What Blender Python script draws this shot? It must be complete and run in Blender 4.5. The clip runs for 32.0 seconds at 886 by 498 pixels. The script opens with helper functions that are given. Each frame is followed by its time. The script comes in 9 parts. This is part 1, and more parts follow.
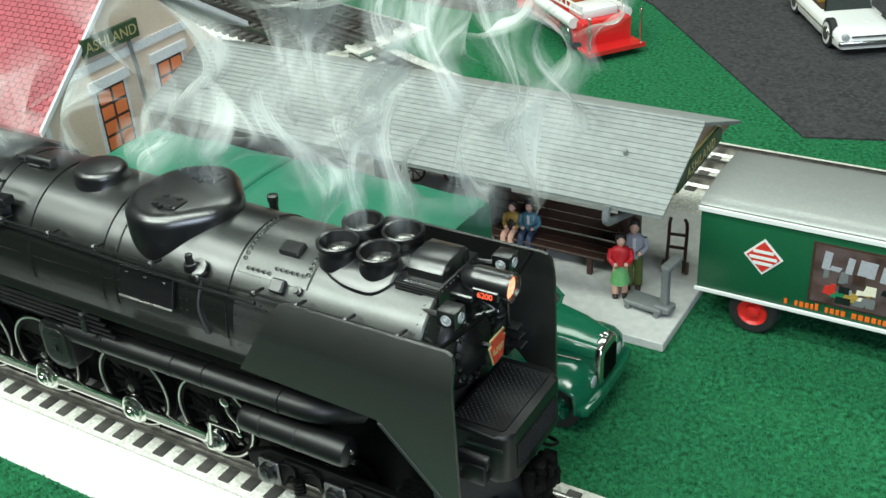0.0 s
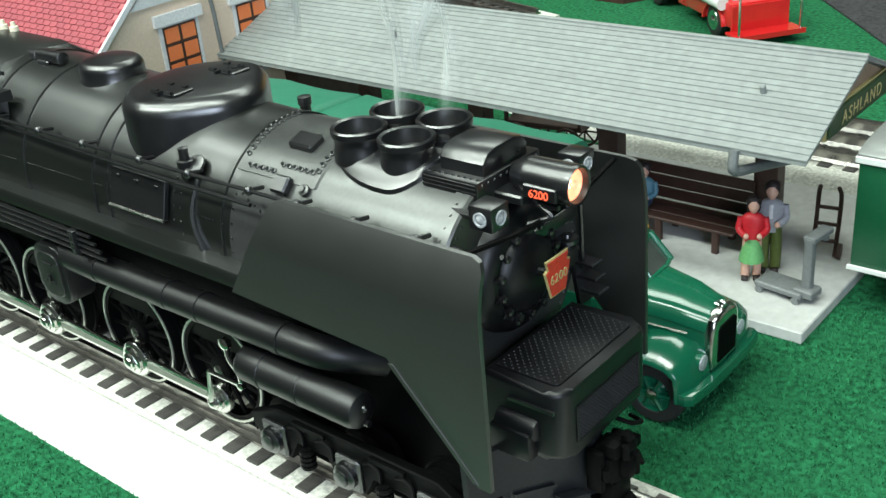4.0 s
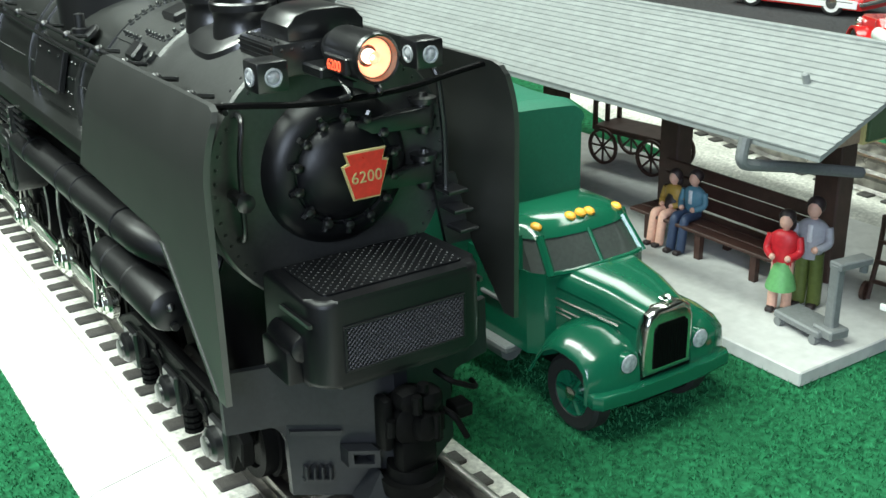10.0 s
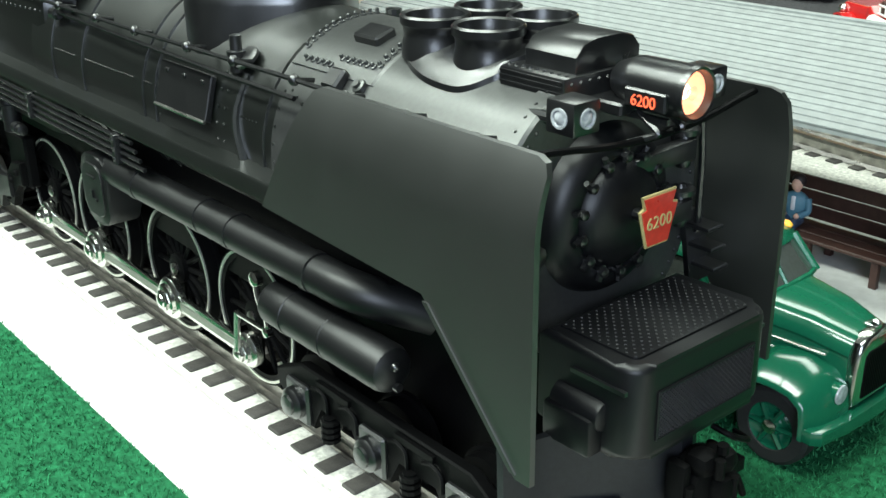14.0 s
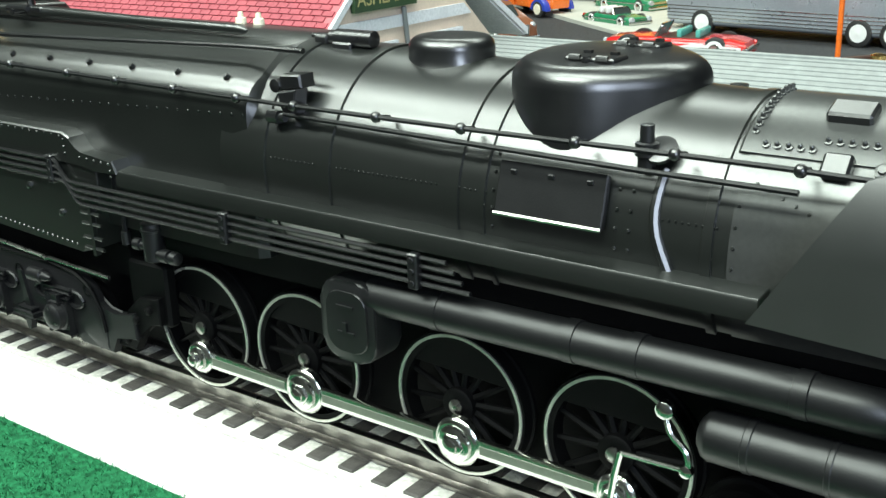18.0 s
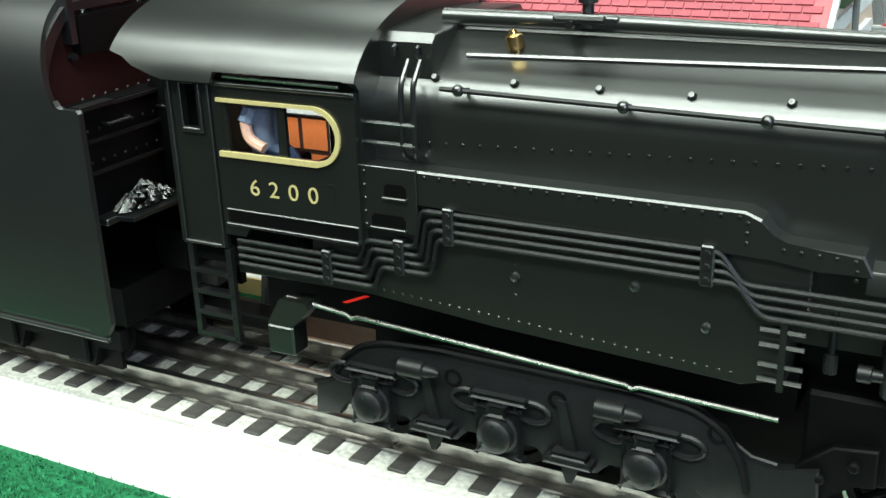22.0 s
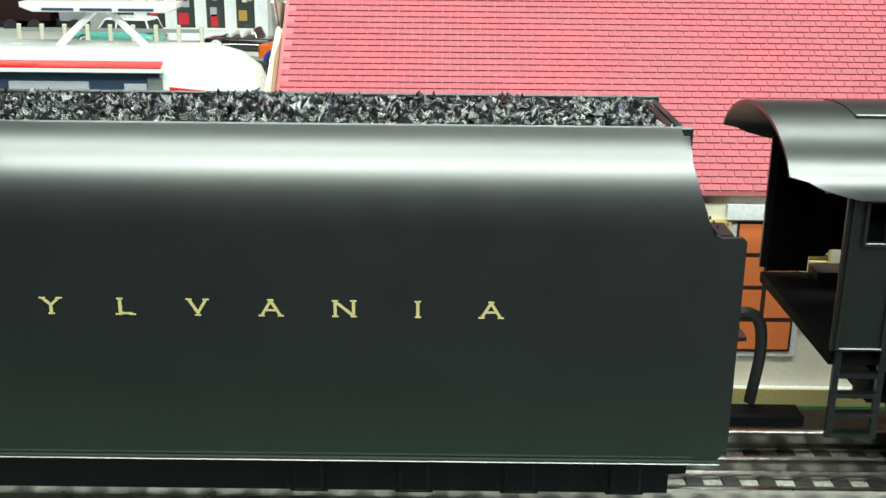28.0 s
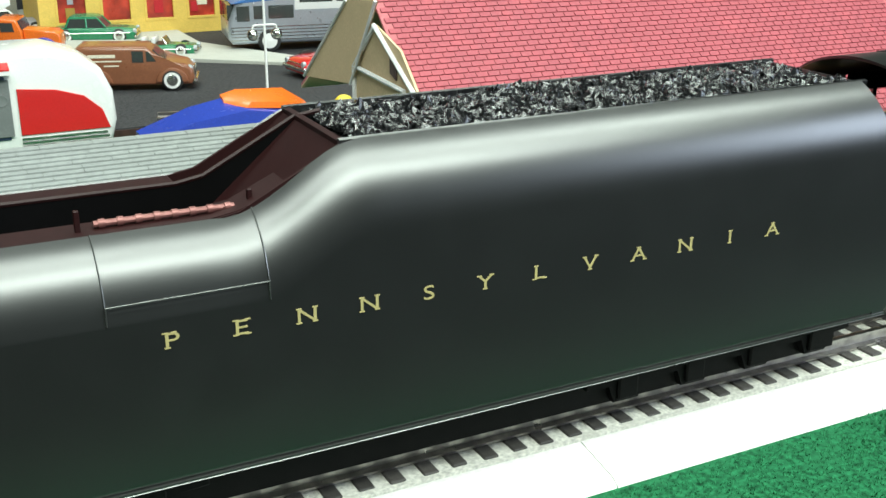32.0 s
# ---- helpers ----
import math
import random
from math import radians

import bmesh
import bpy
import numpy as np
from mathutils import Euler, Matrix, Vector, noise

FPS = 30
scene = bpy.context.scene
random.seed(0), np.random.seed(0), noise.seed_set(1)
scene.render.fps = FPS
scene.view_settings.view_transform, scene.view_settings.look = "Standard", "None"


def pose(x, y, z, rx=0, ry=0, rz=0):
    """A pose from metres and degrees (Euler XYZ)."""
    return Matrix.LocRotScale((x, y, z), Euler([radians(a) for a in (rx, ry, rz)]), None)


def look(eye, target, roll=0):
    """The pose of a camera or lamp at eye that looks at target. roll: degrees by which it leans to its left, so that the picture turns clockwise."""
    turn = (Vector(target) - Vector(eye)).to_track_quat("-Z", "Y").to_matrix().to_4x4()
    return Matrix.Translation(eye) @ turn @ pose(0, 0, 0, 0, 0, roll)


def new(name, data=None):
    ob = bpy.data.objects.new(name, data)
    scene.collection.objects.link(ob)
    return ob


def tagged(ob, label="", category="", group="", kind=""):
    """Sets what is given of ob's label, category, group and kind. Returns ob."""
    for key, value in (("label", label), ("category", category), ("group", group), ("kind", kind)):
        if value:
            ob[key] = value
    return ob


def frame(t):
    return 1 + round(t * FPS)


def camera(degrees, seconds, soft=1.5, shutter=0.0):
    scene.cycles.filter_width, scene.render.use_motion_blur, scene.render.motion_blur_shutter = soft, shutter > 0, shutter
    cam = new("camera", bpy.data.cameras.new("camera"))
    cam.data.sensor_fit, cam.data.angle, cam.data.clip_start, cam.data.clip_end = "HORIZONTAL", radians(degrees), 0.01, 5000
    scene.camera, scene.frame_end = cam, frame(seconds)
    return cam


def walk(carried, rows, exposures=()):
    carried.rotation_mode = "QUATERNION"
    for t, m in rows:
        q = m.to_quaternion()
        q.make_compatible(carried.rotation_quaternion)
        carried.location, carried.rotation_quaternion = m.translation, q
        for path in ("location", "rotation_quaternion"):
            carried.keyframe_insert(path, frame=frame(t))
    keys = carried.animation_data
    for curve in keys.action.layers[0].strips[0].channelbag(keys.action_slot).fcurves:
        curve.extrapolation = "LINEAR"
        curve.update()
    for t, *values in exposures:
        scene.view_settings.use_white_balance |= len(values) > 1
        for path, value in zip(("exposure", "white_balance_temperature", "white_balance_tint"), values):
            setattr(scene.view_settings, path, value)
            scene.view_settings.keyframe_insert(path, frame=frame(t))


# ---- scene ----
cam = camera(44.5, 32.0)
METRES, EYE, TILT, LEAN, TURN = 1.19, 0.274, 0.0, 0.0, 32.5
OX, OY = 0.119, -0.231
ROWS = [
    (0.0, 0.0, 0.0, 0.0, -1.93, -30.9, 3.22),
    (0.5, -0.003, 0.0092, -0.0053, -1.46, -30.84, 2.81),
    (1.0, -0.0036, 0.0148, -0.0135, -1.53, -30.5, 2.07),
    (1.5, -0.0044, 0.0212, -0.0223, -1.44, -29.96, 1.68),
    (2.0, -0.0018, 0.0255, -0.0321, -0.68, -29.73, 1.9),
    (2.5, 0.0009, 0.0309, -0.0417, 0.83, -29.16, 2.71),
    (3.0, 0.0053, 0.0358, -0.052, 3.02, -28.35, 3.51),
    (3.5, 0.012, 0.0417, -0.0595, 5.09, -27.47, 4.16),
    (4.0, 0.0197, 0.0429, -0.0655, 6.9, -26.83, 4.4),
    (4.5, 0.0253, 0.0447, -0.0709, 8.76, -26.1, 4.38),
    (6.5, 0.0564, 0.0564, -0.0922, 15.52, -23.48, 5.36),
    (7.0, 0.0622, 0.0607, -0.0982, 17.24, -22.73, 5.34),
    (7.5, 0.0656, 0.0651, -0.1043, 19.01, -22.11, 5.05),
    (8.0, 0.0674, 0.0693, -0.1078, 20.49, -21.88, 4.23),
    (8.5, 0.0732, 0.0718, -0.1111, 21.27, -22.27, 3.16),
    (9.0, 0.08, 0.0739, -0.113, 21.95, -22.51, 2.3),
    (9.5, 0.0863, 0.0766, -0.1112, 22.64, -22.25, 1.73),
    (10.0, 0.0905, 0.0782, -0.1103, 23.96, -21.81, 0.91),
    (10.5, 0.0912, 0.0813, -0.1109, 25.27, -21.55, 0.21),
    (11.0, 0.0872, 0.0851, -0.1074, 26.36, -21.38, 0.17),
    (11.5, 0.0806, 0.0859, -0.1025, 27.02, -21.42, 0.25),
    (12.0, 0.0728, 0.0859, -0.102, 25.65, -21.84, 0.27),
    (12.5, 0.0606, 0.0854, -0.103, 24.0, -22.44, 0.15),
    (13.0, 0.0529, 0.0841, -0.1033, 21.58, -22.83, 0.14),
    (13.5, 0.0395, 0.0793, -0.1037, 19.43, -23.05, 0.21),
    (14.0, 0.026, 0.0755, -0.106, 17.24, -22.99, 0.47),
    (14.5, 0.0114, 0.075, -0.1079, 14.48, -22.58, 1.2),
    (16.5, -0.0389, 0.0771, -0.1067, 5.06, -20.64, 2.88),
    (17.0, -0.0524, 0.0807, -0.1064, 3.69, -20.18, 2.55),
    (17.5, -0.0674, 0.0841, -0.109, 3.7, -19.69, 2.23),
    (18.0, -0.088, 0.0869, -0.1095, 3.82, -19.16, 1.39),
    (18.5, -0.1027, 0.0883, -0.1102, 3.06, -18.59, 1.6),
    (19.0, -0.1204, 0.094, -0.1108, 2.19, -17.83, 1.94),
    (19.5, -0.1482, 0.1096, -0.1171, 1.41, -17.74, 2.51),
    (20.0, -0.1701, 0.1214, -0.115, 0.39, -18.6, 2.57),
    (20.5, -0.1865, 0.1342, -0.114, -0.36, -19.55, 2.08),
    (21.0, -0.2034, 0.1444, -0.1117, -0.96, -19.9, 1.95),
    (21.5, -0.2262, 0.1609, -0.1092, -1.69, -20.47, 2.03),
    (22.0, -0.2468, 0.1731, -0.1097, -4.54, -20.88, 1.53),
    (22.5, -0.2674, 0.1809, -0.11, -7.9, -21.63, 1.67),
    (23.0, -0.2917, 0.1886, -0.1079, -10.88, -21.68, 1.67),
    (23.5, -0.3098, 0.1928, -0.1051, -13.59, -21.49, 1.7),
    (24.0, -0.3249, 0.1972, -0.105, -15.5, -21.12, 1.19),
    (24.5, -0.3394, 0.2052, -0.1062, -16.96, -20.84, 0.83),
    (25.0, -0.3585, 0.2152, -0.1056, -18.82, -20.63, 0.21),
    (25.5, -0.3784, 0.2168, -0.1003, -21.55, -20.23, 0.09),
    (27.5, -0.4455, 0.239, -0.0955, -30.81, -17.86, -1.17),
    (28.0, -0.4653, 0.2456, -0.0957, -32.13, -17.77, -1.03),
    (28.5, -0.4812, 0.2675, -0.1049, -34.54, -17.76, 0.33),
    (29.0, -0.5051, 0.2847, -0.0995, -38.79, -17.99, -0.1),
    (29.5, -0.5231, 0.2958, -0.0966, -43.02, -18.41, -0.61),
    (30.0, -0.5509, 0.3063, -0.0903, -45.93, -19.44, -1.0),
    (30.5, -0.5868, 0.3302, -0.0896, -50.09, -19.86, -0.95),
    (31.0, -0.6058, 0.3395, -0.0866, -53.94, -20.06, -1.0),
    (31.5, -0.6216, 0.3466, -0.0847, -57.35, -19.91, -1.07),
    (32.0, -0.6345, 0.3502, -0.0812, -59.42, -19.72, -0.83),
]
walk(cam, [(t, pose(OX, OY, EYE, 0, 0.5, 0) @ pose(0, 0, 0, TILT, LEAN, TURN) @ pose(METRES * x, METRES * y, METRES * z, 90 + pitch, roll, yaw)) for t, x, y, z, yaw, pitch, roll in ROWS],
     [(0.0, -0.55), (2.5, -0.42), (4.5, -0.25), (6.5, -0.12), (13.0, -0.08), (17.0, -0.04), (29.0, -0.05), (32.0, -0.22)])

# ---- light: ceiling tubes of a basement room, above the table and in front of it ----
world = bpy.data.worlds.new("world")
scene.world = world
world.use_nodes = True
world.node_tree.nodes["Background"].inputs[0].default_value = (0.75, 0.85, 1.0, 1)
world.node_tree.nodes["Background"].inputs[1].default_value = 0.04
scene.view_settings.exposure = 0.0


def ceiling_lamp(name, x, y, z, sx, sy, watts, aim, tint=(0.88, 1.0, 0.91)):
    d = bpy.data.lights.new(name, "AREA")
    d.shape, d.size, d.size_y, d.energy, d.color = "RECTANGLE", sx, sy, watts, tint
    ob = new(name, d)
    ob.matrix_world = look((x, y, z), aim)
    return ob


ceiling_lamp("ceiling_tube_light", -0.86, -0.28, 1.20, 1.1, 0.16, 13.5, (-0.86, -0.28, 0.0))
ceiling_lamp("ceiling_tube_light", 0.20, -0.28, 1.20, 0.9, 0.16, 13.0, (0.20, -0.28, 0.0))
ceiling_lamp("ceiling_tube_light", -0.50, -0.80, 1.20, 1.6, 0.24, 38.0, (-0.50, -0.4, 0.0))
# Unseen general lamp, added to light the street and houses at the back.
ceiling_lamp("ceiling_tube_light", -0.40, 0.85, 1.25, 1.6, 0.30, 17.0, (-0.40, 0.70, 0.0))
# Unseen cool source, added for the bluish sheen on the front; no window built.
ceiling_lamp("cool_front_light", 1.30, -1.30, 0.75, 0.7, 0.8, 26.0, (0.0, 0.0, 0.08), (0.72, 0.84, 1.0))

# ---- materials ----
def mat(name, color, rough=0.5, metal=0.0, var=0.12, scale=900.0, bump=0.15, bscale=2500.0, spec=0.5, ior=1.5,
        second=None, second_scale=120.0, coat=0.0, crough=0.08, cior=1.5, emit=0.0, island=0.0, random_ob=0.0, gloss_var=0.08):
    """A plain procedural surface: two scales of colour change, gloss change and fine relief. Scales are per metre."""
    m = bpy.data.materials.new(name)
    m.use_nodes = True
    nt = m.node_tree
    n, l = nt.nodes, nt.links
    b = n["Principled BSDF"]
    tc = n.new("ShaderNodeTexCoord")
    fine = n.new("ShaderNodeTexNoise")
    fine.inputs["Scale"].default_value, fine.inputs["Detail"].default_value = scale, 4
    wide = n.new("ShaderNodeTexNoise")
    wide.inputs["Scale"].default_value, wide.inputs["Detail"].default_value = second_scale, 3
    l.new(tc.outputs["Object"], fine.inputs["Vector"])
    l.new(tc.outputs["Object"], wide.inputs["Vector"])
    ramp = n.new("ShaderNodeValToRGB")
    c = Vector(color[:3])
    lo, hi = c * (1 - var), c * (1 + var)
    ramp.color_ramp.elements[0].position, ramp.color_ramp.elements[1].position = 0.3, 0.7
    ramp.color_ramp.elements[0].color, ramp.color_ramp.elements[1].color = (*lo, 1), (*hi, 1)
    l.new(fine.outputs["Fac"], ramp.inputs["Fac"])
    mix = n.new("ShaderNodeMix")
    mix.data_type = "RGBA"
    s = second if second else tuple(c * (1 - 0.8 * var))
    mix.inputs["B"].default_value = (*s, 1)
    fac = n.new("ShaderNodeMapRange")
    fac.inputs["From Min"].default_value, fac.inputs["From Max"].default_value = 0.45, 0.7
    fac.inputs["To Max"].default_value = 0.7
    l.new(wide.outputs["Fac"], fac.inputs["Value"])
    l.new(fac.outputs["Result"], mix.inputs["Factor"])
    l.new(ramp.outputs["Color"], mix.inputs["A"])
    col = mix.outputs["Result"]
    if island or random_ob:
        info = n.new("ShaderNodeNewGeometry") if island else n.new("ShaderNodeObjectInfo")
        out = info.outputs["Random Per Island"] if island else info.outputs["Random"]
        k = island or random_ob
        mr = n.new("ShaderNodeMapRange")
        mr.inputs["To Min"].default_value, mr.inputs["To Max"].default_value = 1 - k, 1 + k
        l.new(out, mr.inputs["Value"])
        hs = n.new("ShaderNodeHueSaturation")
        l.new(col, hs.inputs["Color"])
        l.new(mr.outputs["Result"], hs.inputs["Value"])
        col = hs.outputs["Color"]
    l.new(col, b.inputs["Base Color"])
    rr = n.new("ShaderNodeMapRange")
    rr.inputs["To Min"].default_value, rr.inputs["To Max"].default_value = max(0.02, rough - gloss_var), min(1, rough + gloss_var)
    l.new(wide.outputs["Fac"], rr.inputs["Value"])
    l.new(rr.outputs["Result"], b.inputs["Roughness"])
    b.inputs["Metallic"].default_value = metal
    b.inputs["Specular IOR Level"].default_value = spec
    b.inputs["IOR"].default_value = ior
    b.inputs["Coat Weight"].default_value = coat
    b.inputs["Coat Roughness"].default_value = crough
    b.inputs["Coat IOR"].default_value = cior
    if bump:
        bn = n.new("ShaderNodeTexNoise")
        bn.inputs["Scale"].default_value, bn.inputs["Detail"].default_value = bscale, 3
        l.new(tc.outputs["Object"], bn.inputs["Vector"])
        bu = n.new("ShaderNodeBump")
        bu.inputs["Strength"].default_value, bu.inputs["Distance"].default_value = bump, 0.0004
        l.new(bn.outputs["Fac"], bu.inputs["Height"])
        l.new(bu.outputs["Normal"], b.inputs["Normal"])
    if emit:
        b.inputs["Emission Color"].default_value = (*color[:3], 1)
        b.inputs["Emission Strength"].default_value = emit
    return m


def glass(name, color=(0.9, 0.95, 0.95), rough=0.02):
    m = bpy.data.materials.new(name)
    m.use_nodes = True
    b = m.node_tree.nodes["Principled BSDF"]
    b.inputs["Base Color"].default_value = (*color, 1)
    b.inputs["Roughness"].default_value = rough
    b.inputs["Transmission Weight"].default_value = 1.0
    return m


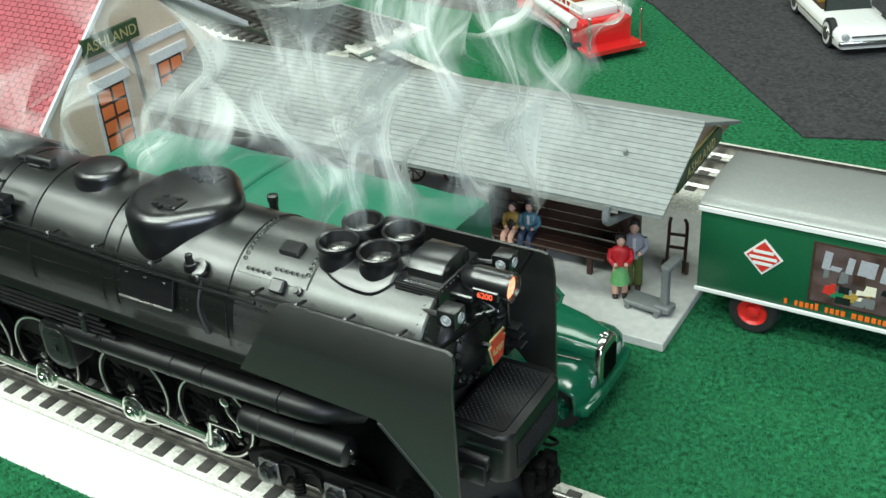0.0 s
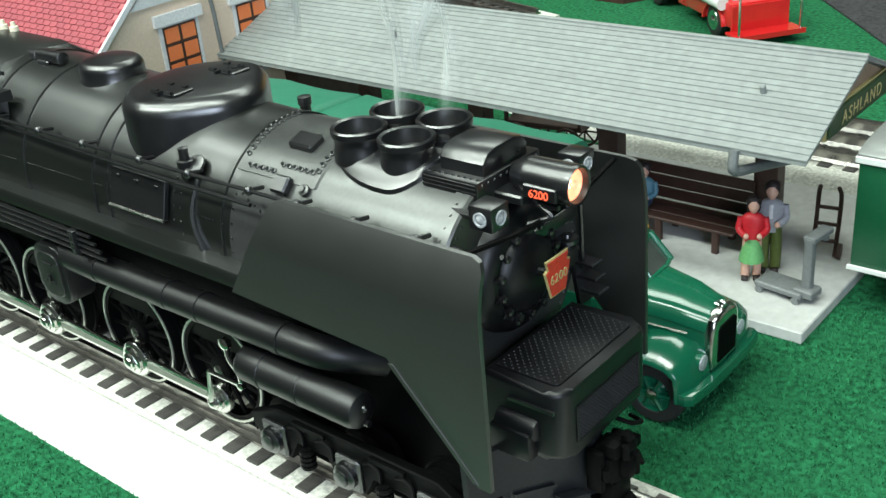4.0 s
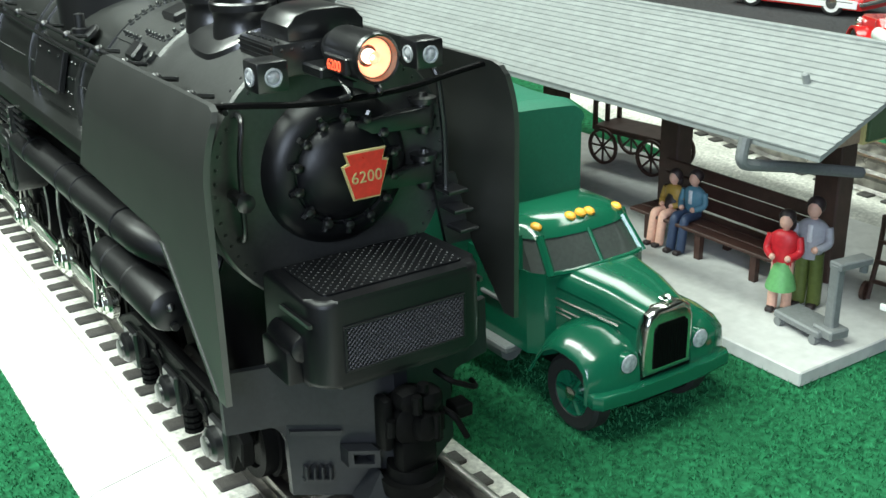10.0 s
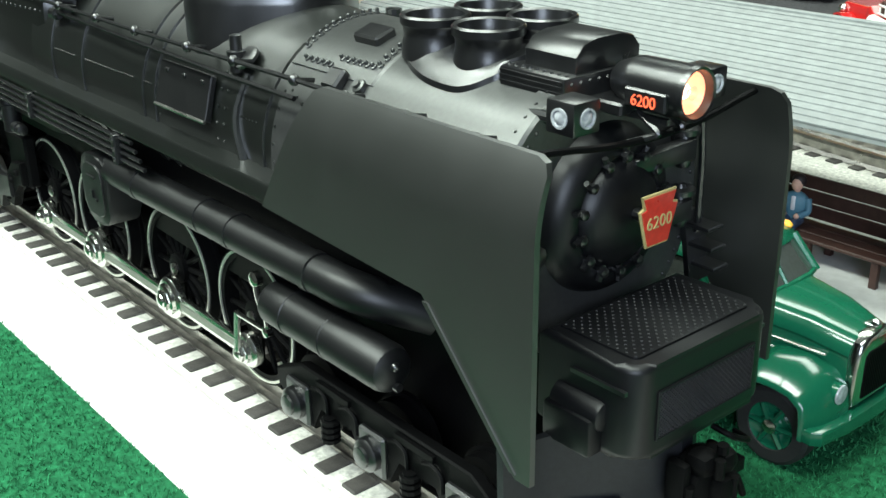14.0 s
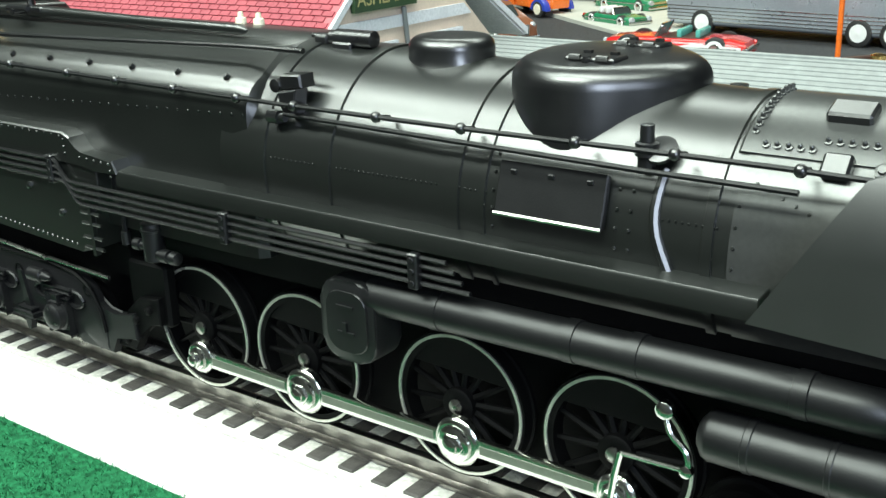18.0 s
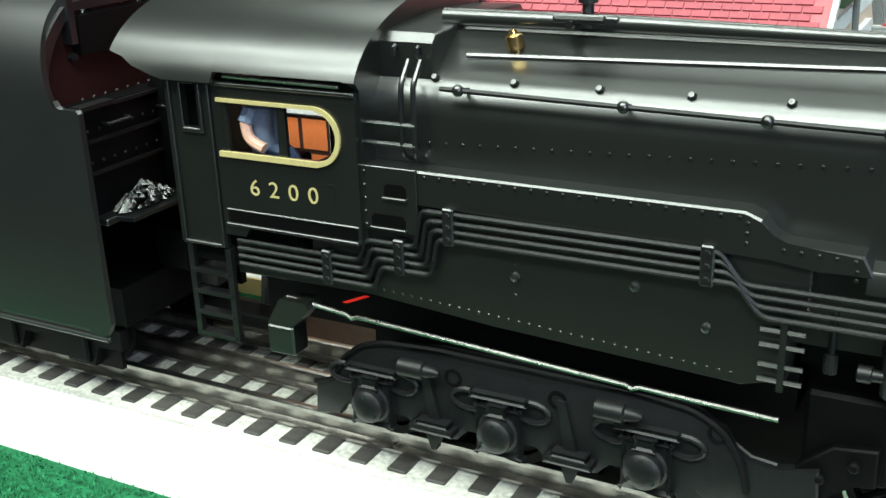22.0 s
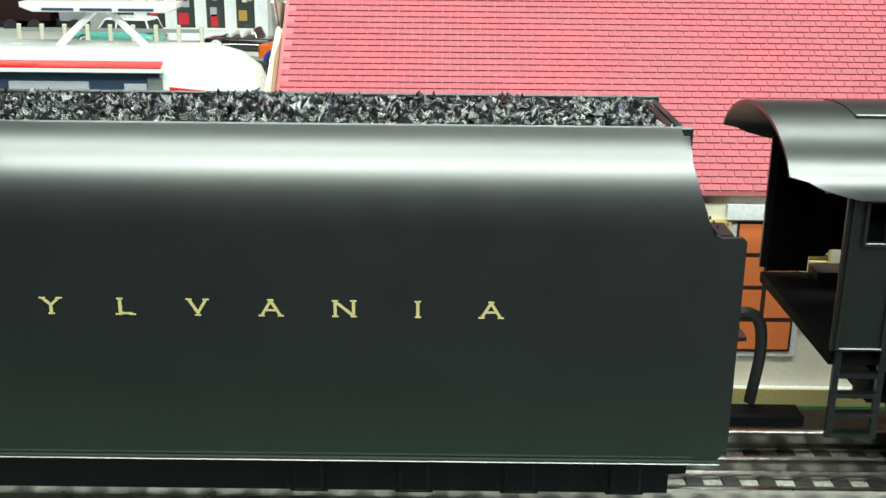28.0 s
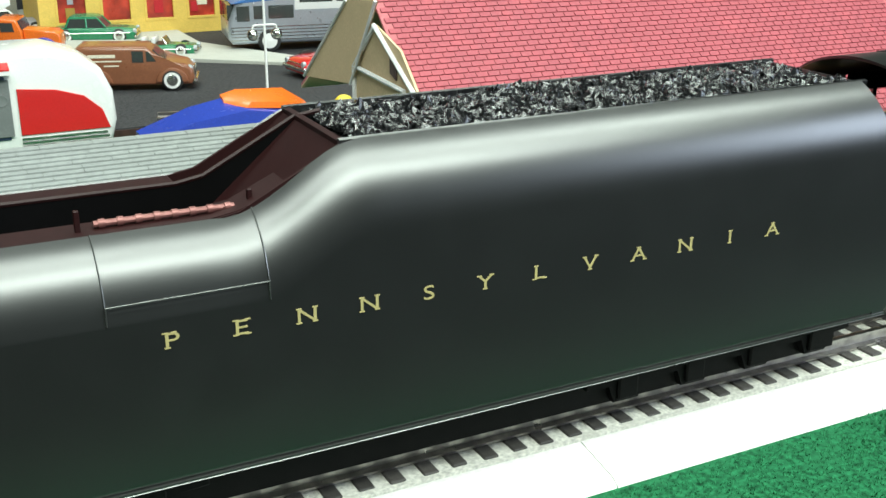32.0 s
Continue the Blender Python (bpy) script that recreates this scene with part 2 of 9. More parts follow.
M = dict(
    black=mat("satin_black_diecast", (0.0045, 0.0048, 0.0055), 0.31, var=0.15, bump=0.05, spec=0.6, ior=1.85, second=(0.006, 0.0063, 0.007)),
    greenblack=mat("dark_locomotive_green", (0.0042, 0.0056, 0.0046), 0.33, var=0.08, bump=0.03, spec=0.58, ior=1.9, second=(0.0050, 0.0064, 0.0054), second_scale=60, gloss_var=0.025),
    # Lighter, bluer greenblack: room light on the tender side put into its base.
    tendergreen=mat("room_lit_tender_green", (0.0074, 0.0085, 0.0085), 0.35, var=0.08, bump=0.03, spec=0.55, ior=1.9, second=(0.0090, 0.0102, 0.0102), second_scale=60, gloss_var=0.025),
    graphite=mat("graphite_smokebox_paint", (0.115, 0.118, 0.115), 0.33, metal=0.7, var=0.08, bump=0.03, scale=900),
    blackmatt=mat("matt_black_underframe", (0.0022, 0.0022, 0.0024), 0.55, bump=0.15, spec=0.10),
    maroon=mat("maroon_deck_paint", (0.020, 0.0048, 0.005), 0.5, var=0.15, bump=0.1, spec=0.25),
    chrome=mat("polished_nickel", (0.62, 0.63, 0.59), 0.20, metal=1.0, var=0.06, bump=0.02),
    tyre_rim=mat("pale_wheel_tyre", (0.62, 0.63, 0.56), 0.3, metal=0.7, bump=0.03),
    rodgrey=mat("dull_nickel_flute", (0.26, 0.28, 0.24), 0.42, metal=0.9, var=0.08, bump=0.03),
    steel=mat("worn_steel", (0.45, 0.44, 0.42), 0.28, metal=1.0, var=0.2, scale=400, bump=0.06),
    rail=mat("tarnished_rail_steel", (0.42, 0.40, 0.38), 0.3, metal=1.0, var=0.25, scale=300, bump=0.1),
    brass=mat("brass", (0.75, 0.52, 0.22), 0.25, metal=1.0, bump=0.03),
    gold=mat("gold_lettering", (0.48, 0.41, 0.18), 0.45, var=0.08, bump=0.03),
    cream=mat("cream_plastic", (0.80, 0.74, 0.58), 0.4, bump=0.05),
    printdark=mat("printed_dusk_picture", (0.10, 0.055, 0.05), 0.45, var=0.6, scale=120, bump=0.0, second=(0.05, 0.06, 0.075), second_scale=60),
    redkey=mat("red_enamel", (0.62, 0.035, 0.025), 0.3, bump=0.03, coat=0.3),
    lampglow=mat("glowing_headlamp", (1.0, 0.45, 0.25), 0.3, emit=1.2, bump=0.0),
    lampcore=mat("headlamp_bulb", (1.0, 0.80, 0.62), 0.3, emit=2.6, bump=0.0),
    numglow=mat("lit_number_board", (1.0, 0.12, 0.05), 0.4, emit=1.2, bump=0.0),
    redglow=mat("red_firebox_glow", (1.0, 0.03, 0.02), 0.4, emit=0.35, bump=0.0),
    lens=mat("clear_marker_lens", (0.42, 0.44, 0.46), 0.10, var=0.4, scale=700, bump=0.3, bscale=700, spec=0.8),
    coal=mat("broken_coal", (0.011, 0.0115, 0.0125), 0.15, var=0.4, bump=0.3, spec=0.9, island=0.7),
    grass=mat("green_carpet", (0.015, 0.120, 0.050), 0.95, var=0.65, scale=430, bump=1.0, bscale=600, spec=0.1, second=(0.020, 0.135, 0.058), second_scale=70),
    blade=mat("green_carpet_fibre", (0.028, 0.190, 0.080), 0.9, var=0.25, bump=0, spec=0.15, island=0.32),
    asphalt=mat("black_sanded_road", (0.030, 0.030, 0.033), 0.85, var=0.85, scale=420, bump=0.8, bscale=1600, second=(0.045, 0.045, 0.047)),
    roadbed=mat("pale_grey_roadbed", (0.66, 0.65, 0.59), 0.9, var=0.30, scale=700, bump=0.9, bscale=900, second=(0.52, 0.51, 0.46)),
    ballast=mat("grey_brown_ballast", (0.42, 0.38, 0.32), 0.9, var=0.35, scale=500, bump=0.9, bscale=900, second=(0.34, 0.31, 0.27)),
    foam=mat("white_foam_edge", (0.82, 0.81, 0.77), 0.85, var=0.08, scale=300, bump=0.35, bscale=900),
    tie=mat("dark_plastic_sleeper", (0.060, 0.055, 0.050), 0.6, var=0.3, scale=500, bump=0.5, bscale=1500, random_ob=0.3),
    concrete=mat("pale_platform_concrete", (0.52, 0.52, 0.50), 0.7, var=0.1, scale=250, bump=0.2),
    roofgrey=mat("grey_plastic_roof", (0.25, 0.268, 0.262), 0.5, var=0.12, scale=300, bump=0.12, random_ob=0.06),
    brown=mat("brown_plastic_timber", (0.052, 0.024, 0.018), 0.5, var=0.25, scale=300, bump=0.2),
    greymetal=mat("grey_cast_plastic", (0.17, 0.18, 0.18), 0.5, bump=0.1),
    truckgreen=mat("green_truck_enamel", (0.0065, 0.105, 0.054), 0.18, var=0.05, bump=0.01, coat=0.6),
    tarp=mat("green_canvas_body", (0.010, 0.150, 0.085), 0.55, var=0.08, bump=0.15),
    vangreen=mat("dark_green_trailer", (0.008, 0.090, 0.038), 0.35, var=0.05, bump=0.03),
    silver=mat("silver_trailer_roof", (0.32, 0.33, 0.32), 0.42, metal=0.4, var=0.08, bump=0.05),
    white=mat("white_gloss_paint", (0.80, 0.80, 0.78), 0.25, var=0.03, bump=0.02, coat=0.3),
    whitepaper=mat("white_printed_card", (0.74, 0.74, 0.76), 0.7, bump=0.05),
    rubber=mat("black_rubber", (0.018, 0.018, 0.018), 0.65, bump=0.2),
    redpaint=mat("red_gloss_paint", (0.60, 0.020, 0.020), 0.2, var=0.05, bump=0.01, coat=0.5),
    redwheel=mat("red_wheel_disc", (0.75, 0.030, 0.025), 0.3, bump=0.02),
    amber=mat("amber_lens", (0.90, 0.42, 0.05), 0.25, bump=0.02),
    # Opaque dark base stands in for clear glass over a dim inside.
    glassdark=mat("opaque_dark_window", (0.045, 0.052, 0.050), 0.06, bump=0.0, spec=0.8),
    skin=mat("painted_flesh", (0.72, 0.42, 0.32), 0.5, bump=0.05),
    blue=mat("painted_blue", (0.10, 0.24, 0.32), 0.5, bump=0.1),
    navy=mat("painted_navy", (0.03, 0.05, 0.10), 0.5, bump=0.1),
    mustard=mat("painted_mustard", (0.42, 0.26, 0.05), 0.5, bump=0.1),
    redcloth=mat("painted_red", (0.55, 0.02, 0.03), 0.45, bump=0.1),
    limecloth=mat("painted_lime", (0.15, 0.42, 0.15), 0.5, bump=0.1),
    olive=mat("painted_olive", (0.10, 0.13, 0.03), 0.5, bump=0.1),
    greycloth=mat("painted_grey", (0.38, 0.38, 0.42), 0.5, bump=0.1),
    hair=mat("painted_black_hair", (0.03, 0.02, 0.02), 0.5, bump=0.1),
    tan=mat("printed_tan_wall", (0.74, 0.59, 0.47), 0.65, var=0.06, bump=0.04),
    kraft=mat("brown_kraft_card", (0.60, 0.45, 0.28), 0.8, var=0.08, bump=0.1),
    tilered=mat("printed_red_tile", (0.33, 0.064, 0.082), 0.6, var=0.10, bump=0.08, random_ob=0.05, second=(0.41, 0.078, 0.096)),
    tilegap=mat("pale_pink_tile_edge", (0.46, 0.125, 0.14), 0.6, bump=0.04),
    orangewin=mat("printed_orange_pane", (0.85, 0.22, 0.07), 0.4, bump=0.0, var=0.05),
    signgreen=mat("sign_green", (0.035, 0.07, 0.03), 0.5, bump=0.05),
    orange=mat("orange_enamel", (0.85, 0.17, 0.02), 0.25, bump=0.02, coat=0.4),
    bluepaint=mat("blue_enamel", (0.03, 0.06, 0.38), 0.25, bump=0.02, coat=0.4),
    vanbrown=mat("brown_enamel", (0.24, 0.09, 0.045), 0.3, bump=0.02, coat=0.3),
    teal=mat("teal_enamel", (0.10, 0.42, 0.36), 0.25, bump=0.02, coat=0.3),
    cargreen=mat("green_enamel", (0.02, 0.20, 0.09), 0.25, bump=0.02, coat=0.3),
    blackgloss=mat("black_gloss", (0.012, 0.012, 0.014), 0.12, bump=0.0, coat=0.5),
    yellowwall=mat("yellow_shopfront", (0.82, 0.56, 0.12), 0.6, bump=0.05),
    greywall=mat("grey_shopfront", (0.32, 0.33, 0.30), 0.7, var=0.1, bump=0.1),
    shopred=mat("red_shop_window", (0.45, 0.05, 0.03), 0.3, var=0.5, scale=60, bump=0.0, second=(0.08, 0.02, 0.03), second_scale=40),
    pave=mat("pale_pavement", (0.50, 0.50, 0.45), 0.8, var=0.1, bump=0.1),
    busblue=mat("blue_bus_roof", (0.05, 0.16, 0.42), 0.3, bump=0.02),
    bussilver=mat("bus_silver", (0.50, 0.54, 0.60), 0.3, metal=0.6, bump=0.03),
    # Wall tone darkened to stand in for an unlit room.
    wallpaint=mat("darkened_wall", (0.10, 0.10, 0.095), 0.8, bump=0.1, scale=20, second_scale=2, bscale=200, second=(0.08, 0.08, 0.078)),
    ladderpink=mat("dusty_pink_pipe", (0.26, 0.11, 0.10), 0.40, metal=0.5, bump=0.05),
    denim=mat("painted_denim", (0.07, 0.10, 0.17), 0.5, bump=0.1),
    # Opaque grey: reflections and the cab behind clear glass put into the colour.
    truckglass=mat("opaque_grey_windscreen", (0.060, 0.068, 0.062), 0.05, bump=0.0, spec=0.8),
    gabletan=mat("pale_brown_gable", (0.30, 0.21, 0.15), 0.6, var=0.15, bump=0.1),
    # Floor tone darkened to keep reflections in the train's sides low.
    floordark=mat("darkened_floor", (0.030, 0.028, 0.026), 0.95, var=0.3, scale=60, bump=0.4, bscale=200, spec=0.1, second_scale=6),
    deflector=mat("matt_deflector_green", (0.0056, 0.0074, 0.0057), 0.43, var=0.06, bump=0.02, spec=0.9, ior=1.9, gloss_var=0.03),
    siding=mat("printed_yellow_boards", (0.74, 0.58, 0.26), 0.6, var=0.06, bump=0.03),
    creamwall=mat("printed_cream_wall", (0.80, 0.74, 0.62), 0.6, var=0.06, bump=0.03),
    # Lighter, bluer black: daylight on the pilot put into its base colour.
    pilotblack=mat("daylit_black_pilot", (0.0125, 0.0135, 0.0165), 0.42, var=0.2, bump=0.08, spec=0.42),
    softblack=mat("soft_black_casting", (0.0075, 0.0075, 0.0082), 0.42, var=0.2, bump=0.12, spec=0.3),
    pipeblack=mat("dull_black_pipe", (0.0042, 0.0044, 0.0050), 0.44, var=0.2, bump=0.06, spec=0.45, ior=1.6),
    frontblack=mat("dull_blue_black_front", (0.0034, 0.0036, 0.0046), 0.42, var=0.15, bump=0.06, spec=0.42, ior=1.55),
    shirt=mat("painted_slate_shirt", (0.14, 0.18, 0.26), 0.6, bump=0.1),
    yellow=mat("yellow_paint", (0.85, 0.62, 0.05), 0.4, bump=0.02),
)

# ---- mesh helpers; all lengths here in millimetres ----
MM = 0.001


def bm_new():
    return bmesh.new()


def box(bm, x0, x1, y0, y1, z0, z1, bev=0.0, seg=2):
    r = bmesh.ops.create_cube(bm, size=1.0)
    vs = r["verts"]
    for v in vs:
        v.co = Vector((x0 + (v.co.x + 0.5) * (x1 - x0), y0 + (v.co.y + 0.5) * (y1 - y0), z0 + (v.co.z + 0.5) * (z1 - z0)))
    if bev:
        es = {e for v in vs for e in v.link_edges}
        bmesh.ops.bevel(bm, geom=list(es), offset=bev, segments=seg, affect="EDGES", profile=0.5)
    return bm


def ring_points(c, axis, r, seg, start=0.0):
    c, axis = Vector(c), Vector(axis).normalized()
    up = Vector((0, 0, 1)) if abs(axis.z) < 0.9 else Vector((1, 0, 0))
    u = axis.cross(up).normalized()
    w = u.cross(axis)
    return [c + r * (math.cos(start + 2 * math.pi * i / seg) * u + math.sin(start + 2 * math.pi * i / seg) * w) for i in range(seg)]


def loft(bm, rings, cap=True, closed=True):
    """Faces between rings of equal count."""
    vv = [[bm.verts.new(p) for p in ring] for ring in rings]
    k = len(vv[0])
    for a, b in zip(vv, vv[1:]):
        for i in range(k if closed else k - 1):
            j = (i + 1) % k
            bm.faces.new((a[i], a[j], b[j], b[i]))
    if cap:
        bm.faces.new(vv[0][::-1])
        bm.faces.new(vv[-1])
    return bm


def cyl(bm, p0, p1, r0, r1=None, seg=20, cap=True):
    p0, p1 = Vector(p0), Vector(p1)
    return loft(bm, [ring_points(p0, p1 - p0, r0, seg), ring_points(p1, p1 - p0, r0 if r1 is None else r1, seg)], cap)


def turned(bm, base, axis, profile, seg=24, cap=True):
    """A turned body: profile of (distance along the axis, radius)."""
    base, axis = Vector(base), Vector(axis).normalized()
    return loft(bm, [ring_points(base + axis * d, axis, max(r, 0.01), seg) for d, r in profile], cap)


def tube(bm, pts, r, seg=8):
    pts = [Vector(p) for p in pts]
    rings = []
    u = None
    for i, p in enumerate(pts):
        d = (pts[min(i + 1, len(pts) - 1)] - pts[max(i - 1, 0)]).normalized()
        if u is None:
            u = d.cross(Vector((0.13, 0.21, 0.97))).normalized()
        u = (u - d * u.dot(d)).normalized()
        w = d.cross(u)
        rings.append([p + r * (math.cos(2 * math.pi * k / seg) * u + math.sin(2 * math.pi * k / seg) * w) for k in range(seg)])
    return loft(bm, rings)


def bend(pts, r=3.0, n=4):
    """A polyline with its corners rounded."""
    pts = [Vector(p) for p in pts]
    out = [pts[0]]
    for a, b, c in zip(pts, pts[1:], pts[2:]):
        d0, d1 = min(r, (a - b).length / 2), min(r, (c - b).length / 2)
        p, q = b + (a - b).normalized() * d0, b + (c - b).normalized() * d1
        for i in range(n + 1):
            t = i / n
            out.append(p * (1 - t) ** 2 + b * 2 * t * (1 - t) + q * t * t)
    return out + [pts[-1]]


def prism(bm, pts, axis, a, b, bev=0.0, seg=2):
    """A polygon of (u, v) drawn out along an axis from a to b: u, v are the other two axes in order."""
    def at(u, v, w):
        return {"x": (w, u, v), "y": (u, w, v), "z": (u, v, w)}[axis]
    v0 = [bm.verts.new(at(u, v, a)) for u, v in pts]
    v1 = [bm.verts.new(at(u, v, b)) for u, v in pts]
    k = len(pts)
    fs = [bm.faces.new(v0), bm.faces.new(v1[::-1])]
    for i in range(k):
        fs.append(bm.faces.new((v0[i], v1[i], v1[(i + 1) % k], v0[(i + 1) % k])))
    if bev:
        es = {e for f in fs[:2] for e in f.edges}
        bmesh.ops.bevel(bm, geom=list(es), offset=bev, segments=seg, affect="EDGES", profile=0.5)
    return bm


def ball(bm, c, r, seg=10, squash=(1, 1, 1)):
    n = bmesh.ops.create_uvsphere(bm, u_segments=seg, v_segments=max(6, seg * 2 // 3), radius=1.0)
    for v in n["verts"]:
        v.co = Vector(c) + Vector((v.co.x * r * squash[0], v.co.y * r * squash[1], v.co.z * r * squash[2]))
    return bm


def rivets(bm, pts, r=0.45, axis=(0, -1, 0)):
    """Low domed heads."""
    axis = Vector(axis)
    for p in pts:
        p = Vector(p)
        loft(bm, [ring_points(p, axis, r, 6), ring_points(p + axis * r * 0.8, axis, r * 0.6, 6)])
    return bm


def line(a, b, n):
    a, b = Vector(a), Vector(b)
    return [a.lerp(b, i / (n - 1)) for i in range(n)]


def thing(name, label, category, x=0, y=0, z=0, rz=0, group="", kind=""):
    ob = new(name)
    ob.empty_display_size = 0.01
    ob.matrix_world = pose(x * MM, y * MM, z * MM, 0, 0, rz)
    return tagged(ob, label, category, group, kind)


def mesh_of(name, bm, material, smooth=35):
    bmesh.ops.recalc_face_normals(bm, faces=bm.faces)
    bmesh.ops.scale(bm, vec=(MM, MM, MM), verts=bm.verts)
    me = bpy.data.meshes.new(name)
    bm.to_mesh(me)
    bm.free()
    me.materials.append(material)
    if smooth:
        me.shade_smooth()
        me.set_sharp_from_angle(angle=radians(smooth))
    return me


def part(name, bm, material, parent, label="", smooth=35):
    ob = new(name, mesh_of(name, bm, M[material], smooth))
    ob.parent = parent
    if label:
        ob["label"] = label
    return ob


def piece(name, mesh, parent, x=0, y=0, z=0, rx=0, ry=0, rz=0):
    """One of many alike pieces that share a mesh."""
    ob = new(name, mesh)
    ob.parent = parent
    ob.matrix_basis = pose(x * MM, y * MM, z * MM, rx, ry, rz)
    return ob


def solo(name, bm, material, label, category, group="", kind="", smooth=35):
    ob = new(name, mesh_of(name, bm, M[material], smooth))
    return tagged(ob, label, category, group, kind)


def lettering(name, text, material, parent, size, m, depth=0.15, spacing=1.0, label=""):
    """Text as a mesh part; m puts it in its parent's space, in metres; size in millimetres."""
    cu = bpy.data.curves.new("text", "FONT")
    cu.body, cu.size, cu.extrude, cu.align_x, cu.space_character = text, size * MM, depth * MM, "CENTER", spacing
    tmp = bpy.data.objects.new("text", cu)
    me = bpy.data.meshes.new_from_object(tmp)
    bpy.data.objects.remove(tmp)
    me.materials.clear()
    me.materials.append(M[material])
    me.transform(m)
    ob = new(name, me)
    ob.parent = parent
    if label:
        ob["label"] = label
    return ob

# ---- the table top and the room ----
def sheet(name, x0, x1, y0, y1, z0, z1, material, label, category):
    return solo(name, box(bm_new(), x0, x1, y0, y1, z0, z1), material, label, category, kind="structure", smooth=0)


sheet("ground", -3000, 3000, -98, 3500, -20, 0, "grass", "green carpet layout surface", "ground")
# Unseen edge added where the carpet is cut to lessen green reflections.
sheet("table_edge", -3000, 3000, -112, -98.5, -60, 0.5, "brown", "unseen dark wooden edge, added where the carpet stops", "table edge")
# Unseen floor, added dark so that the train's sides reflect little.
sheet("floor", -3000, 3000, -2000, 3500, -950, -900, "floordark", "dark unseen room floor", "floor")
# Unseen walls and ceiling close the room; kept dark to limit reflections.
sheet("wall_north", -3000, 3000, 3500, 3600, -900, 1500, "wallpaint", "dark unseen room wall", "wall")
sheet("wall_south", -3000, 3000, -2100, -2000, -900, 1500, "wallpaint", "dark unseen room wall", "wall")
sheet("wall_west", -3100, -3000, -2000, 3500, -900, 1500, "wallpaint", "dark unseen room wall", "wall")
sheet("wall_east", 3000, 3100, -2000, 3500, -900, 1500, "wallpaint", "dark unseen room wall", "wall")
sheet("ceiling", -3000, 3000, -2000, 3500, 1500, 1550, "wallpaint", "dark unseen room ceiling", "ceiling")

road = bm_new()
prism(road, [(-6, 352), (37, 366), (2500, 420), (2500, 3000), (-300, 3000), (-300, 640), (-171, 544)], "z", 0.0, 1.2)
solo("road", road, "asphalt", "black sanded road surface across the layout", "road", kind="structure", smooth=0)

# roadbed of the near track: ballast crown, with a pale edge strip towards the viewer
bed = bm_new()
prism(bed, [(-29, 0), (-28.5, 6.2), (28.5, 6.2), (34, 0)], "x", -1500, 900)
solo("roadbed", bed, "roadbed", "pale grey moulded ballast under the track", "roadbed", kind="structure", smooth=0)
edge = bm_new()
for x0, x1 in ((-1500, -841), (-840.4, -561), (-560.5, -333), (-332.6, -61.6), (-61.0, 900)):
    prism(edge, [(-50.2, 0), (-49.8, 0.9), (-47, 2.4), (-29, 5.6), (-29, 0)], "x", x0, x1)
solo("trim", edge, "foam", "white foam strip along the track edge", "trim", kind="structure", smooth=0)


def track(name, label, x0, x1, y, ties_from, ties_to, rz=0.0, ox=0.0, three=True, top=12.6):
    t = thing(name, label, "track", ox, y, 0, rz, kind="structure")
    for off, mt in ((-17, "rail"), (17, "rail"), (0, "rail"))[: 3 if three else 2]:
        b = bm_new()
        prism(b, [(off - 2.4, 7.0), (off - 2.4, 7.8), (off - 0.5, 8.4), (off - 0.5, top - 1.6), (off - 1.3, top - 1.2), (off - 1.2, top - 0.2),
                  (off - 0.7, top), (off + 0.7, top), (off + 1.2, top - 0.2), (off + 1.3, top - 1.2), (off + 0.5, top - 1.6), (off + 0.5, 8.4),
                  (off + 2.4, 7.8), (off + 2.4, 7.0)], "x", x0, x1)
        part("rail", b, mt, t, "worn steel running rail")
    b = bm_new()
    box(b, -2.6, 2.6, -26, 26, 2, 7.0, 0.35, 1)
    me = mesh_of("tie", b, M["tie"])
    n = int((ties_to - ties_from) / 10.6)
    for i in range(n):
        piece("tie", me, t, ties_from + i * 10.6 + random.uniform(-0.3, 0.3), random.uniform(-0.4, 0.4), random.uniform(-0.25, 0.1), 0, 0, random.uniform(-0.8, 0.8))
    return t


main_track = track("model_track", "three-rail model railway track with dark sleepers", -1500, 900, 0, -900, 130)
# back track: straight behind the trailer, then curving away behind the shelter
BEND, TURN_X, TRACK_Y = 640.0, -40.0, 283.5


def along_back(d, off):
    """A point of the back track d millimetres from its start, off to its far side, and its heading."""
    straight = 226.0
    if d <= straight:
        return 186.0 - d, TRACK_Y + off, 0.0
    a = (d - straight) / BEND
    return TURN_X - (BEND - off) * math.sin(a), TRACK_Y + BEND - (BEND - off) * math.cos(a), -math.degrees(a)


STATIONS = [0, 110, 226] + [226 + 24 * i for i in range(1, 13)]
b = bm_new()
loft(b, [[(*along_back(d, off)[:2], z) for off, z in ((-46, 0), (-38, 3.6), (-30, 4.6), (30, 4.6), (38, 3.6), (46, 0))] for d in STATIONS])
solo("roadbed", b, "roadbed", "pale ballast bed of the back track", "roadbed", kind="structure", smooth=0)
back_track = thing("model_track", "curved three-rail track behind the station shelter", "track", 0, 0, 0, 0, kind="structure")
for off in (-19.5, 0, 19.5):
    b = bm_new()
    loft(b, [[(*along_back(d, off + u)[:2], z) for u, z in ((-2.2, 5.0), (-0.6, 6.4), (-0.6, 9.8), (-1.3, 10.4), (-1.2, 11.4), (1.2, 11.4), (1.3, 10.4), (0.6, 9.8), (0.6, 6.4), (2.2, 5.0))] for d in STATIONS])
    part("rail", b, "rail", back_track, "bright steel running rail")
b = bm_new()
box(b, -2.8, 2.8, -26, 26, 2.0, 5.3, 0.3, 1)
back_tie = mesh_of("tie", b, M["tie"])
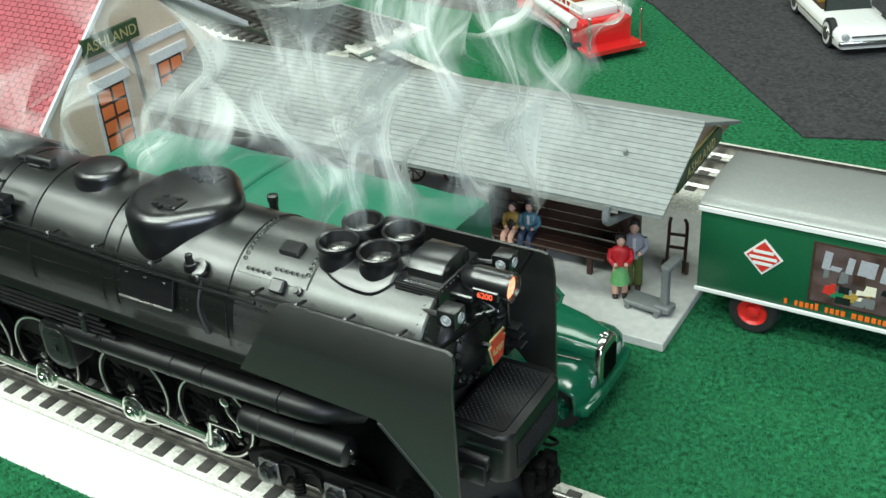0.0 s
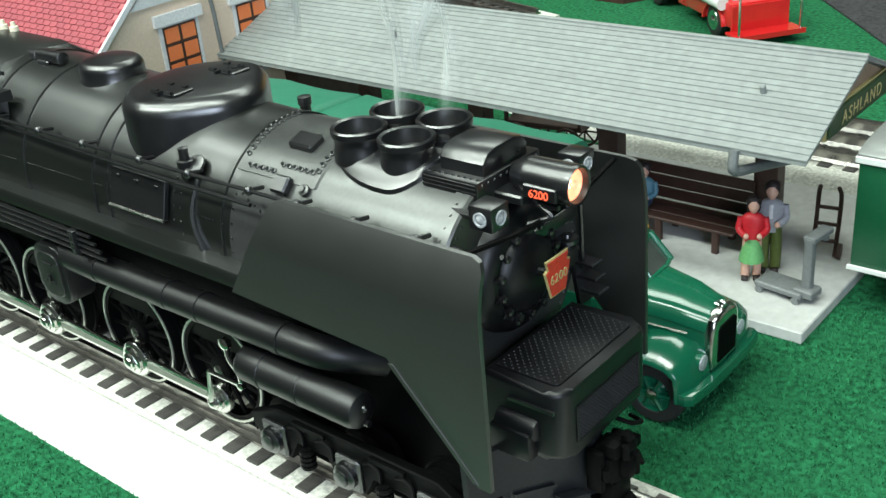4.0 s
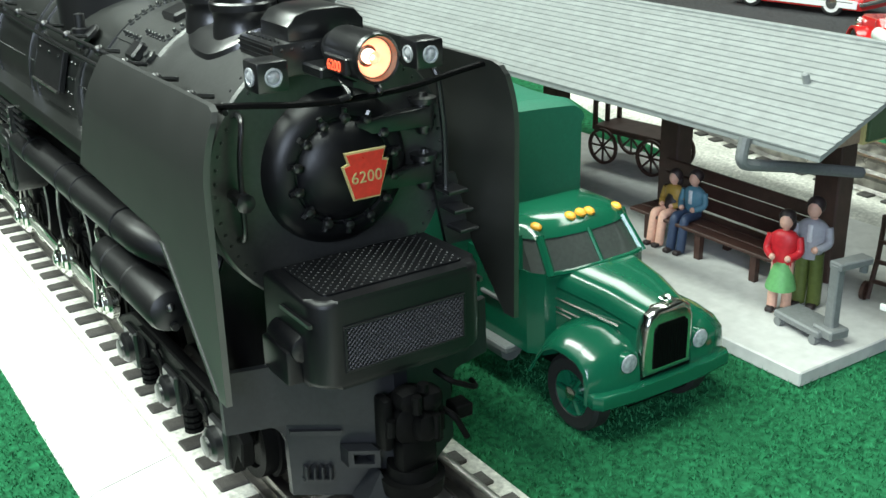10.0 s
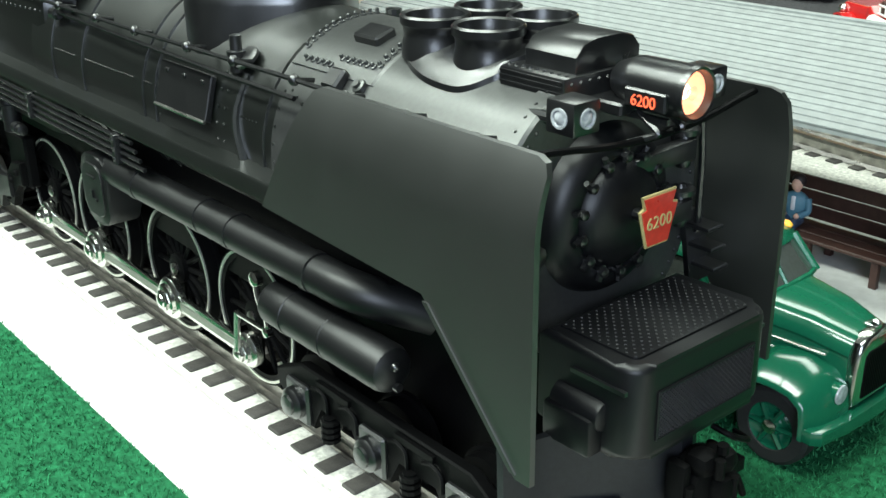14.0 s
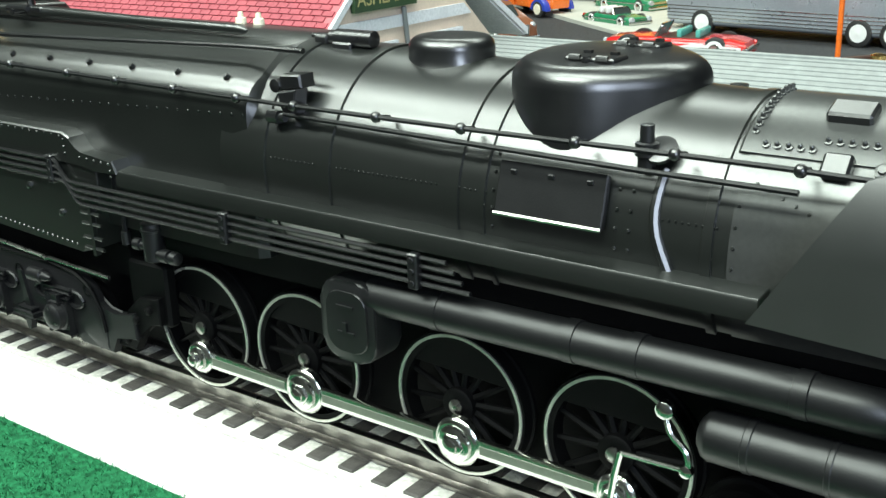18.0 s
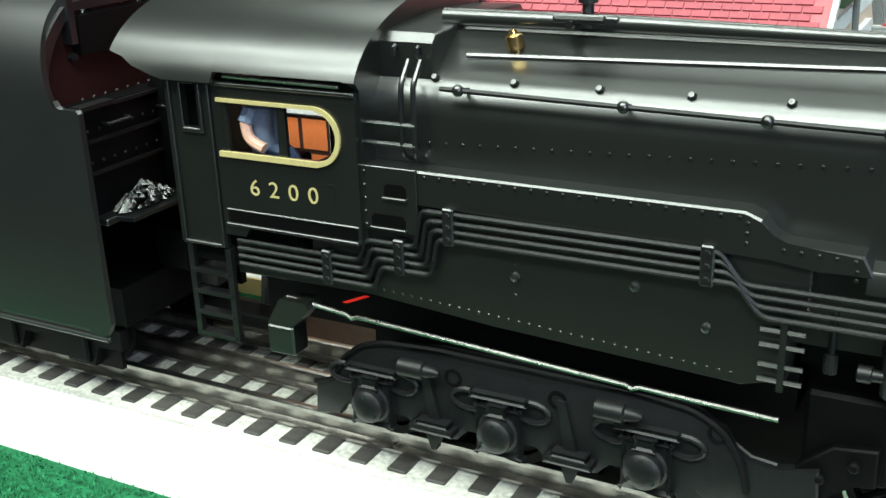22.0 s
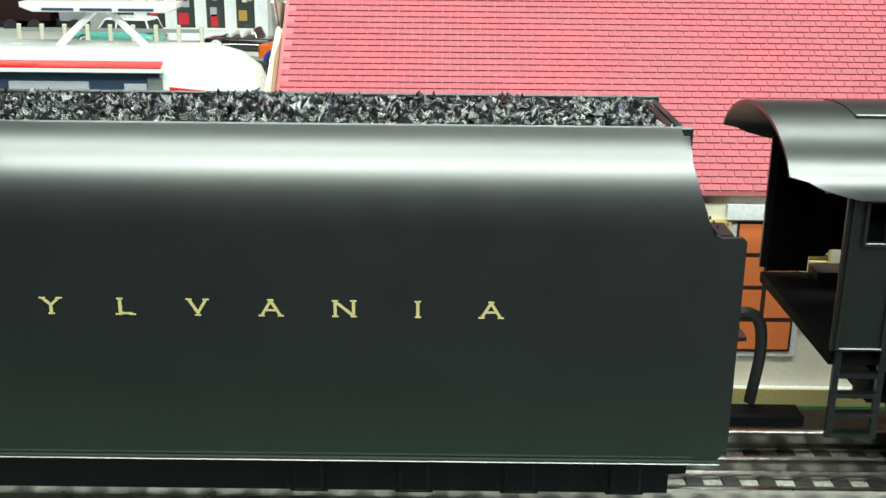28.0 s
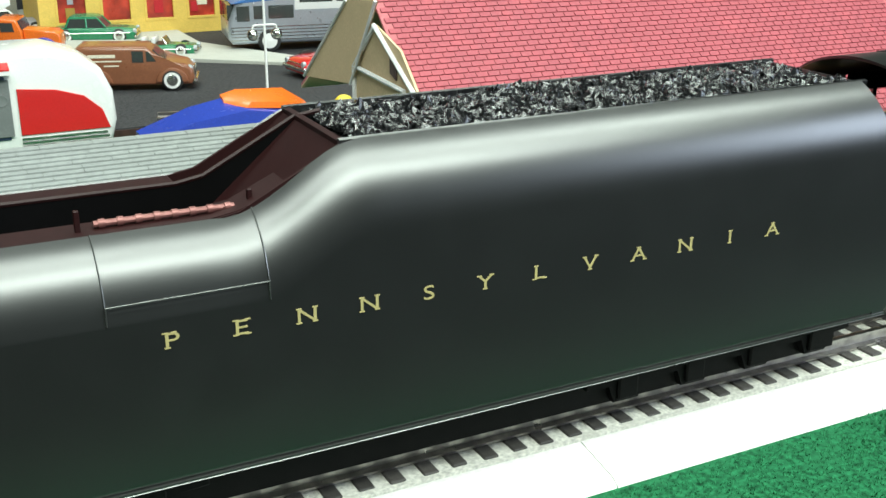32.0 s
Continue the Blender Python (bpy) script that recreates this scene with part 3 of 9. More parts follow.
for i in range(46):
    x, y, head = along_back(6 + 11.0 * i, 0.0)
    piece("tie", back_tie, back_track, x, y, random.uniform(-0.2, 0.15), 0, 0, head + random.uniform(-0.8, 0.8))

sheet("walkway", -900, -260, 35, 53.5, 0, 2.2, "brown", "dark brown board between the track and the house", "walkway")
# two diverging tracks towards the street behind the house
for k, (cx, cy) in enumerate(((-455, 392), (-440, 432))):
    bb = bm_new()
    box(bb, -150, 130, -34, 34, 0, 2.8)
    bmesh.ops.transform(bb, matrix=Matrix.Translation((cx, cy, 0.3 * k)) @ Matrix.Rotation(radians(-15), 4, "Z"), verts=bb.verts)
    solo("roadbed", bb, "roadbed", "pale ballast under the diverging tracks", "roadbed", kind="structure", smooth=0)
    track("model_track", "diverging model track behind the house", -148, 128, cy, -146, 128, rz=-15, ox=cx, top=11.0)

# short pile of the carpet near the camera
verts, faces = [], []
rg = random.Random(2)
for x0, x1, y0, y1, n in ((-460, 60, -97, -49, 26000), (-110, 90, 34, 124, 20000), (-640, -440, -97, -52, 7000), (-5, 90, 124, 155, 4000), (90, 230, 40, 160, 15000), (0, 200, 155, 330, 12000), (-20, 120, 330, 420, 5000)):
    for i in range(n):
        x, y = rg.uniform(x0, x1), rg.uniform(y0, y1)
        a, h, w = rg.uniform(0, 6.3), rg.uniform(0.5, 1.5), rg.uniform(0.15, 0.32)
        dx, dy = math.cos(a), math.sin(a)
        lx, ly = rg.uniform(-0.9, 0.9), rg.uniform(-0.9, 0.9)
        k = len(verts)
        verts += [((x - w * dx) * MM, (y - w * dy) * MM, 0), ((x + w * dx) * MM, (y + w * dy) * MM, 0), ((x + lx) * MM, (y + ly) * MM, h * MM)]
        faces.append((k, k + 1, k + 2))
me = bpy.data.meshes.new("carpet_pile")
me.from_pydata(verts, [], faces)
me.materials.append(M["blade"])
tagged(new("carpet_pile", me), "short green carpet fibres", "grass", kind="stuff")

# ---- the steam turbine locomotive; front towards +x, rail top at z = 12.6 ----
loco = thing("steam_locomotive", "black die-cast model steam turbine locomotive standing on the track", "locomotive", 0, 0, 0)
AX = 78.3   # height of the boiler's axis
BR = 26.0   # boiler radius


def arc(cy, cz, r, a0, a1, n):
    return [(cy + r * math.cos(radians(a0 + (a1 - a0) * i / (n - 1))), cz + r * math.sin(radians(a0 + (a1 - a0) * i / (n - 1)))) for i in range(n)]


# boiler barrel with its bands
def cone(x):
    """Radius and axis height of the boiler, which swells and rises towards the firebox."""
    k = max(0.0, (-94 - x) / 128)
    return BR + 0.3 + 1.5 * k, AX + 3.0 * k


b = bm_new()
loft(b, [ring_points((x, 0, cone(x)[1]), (1, 0, 0), cone(x)[0], 64) for x in (-222, -158, -94)])
barrel = part("boiler", b, "greenblack", loco, "dark green-black boiler barrel")
for x, w in ((-208, 1.2), (-189, 2.2), (-153.5, 1.8), (-146, 0.8), (-98, 1.2)):
    r, z = cone(x)
    b = bm_new()
    turned(b, (x - w, 0, z), (1, 0, 0), [(0, r - 0.1), (0.25, r + 0.45), (2 * w - 0.25, r + 0.45), (2 * w, r - 0.1)], 64)
    part("boiler_band", b, "greenblack", barrel)
b = bm_new()
cyl(b, (-94, 0, AX), (-27, 0, AX), BR + 0.5, seg=64)
smokebox = part("smokebox", b, "graphite", loco, "graphite grey smokebox barrel")
b = bm_new()
turned(b, (-30, 0, AX), (1, 0, 0), [(0, BR + 0.5), (0, BR + 1.1), (4, BR + 1.1), (4.6, BR + 0.6), (4.6, 18)], 64)
part("smokebox_ring", b, "graphite", smokebox)
b = bm_new()
rivets(b, [(0, 0, 0)], 0.42, (0, 0, 1))
rivet = mesh_of("rivet", b, M["black"])
b = bm_new()
rivets(b, [(0, 0, 0)], 0.42, (0, 0, 1))
green_rivet = mesh_of("rivet", b, M["greenblack"])


def rivet_run(parent, pts, s=-1, mesh=None):
    """Single rivets on an upright face that looks towards s * y."""
    for p in pts:
        piece("rivet", mesh or green_rivet, parent, p[0], p[1], p[2], -90 * s)


for i in range(60):
    a = radians(6 * i)
    piece("rivet", rivet, smokebox, -25.4, 25.2 * math.cos(a), AX + 25.2 * math.sin(a), 0, 90)
for i in range(23):
    a = 20 + 6.4 * i
    piece("rivet", rivet, smokebox, -28, (BR + 1.0) * math.cos(radians(a)), AX + (BR + 1.0) * math.sin(radians(a)), a - 90)

# front plate and round door
b = bm_new()
turned(b, (-26.5, 0, AX), (1, 0, 0), [(0, 25.9), (1.0, 25.6), (1.1, 3)], 64)
part("front_plate", b, "frontblack", loco, "dull black riveted smokebox front")
DZ = 80.0
b = bm_new()
turned(b, (-25.6, 0, DZ), (1, 0, 0), [(0, 16.0), (0.4, 15.8), (1.9, 15.3), (3.3, 14.2), (4.2, 12.8), (4.5, 11.6), (4.5, 10.9), (4.0, 10.5), (4.0, 10.1), (4.9, 9.7), (6.3, 7.9), (7.4, 5.4), (8.0, 2.7), (8.2, 0.3)], 64)
door = part("smokebox_door", b, "frontblack", loco, "satin black round smokebox door")
for i in range(14):
    a = radians(12 + i * 360 / 14)
    b = bm_new()
    turned(b, (-21.6, 10.8 * math.cos(a), DZ + 10.8 * math.sin(a)), (1, 0, 0), [(0, 0.7), (1.1, 0.7), (1.2, 1.0), (2.0, 0.95), (2.3, 0.4)], 8)
    o = Vector((0, math.cos(a), math.sin(a)))
    cyl(b, Vector((-20.7, 0, DZ)) + o * 9.6, Vector((-20.5, 0, DZ)) + o * 12.6, 0.6, seg=6)
    part("door_bolt", b, "black", door)
for z, x1 in ((DZ + 8.0, -9.0), (DZ - 3.8, -9.0)):
    b = bm_new()
    prism(b, [(2.5, z - 1.3), (2.5, z + 1.3), (12, z + 1.7), (19.5, z + 2.0), (19.5, z - 2.0), (12, z - 1.7)], "x", -22.6, -20.0, 0.4)
    part("hinge_strap", b, "black", door)
    b = bm_new()
    turned(b, (-23.2, 19.6, z - 4.2), (0, 0, 1), [(0, 1.2), (0.6, 1.6), (1.4, 1.6), (1.6, 2.3), (6.4, 2.3), (6.6, 2.9), (7.6, 2.9), (7.8, 1.2), (8.6, 0.8)], 14)
    part("hinge_pin", b, "black", door)
# keystone number plate
b = bm_new()
key = [(-4.7, 86.4), (4.7, 86.4), (3.8, 83.8), (5.3, 83.4), (3.0, 75.2), (-3.0, 75.2), (-5.3, 83.4), (-3.8, 83.8)]
prism(b, [(y * 0.96, 81.2 + (z - 80.6) * 0.86) for y, z in key], "x", -13.1, -12.6, 0.1, 1)
plate = part("number_plate", b, "gold", loco, "red keystone number plate with gold rim")
b = bm_new()
prism(b, [(y * 0.87, 81.2 + (z - 80.6) * 0.78) for y, z in key], "x", -12.7, -12.4)
part("plate_field", b, "redkey", plate)
lettering("plate_number", "6200", "gold", plate, 3.2, pose(-12.35 * MM, 0, 80.0 * MM, 90, 0, 90), 0.08, 1.05)
b = bm_new()
cyl(b, (-18.5, 0, 81), (-13.4, 0, 81), 1.2, seg=10)
part("plate_stem", b, "black", plate)
# smokebox handles, lifting rod, ladder irons
b = bm_new()
tube(b, bend([(-25.4, -19.5, 93.5), (-22.5, -19.8, 93), (-22.0, -21.2, 86), (-22.0, -21.4, 70), (-25.4, -21.4, 69)], 3), 0.6)
part("front_handrail", b, "black", loco)
b = bm_new()
turned(b, (-25.6, -21.6, 78), (1, 0, 0), [(0, 1.4), (4.5, 1.2), (4.6, 1.9), (6.0, 1.9), (6.4, 1.0)], 10)
part("handrail_valve", b, "black", loco)
b = bm_new()
tube(b, bend([(-25.5, 21, 98), (-22, 22.5, 97), (-22, 24, 84), (-22, 24, 70)], 3), 0.7)
part("front_pipe", b, "black", loco)
for z in (62, 66.5, 71):
    b = bm_new()
    prism(b, [(-24, 22.2 + (71 - z) * 0.3), (-18, 22.2 + (71 - z) * 0.3), (-18, 27.0 + (71 - z) * 0.3), (-24, 27.0 + (71 - z) * 0.3)], "z", z, z + 0.9, 0.2, 1)
    part("front_step", b, "black", loco)
b = bm_new()
prism(b, [(21.6, 74), (27.4, 74), (31.5, 58), (25.0, 58)], "x", -24.6, -23.4)
part("step_stringer", b, "black", loco)

# headlamp
b = bm_new()
turned(b, (-23, 0, 104.2), (1, 0, 0), [(0, 1.8), (0.6, 2.9), (2.6, 3.7), (4, 4.3), (5, 4.5), (15.5, 4.6), (16.2, 4.7), (16.8, 4.4), (16.6, 4.0), (15.0, 3.6), (12.0, 2.5), (11.8, 0.2)], 32)
lamp = part("headlamp", b, "black", loco, "black cylindrical headlamp, lit orange")
b = bm_new()
turned(b, (-10.4, 0, 104.2), (1, 0, 0), [(-0.3, 2.2), (0, 2.4), (2.6, 3.5), (2.7, 3.45), (0.4, 2.0)], 28, cap=False)
part("reflector", b, "lampglow", lamp, "orange glowing reflector")
b = bm_new()
ball(b, (-9.6, 0, 104.2), 1.4, 12)
part("bulb", b, "lampcore", lamp, "bright headlamp bulb")
b = bm_new()
turned(b, (-9.0, 0, 104.2), (1, 0, 0), [(0, 0.3), (1.2, 0.7), (1.6, 1.2)], 16, cap=False)
part("bulb_ring", b, "lampglow", lamp)
b = bm_new()
box(b, -17.4, -8.8, -5.15, -4.0, 101.3, 104.5, 0.3, 1)
nb = part("number_board", b, "black", lamp)
lettering("lamp_number", "6200", "numglow", nb, 2.7, pose(-13.2 * MM, -5.25 * MM, 101.8 * MM, 90, 0, 0), 0.06, 0.95, "lit red number on the headlamp side")
b = bm_new()
for s in (-1, 1):
    tube(b, bend([(-16, s * 3.0, 100.2), (-11, s * 3.0, 97.2), (-16.4, s * 5.0, 95.0)], 1), 0.6, 6)
    box(b, -19.5, -9.5, s * 3.0 - 0.5, s * 3.0 + 0.5, 99.0, 100.0)
box(b, -30, -17, -6, 6, 99.4, 101.6, 0.4, 1)
part("headlamp_bracket", b, "black", loco)

# marker lamp boxes on the shoulders
for s in (-1, 1):
    b = bm_new()
    box(b, -21.0, -14.8, s * 16.4 - 3.1, s * 16.4 + 3.1, 98.9, 104.5, 0.5)
    mk = part("marker_lamp", b, "black", loco, "square black marker lamp with clear lenses")
    for c, ax in (((-14.8, s * 16.4, 101.7), (1, 0, 0)), ((-17.8, s * 16.4 - 3.1, 101.7), (0, -1, 0))):
        b = bm_new()
        turned(b, c, ax, [(-0.2, 1.7), (0.3, 1.7), (0.35, 1.35), (0.05, 1.2), (0.5, 0.6), (0.6, 0.1)], 16)
        part("lens", b, "lens", mk)
    b = bm_new()
    tube(b, [(-29, s * 15, 99.6), (-20, s * 16, 100.2)], 1.0, 8)
    part("marker_post", b, "black", mk)
b = bm_new()
tube(b, bend([(-15.6, -30, 98.2), (-14.6, -22, 97.6), (-14, -12, 96.2), (-13.6, 0, 95.8), (-14, 12, 96.2), (-14.6, 22, 97.6), (-15.6, 30, 98.2)], 5), 0.65)
part("cross_rail", b, "blackmatt", loco)

# smoke deflectors: flat sheets with the head bent inwards
for s in (-1, 1):
    b = bm_new()
    prof = [(-71.6, 96.6), (-70.4, 98.4), (-68.0, 99.3), (-12.0, 99.3), (-10.0, 98.6), (-9.0, 96.8), (-9.0, 44), (-12.5, 44), (-36, 69.6), (-87.5, 71.6)]
    prism(b, prof, "y", s * 32.2, s * 33.4)
    g = b.verts[:] + b.edges[:] + b.faces[:]
    for h in (85.5, 87.5, 89.5, 91.5, 93.5, 95.5, 97.0, 98.3):
        g = b.verts[:] + b.edges[:] + b.faces[:]
        bmesh.ops.bisect_plane(b, geom=g, plane_co=(0, 0, h), plane_no=(0, 0, 1))
    for v in b.verts:
        if v.co.z > 85.0:
            v.co.y -= s * 0.017 * (v.co.z - 85.0) ** 2
    part("smoke_deflector", b, "deflector", loco, "tall flat dark smoke deflector sheet")
b = bm_new()
prism(b, [(-35.6, 68.5), (-34.2, 68.5), (-12.2, 45), (-13.6, 45)], "y", -33.7, -33.3)
part("deflector_stiffener", b, "deflector", loco)

# four stacks on their saddle
b = bm_new()
rows = []
for i in range(31):
    x = -73.2 + 35.0 * i / 30
    u = (x + 49) / (24.3 if x < -49 else 10.9)
    w = 15.4 * max(0.0, 1 - abs(u) ** 2.4) ** 0.55 + 0.3
    top = []
    for k in range(13):
        y = -w + 2 * w * k / 12
        top.append((x, y, AX + math.sqrt((BR + 0.3) ** 2 - y * y) + (2.4 if 0 < k < 12 else 1.3)))
    rows.append([(x, -w - 0.2, top[0][2] - 2)] + top + [(x, w + 0.2, top[-1][2] - 2)])
loft(b, rows)
saddle = part("stack_saddle", b, "black", loco, "gloss black plate under the four stacks")
for x in (-63.0, -48.0):
    for y in (-6.8, 6.8):
        b = bm_new()
        z0 = AX + math.sqrt(BR ** 2 - y * y) - 1
        turned(b, (x, y, z0), (0, 0, 1), [(0, 6.6), (3.0, 6.4), (4.2, 6.1), (108.3 - z0, 6.25), (108.9 - z0, 6.75), (110.3 - z0, 6.85), (110.7 - z0, 6.5), (110.4 - z0, 5.7), (106.0 - z0, 5.1), (105.9 - z0, 0.4)], 32)
        st = part("chimney", b, "black", loco, "short black smoke stack with rolled lip")
        b = bm_new()
        turned(b, (x, y, 106.0), (0, 0, 1), [(0, 4.9), (0.7, 4.2), (0.7, 1.4), (0.1, 0.3)], 20)
        part("stack_throat", b, "steel", st, "shiny metal inside of the stack")

# box behind the headlamp: stepped base and arched top
b = bm_new()
box(b, -40, -24.4, -11.8, 11.8, 99, 105.4, 0.6)
base = part("exhaust_box", b, "black", loco, "stepped black box ahead of the stacks")
b = bm_new()
prism(b, [(-8.2, 105), (-8.2, 108.2), (-6.4, 110.2), (-3.2, 111.0), (3.2, 111.0), (6.4, 110.2), (8.2, 108.2), (8.2, 105)], "x", -37.6, -25.2, 0.8)
part("box_top", b, "black", base)
b = bm_new()
for z in (102.6, 103.6, 104.5):
    box(b, -39.6, -24.8, -12.05, -11.7, z, z + 0.35)
part("box_louvre", b, "black", base)
b = bm_new()
rivets(b, line((-39, -10.2, 105.4), (-25.4, -10.2, 105.4), 9), 0.4, (0, 0, 1))
rivets(b, line((-24.4, -10, 104.2), (-24.4, 10, 104.2), 10), 0.4, (1, 0, 0))
part("box_rivet_row", b, "black", base)

# studded panel, small plates and plugs on the smokebox
def on_barrel(x, ang, r=BR + 0.6):
    """A point of the near side of the barrel; ang in degrees above the horizontal."""
    rx, zx = cone(x)
    r += rx - BR - 0.3
    return Vector((x, -r * math.cos(radians(ang)), zx + r * math.sin(radians(ang))))


b = bm_new()
turned(b, (0, 0, 0), (0, 0, 1), [(0, 0.75), (0.5, 0.75), (0.6, 0.45), (1.3, 0.42), (1.5, 0.2)], 8)
stud = mesh_of("stud", b, M["graphite"])
for i in range(11):
    x, a = -91.6 + i * 2.05, 50.0 + (4.5 if i > 4 else 0)
    piece("stud", stud, smokebox, *on_barrel(x, a, BR + 0.8), 90 - a)
for a in range(56, 98, 4):
    for x in (-94.4, -69.6):
        piece("stud", stud, smokebox, *on_barrel(x, a, BR + 0.8), 90 - a)
b = bm_new()
rings = []
for a in range(46, 99, 4):
    p, q = on_barrel(-96.2, a, BR + 0.4), on_barrel(-67.8, a, BR + 0.4)
    p2, q2 = on_barrel(-95.6, a, BR + 0.95), on_barrel(-68.4, a, BR + 0.95)
    rings.append([p, p2, q2, q])
loft(b, rings)
part("inspection_panel", b, "graphite", smokebox, "raised riveted smokebox panel")
for x0, ang, w, h in ((-79.5, 71, 8, 5.4), (-78.3, 43.5, 5, 4.6)):
    b = bm_new()
    p = on_barrel(x0, ang, BR + 0.3)
    box(b, -w / 2, w / 2, -h / 2, h / 2, 0, 2.4, 0.5, 1)
    bmesh.ops.transform(b, matrix=Matrix.Translation(p) @ Matrix.Rotation(radians(90 - ang), 4, "X"), verts=b.verts)
    part("cover_plate", b, "black", smokebox)
b = bm_new()
turned(b, on_barrel(-70.9, 44), (0, -0.72, 0.69), [(0, 1.5), (1, 1.5), (1.2, 0.9), (1.8, 0.8)], 10)
part("washout_plug", b, "graphite", smokebox)

# large flat-topped sand dome, wide at the back and tapering to the front, and the small dome behind it
def plan_dome(name, half_plan, z0, top, r, flare, label):
    """Upright walls over a plan outline, a rounded top edge, and a crowned top."""
    pts = [Vector((x, y)) for x, y in half_plan] + [Vector((x, -y)) for x, y in half_plan[-2:0:-1]]
    fine = []
    k = len(pts)
    for i in range(k):
        p0, p1, p2, p3 = pts[i - 1], pts[i], pts[(i + 1) % k], pts[(i + 2) % k]
        for t in (0.0, 0.33, 0.67):
            fine.append(0.5 * (2 * p1 + (p2 - p0) * t + (2 * p0 - 5 * p1 + 4 * p2 - p3) * t * t + (3 * p1 - p0 - 3 * p2 + p3) * t ** 3))
    k = len(fine)
    normal = [(fine[(i + 1) % k] - fine[i - 1]).normalized() for i in range(k)]
    normal = [Vector((n.y, -n.x)) for n in normal]
    mid = sum(fine, Vector((0, 0))) / k
    if (fine[0] - mid).dot(normal[0]) < 0:
        normal = [-n for n in normal]
    rings = []
    for z, inset in [(z0, -flare), (z0 + 2, -flare * 0.55), (z0 + 4.5, -flare * 0.15), (z0 + 7, 0)] + [(top - r + r * math.sin(radians(a)), r - r * math.cos(radians(a))) for a in range(0, 91, 15)]:
        rings.append([(p.x - n.x * inset, p.y - n.y * inset, z) for p, n in zip(fine, normal)])
    for f, dz in ((0.6, 0.35), (0.25, 0.5)):
        rings.append([(mid.x + (x - mid.x) * f, y * f, top + dz) for x, y, _ in rings[10]])
    b = bm_new()
    loft(b, rings)
    return part(name, b, "black", loco, label, smooth=50)


d1 = plan_dome("sand_dome", [(-151, 0), (-150.4, 6), (-148.4, 11.5), (-144.8, 16.2), (-140, 19.6), (-134.5, 21.6), (-129, 21.8), (-124, 19.4), (-119.5, 15.4), (-115, 10.8), (-111.5, 5.8), (-110.2, 0)],
               86, 110.2, 4.6, 0.4, "long flat-topped black sand dome, tapering forwards")
d2 = plan_dome("steam_dome", [(-182, 0), (-181, 4.2), (-178, 7.6), (-172, 9.4), (-166, 7.6), (-163, 4.2), (-162, 0)],
               100.0, 111.6, 2.6, 6.5, "low flat-topped black steam dome")
for s in (-1, 1):
    b = bm_new()
    box(b, -135, -124, s * 10 - 3.2, s * 10 + 3.2, 110.0, 111.1, 0.3, 1)
    hatch = part("dome_hatch", b, "black", d1)
    b = bm_new()
    for x in (-132.5, -126.5):
        cyl(b, (x - 1.2, s * 10 - 3.2, 111.1), (x + 1.2, s * 10 - 3.2, 111.1), 0.6, seg=8)
        box(b, x - 0.8, x + 0.8, s * 10 + 1.6, s * 10 + 2.8, 111.0, 111.7)
    box(b, -129.9, -129.1, s * 10 - 5, s * 10 - 3, 110.3, 111.5)
    part("hatch_hinge", b, "black", hatch)

# Belpaire firebox and its round shoulders
def belpaire(x, w, shoulder, top):
    pts = [(-w, 58)] + [(-w, 76)] + arc(-w + 9, shoulder - 9 + 0.0, 9, 180, 112, 7) + [(-w * 0.45, top - 0.8), (0, top), (w * 0.45, top - 0.8)]
    pts += [(-y, z) for y, z in arc(-w + 9, shoulder - 9, 9, 112, 180, 7)] + [(w, 76), (w, 58)]
    return [(x, y, z) for y, z in pts]


b = bm_new()
loft(b, [belpaire(-360, 26.4, 103.0, 110.0), belpaire(-218, 26.6, 103.4, 109.6), belpaire(-213.5, 26.0, 102.6, 108.8), belpaire(-211.5, 24.0, 100.4, 106.8)])
firebox = part("firebox", b, "greenblack", loco, "square-shouldered dark firebox")
rivet_run(firebox, line((-350, -26.45, 88.4), (-214, -26.6, 94.0), 36))
b = bm_new()
rivets(b, [(0, 0, 0)], 1.0, (0, 0, 1))
plug = mesh_of("washout_plug", b, M["black"])
for p in line((-346, -23.0, 101.4), (-222, -23.2, 101.8), 8):
    piece("washout_plug", plug, firebox, *p, 49)
for x in (-321, -273, -221):
    b = bm_new()
    loft(b, [[(px, py * 1.012, 58 + (pz - 58) * 1.008) for px, py, pz in belpaire(x + d, 26.1, 102.6, 108.8)] for d in (0, 0.9)])
    part("firebox_band", b, "greenblack", firebox)

# steam main along the crown, valves, whistle, brass fittings
b = bm_new()
loft(b, [ring_points((x, -10, z), (1, 0, 0), r, 14) for x, z, r in ((-350, 111.8, 1.9), (-308, 111.8, 1.8), (-266, 111.2, 1.4), (-231, 111.0, 1.3), (-228.6, 110.9, 1.0), (-227.6, 110.8, 0.3))])
part("crown_pipe", b, "greenblack", loco)
b = bm_new()
turned(b, (-318, -10, 111), (0, 0, 1), [(0, 2.2), (1.6, 2.2), (2, 1.2), (4.6, 1.2), (4.8, 2.0), (5.8, 2.0), (6, 0.6)], 12)
box(b, -325, -311, -12, -8, 111.6, 113.4, 0.4, 1)
cyl(b, (-323, -14.6, 113.2), (-313, -14.6, 113.2), 0.9, seg=8)
cyl(b, (-320, -15.6, 112.0), (-320, -8, 112.0), 0.9, seg=8)
part("crown_valve", b, "black", loco)
b = bm_new()
turned(b, (-331, -15.0, 105), (-0.2, -0.1, 1), [(0, 1.0), (1.6, 1.0), (1.8, 1.8), (4.6, 1.9), (4.9, 1.0), (5.8, 0.8)], 14)
part("whistle", b, "brass", loco, "small brass whistle")
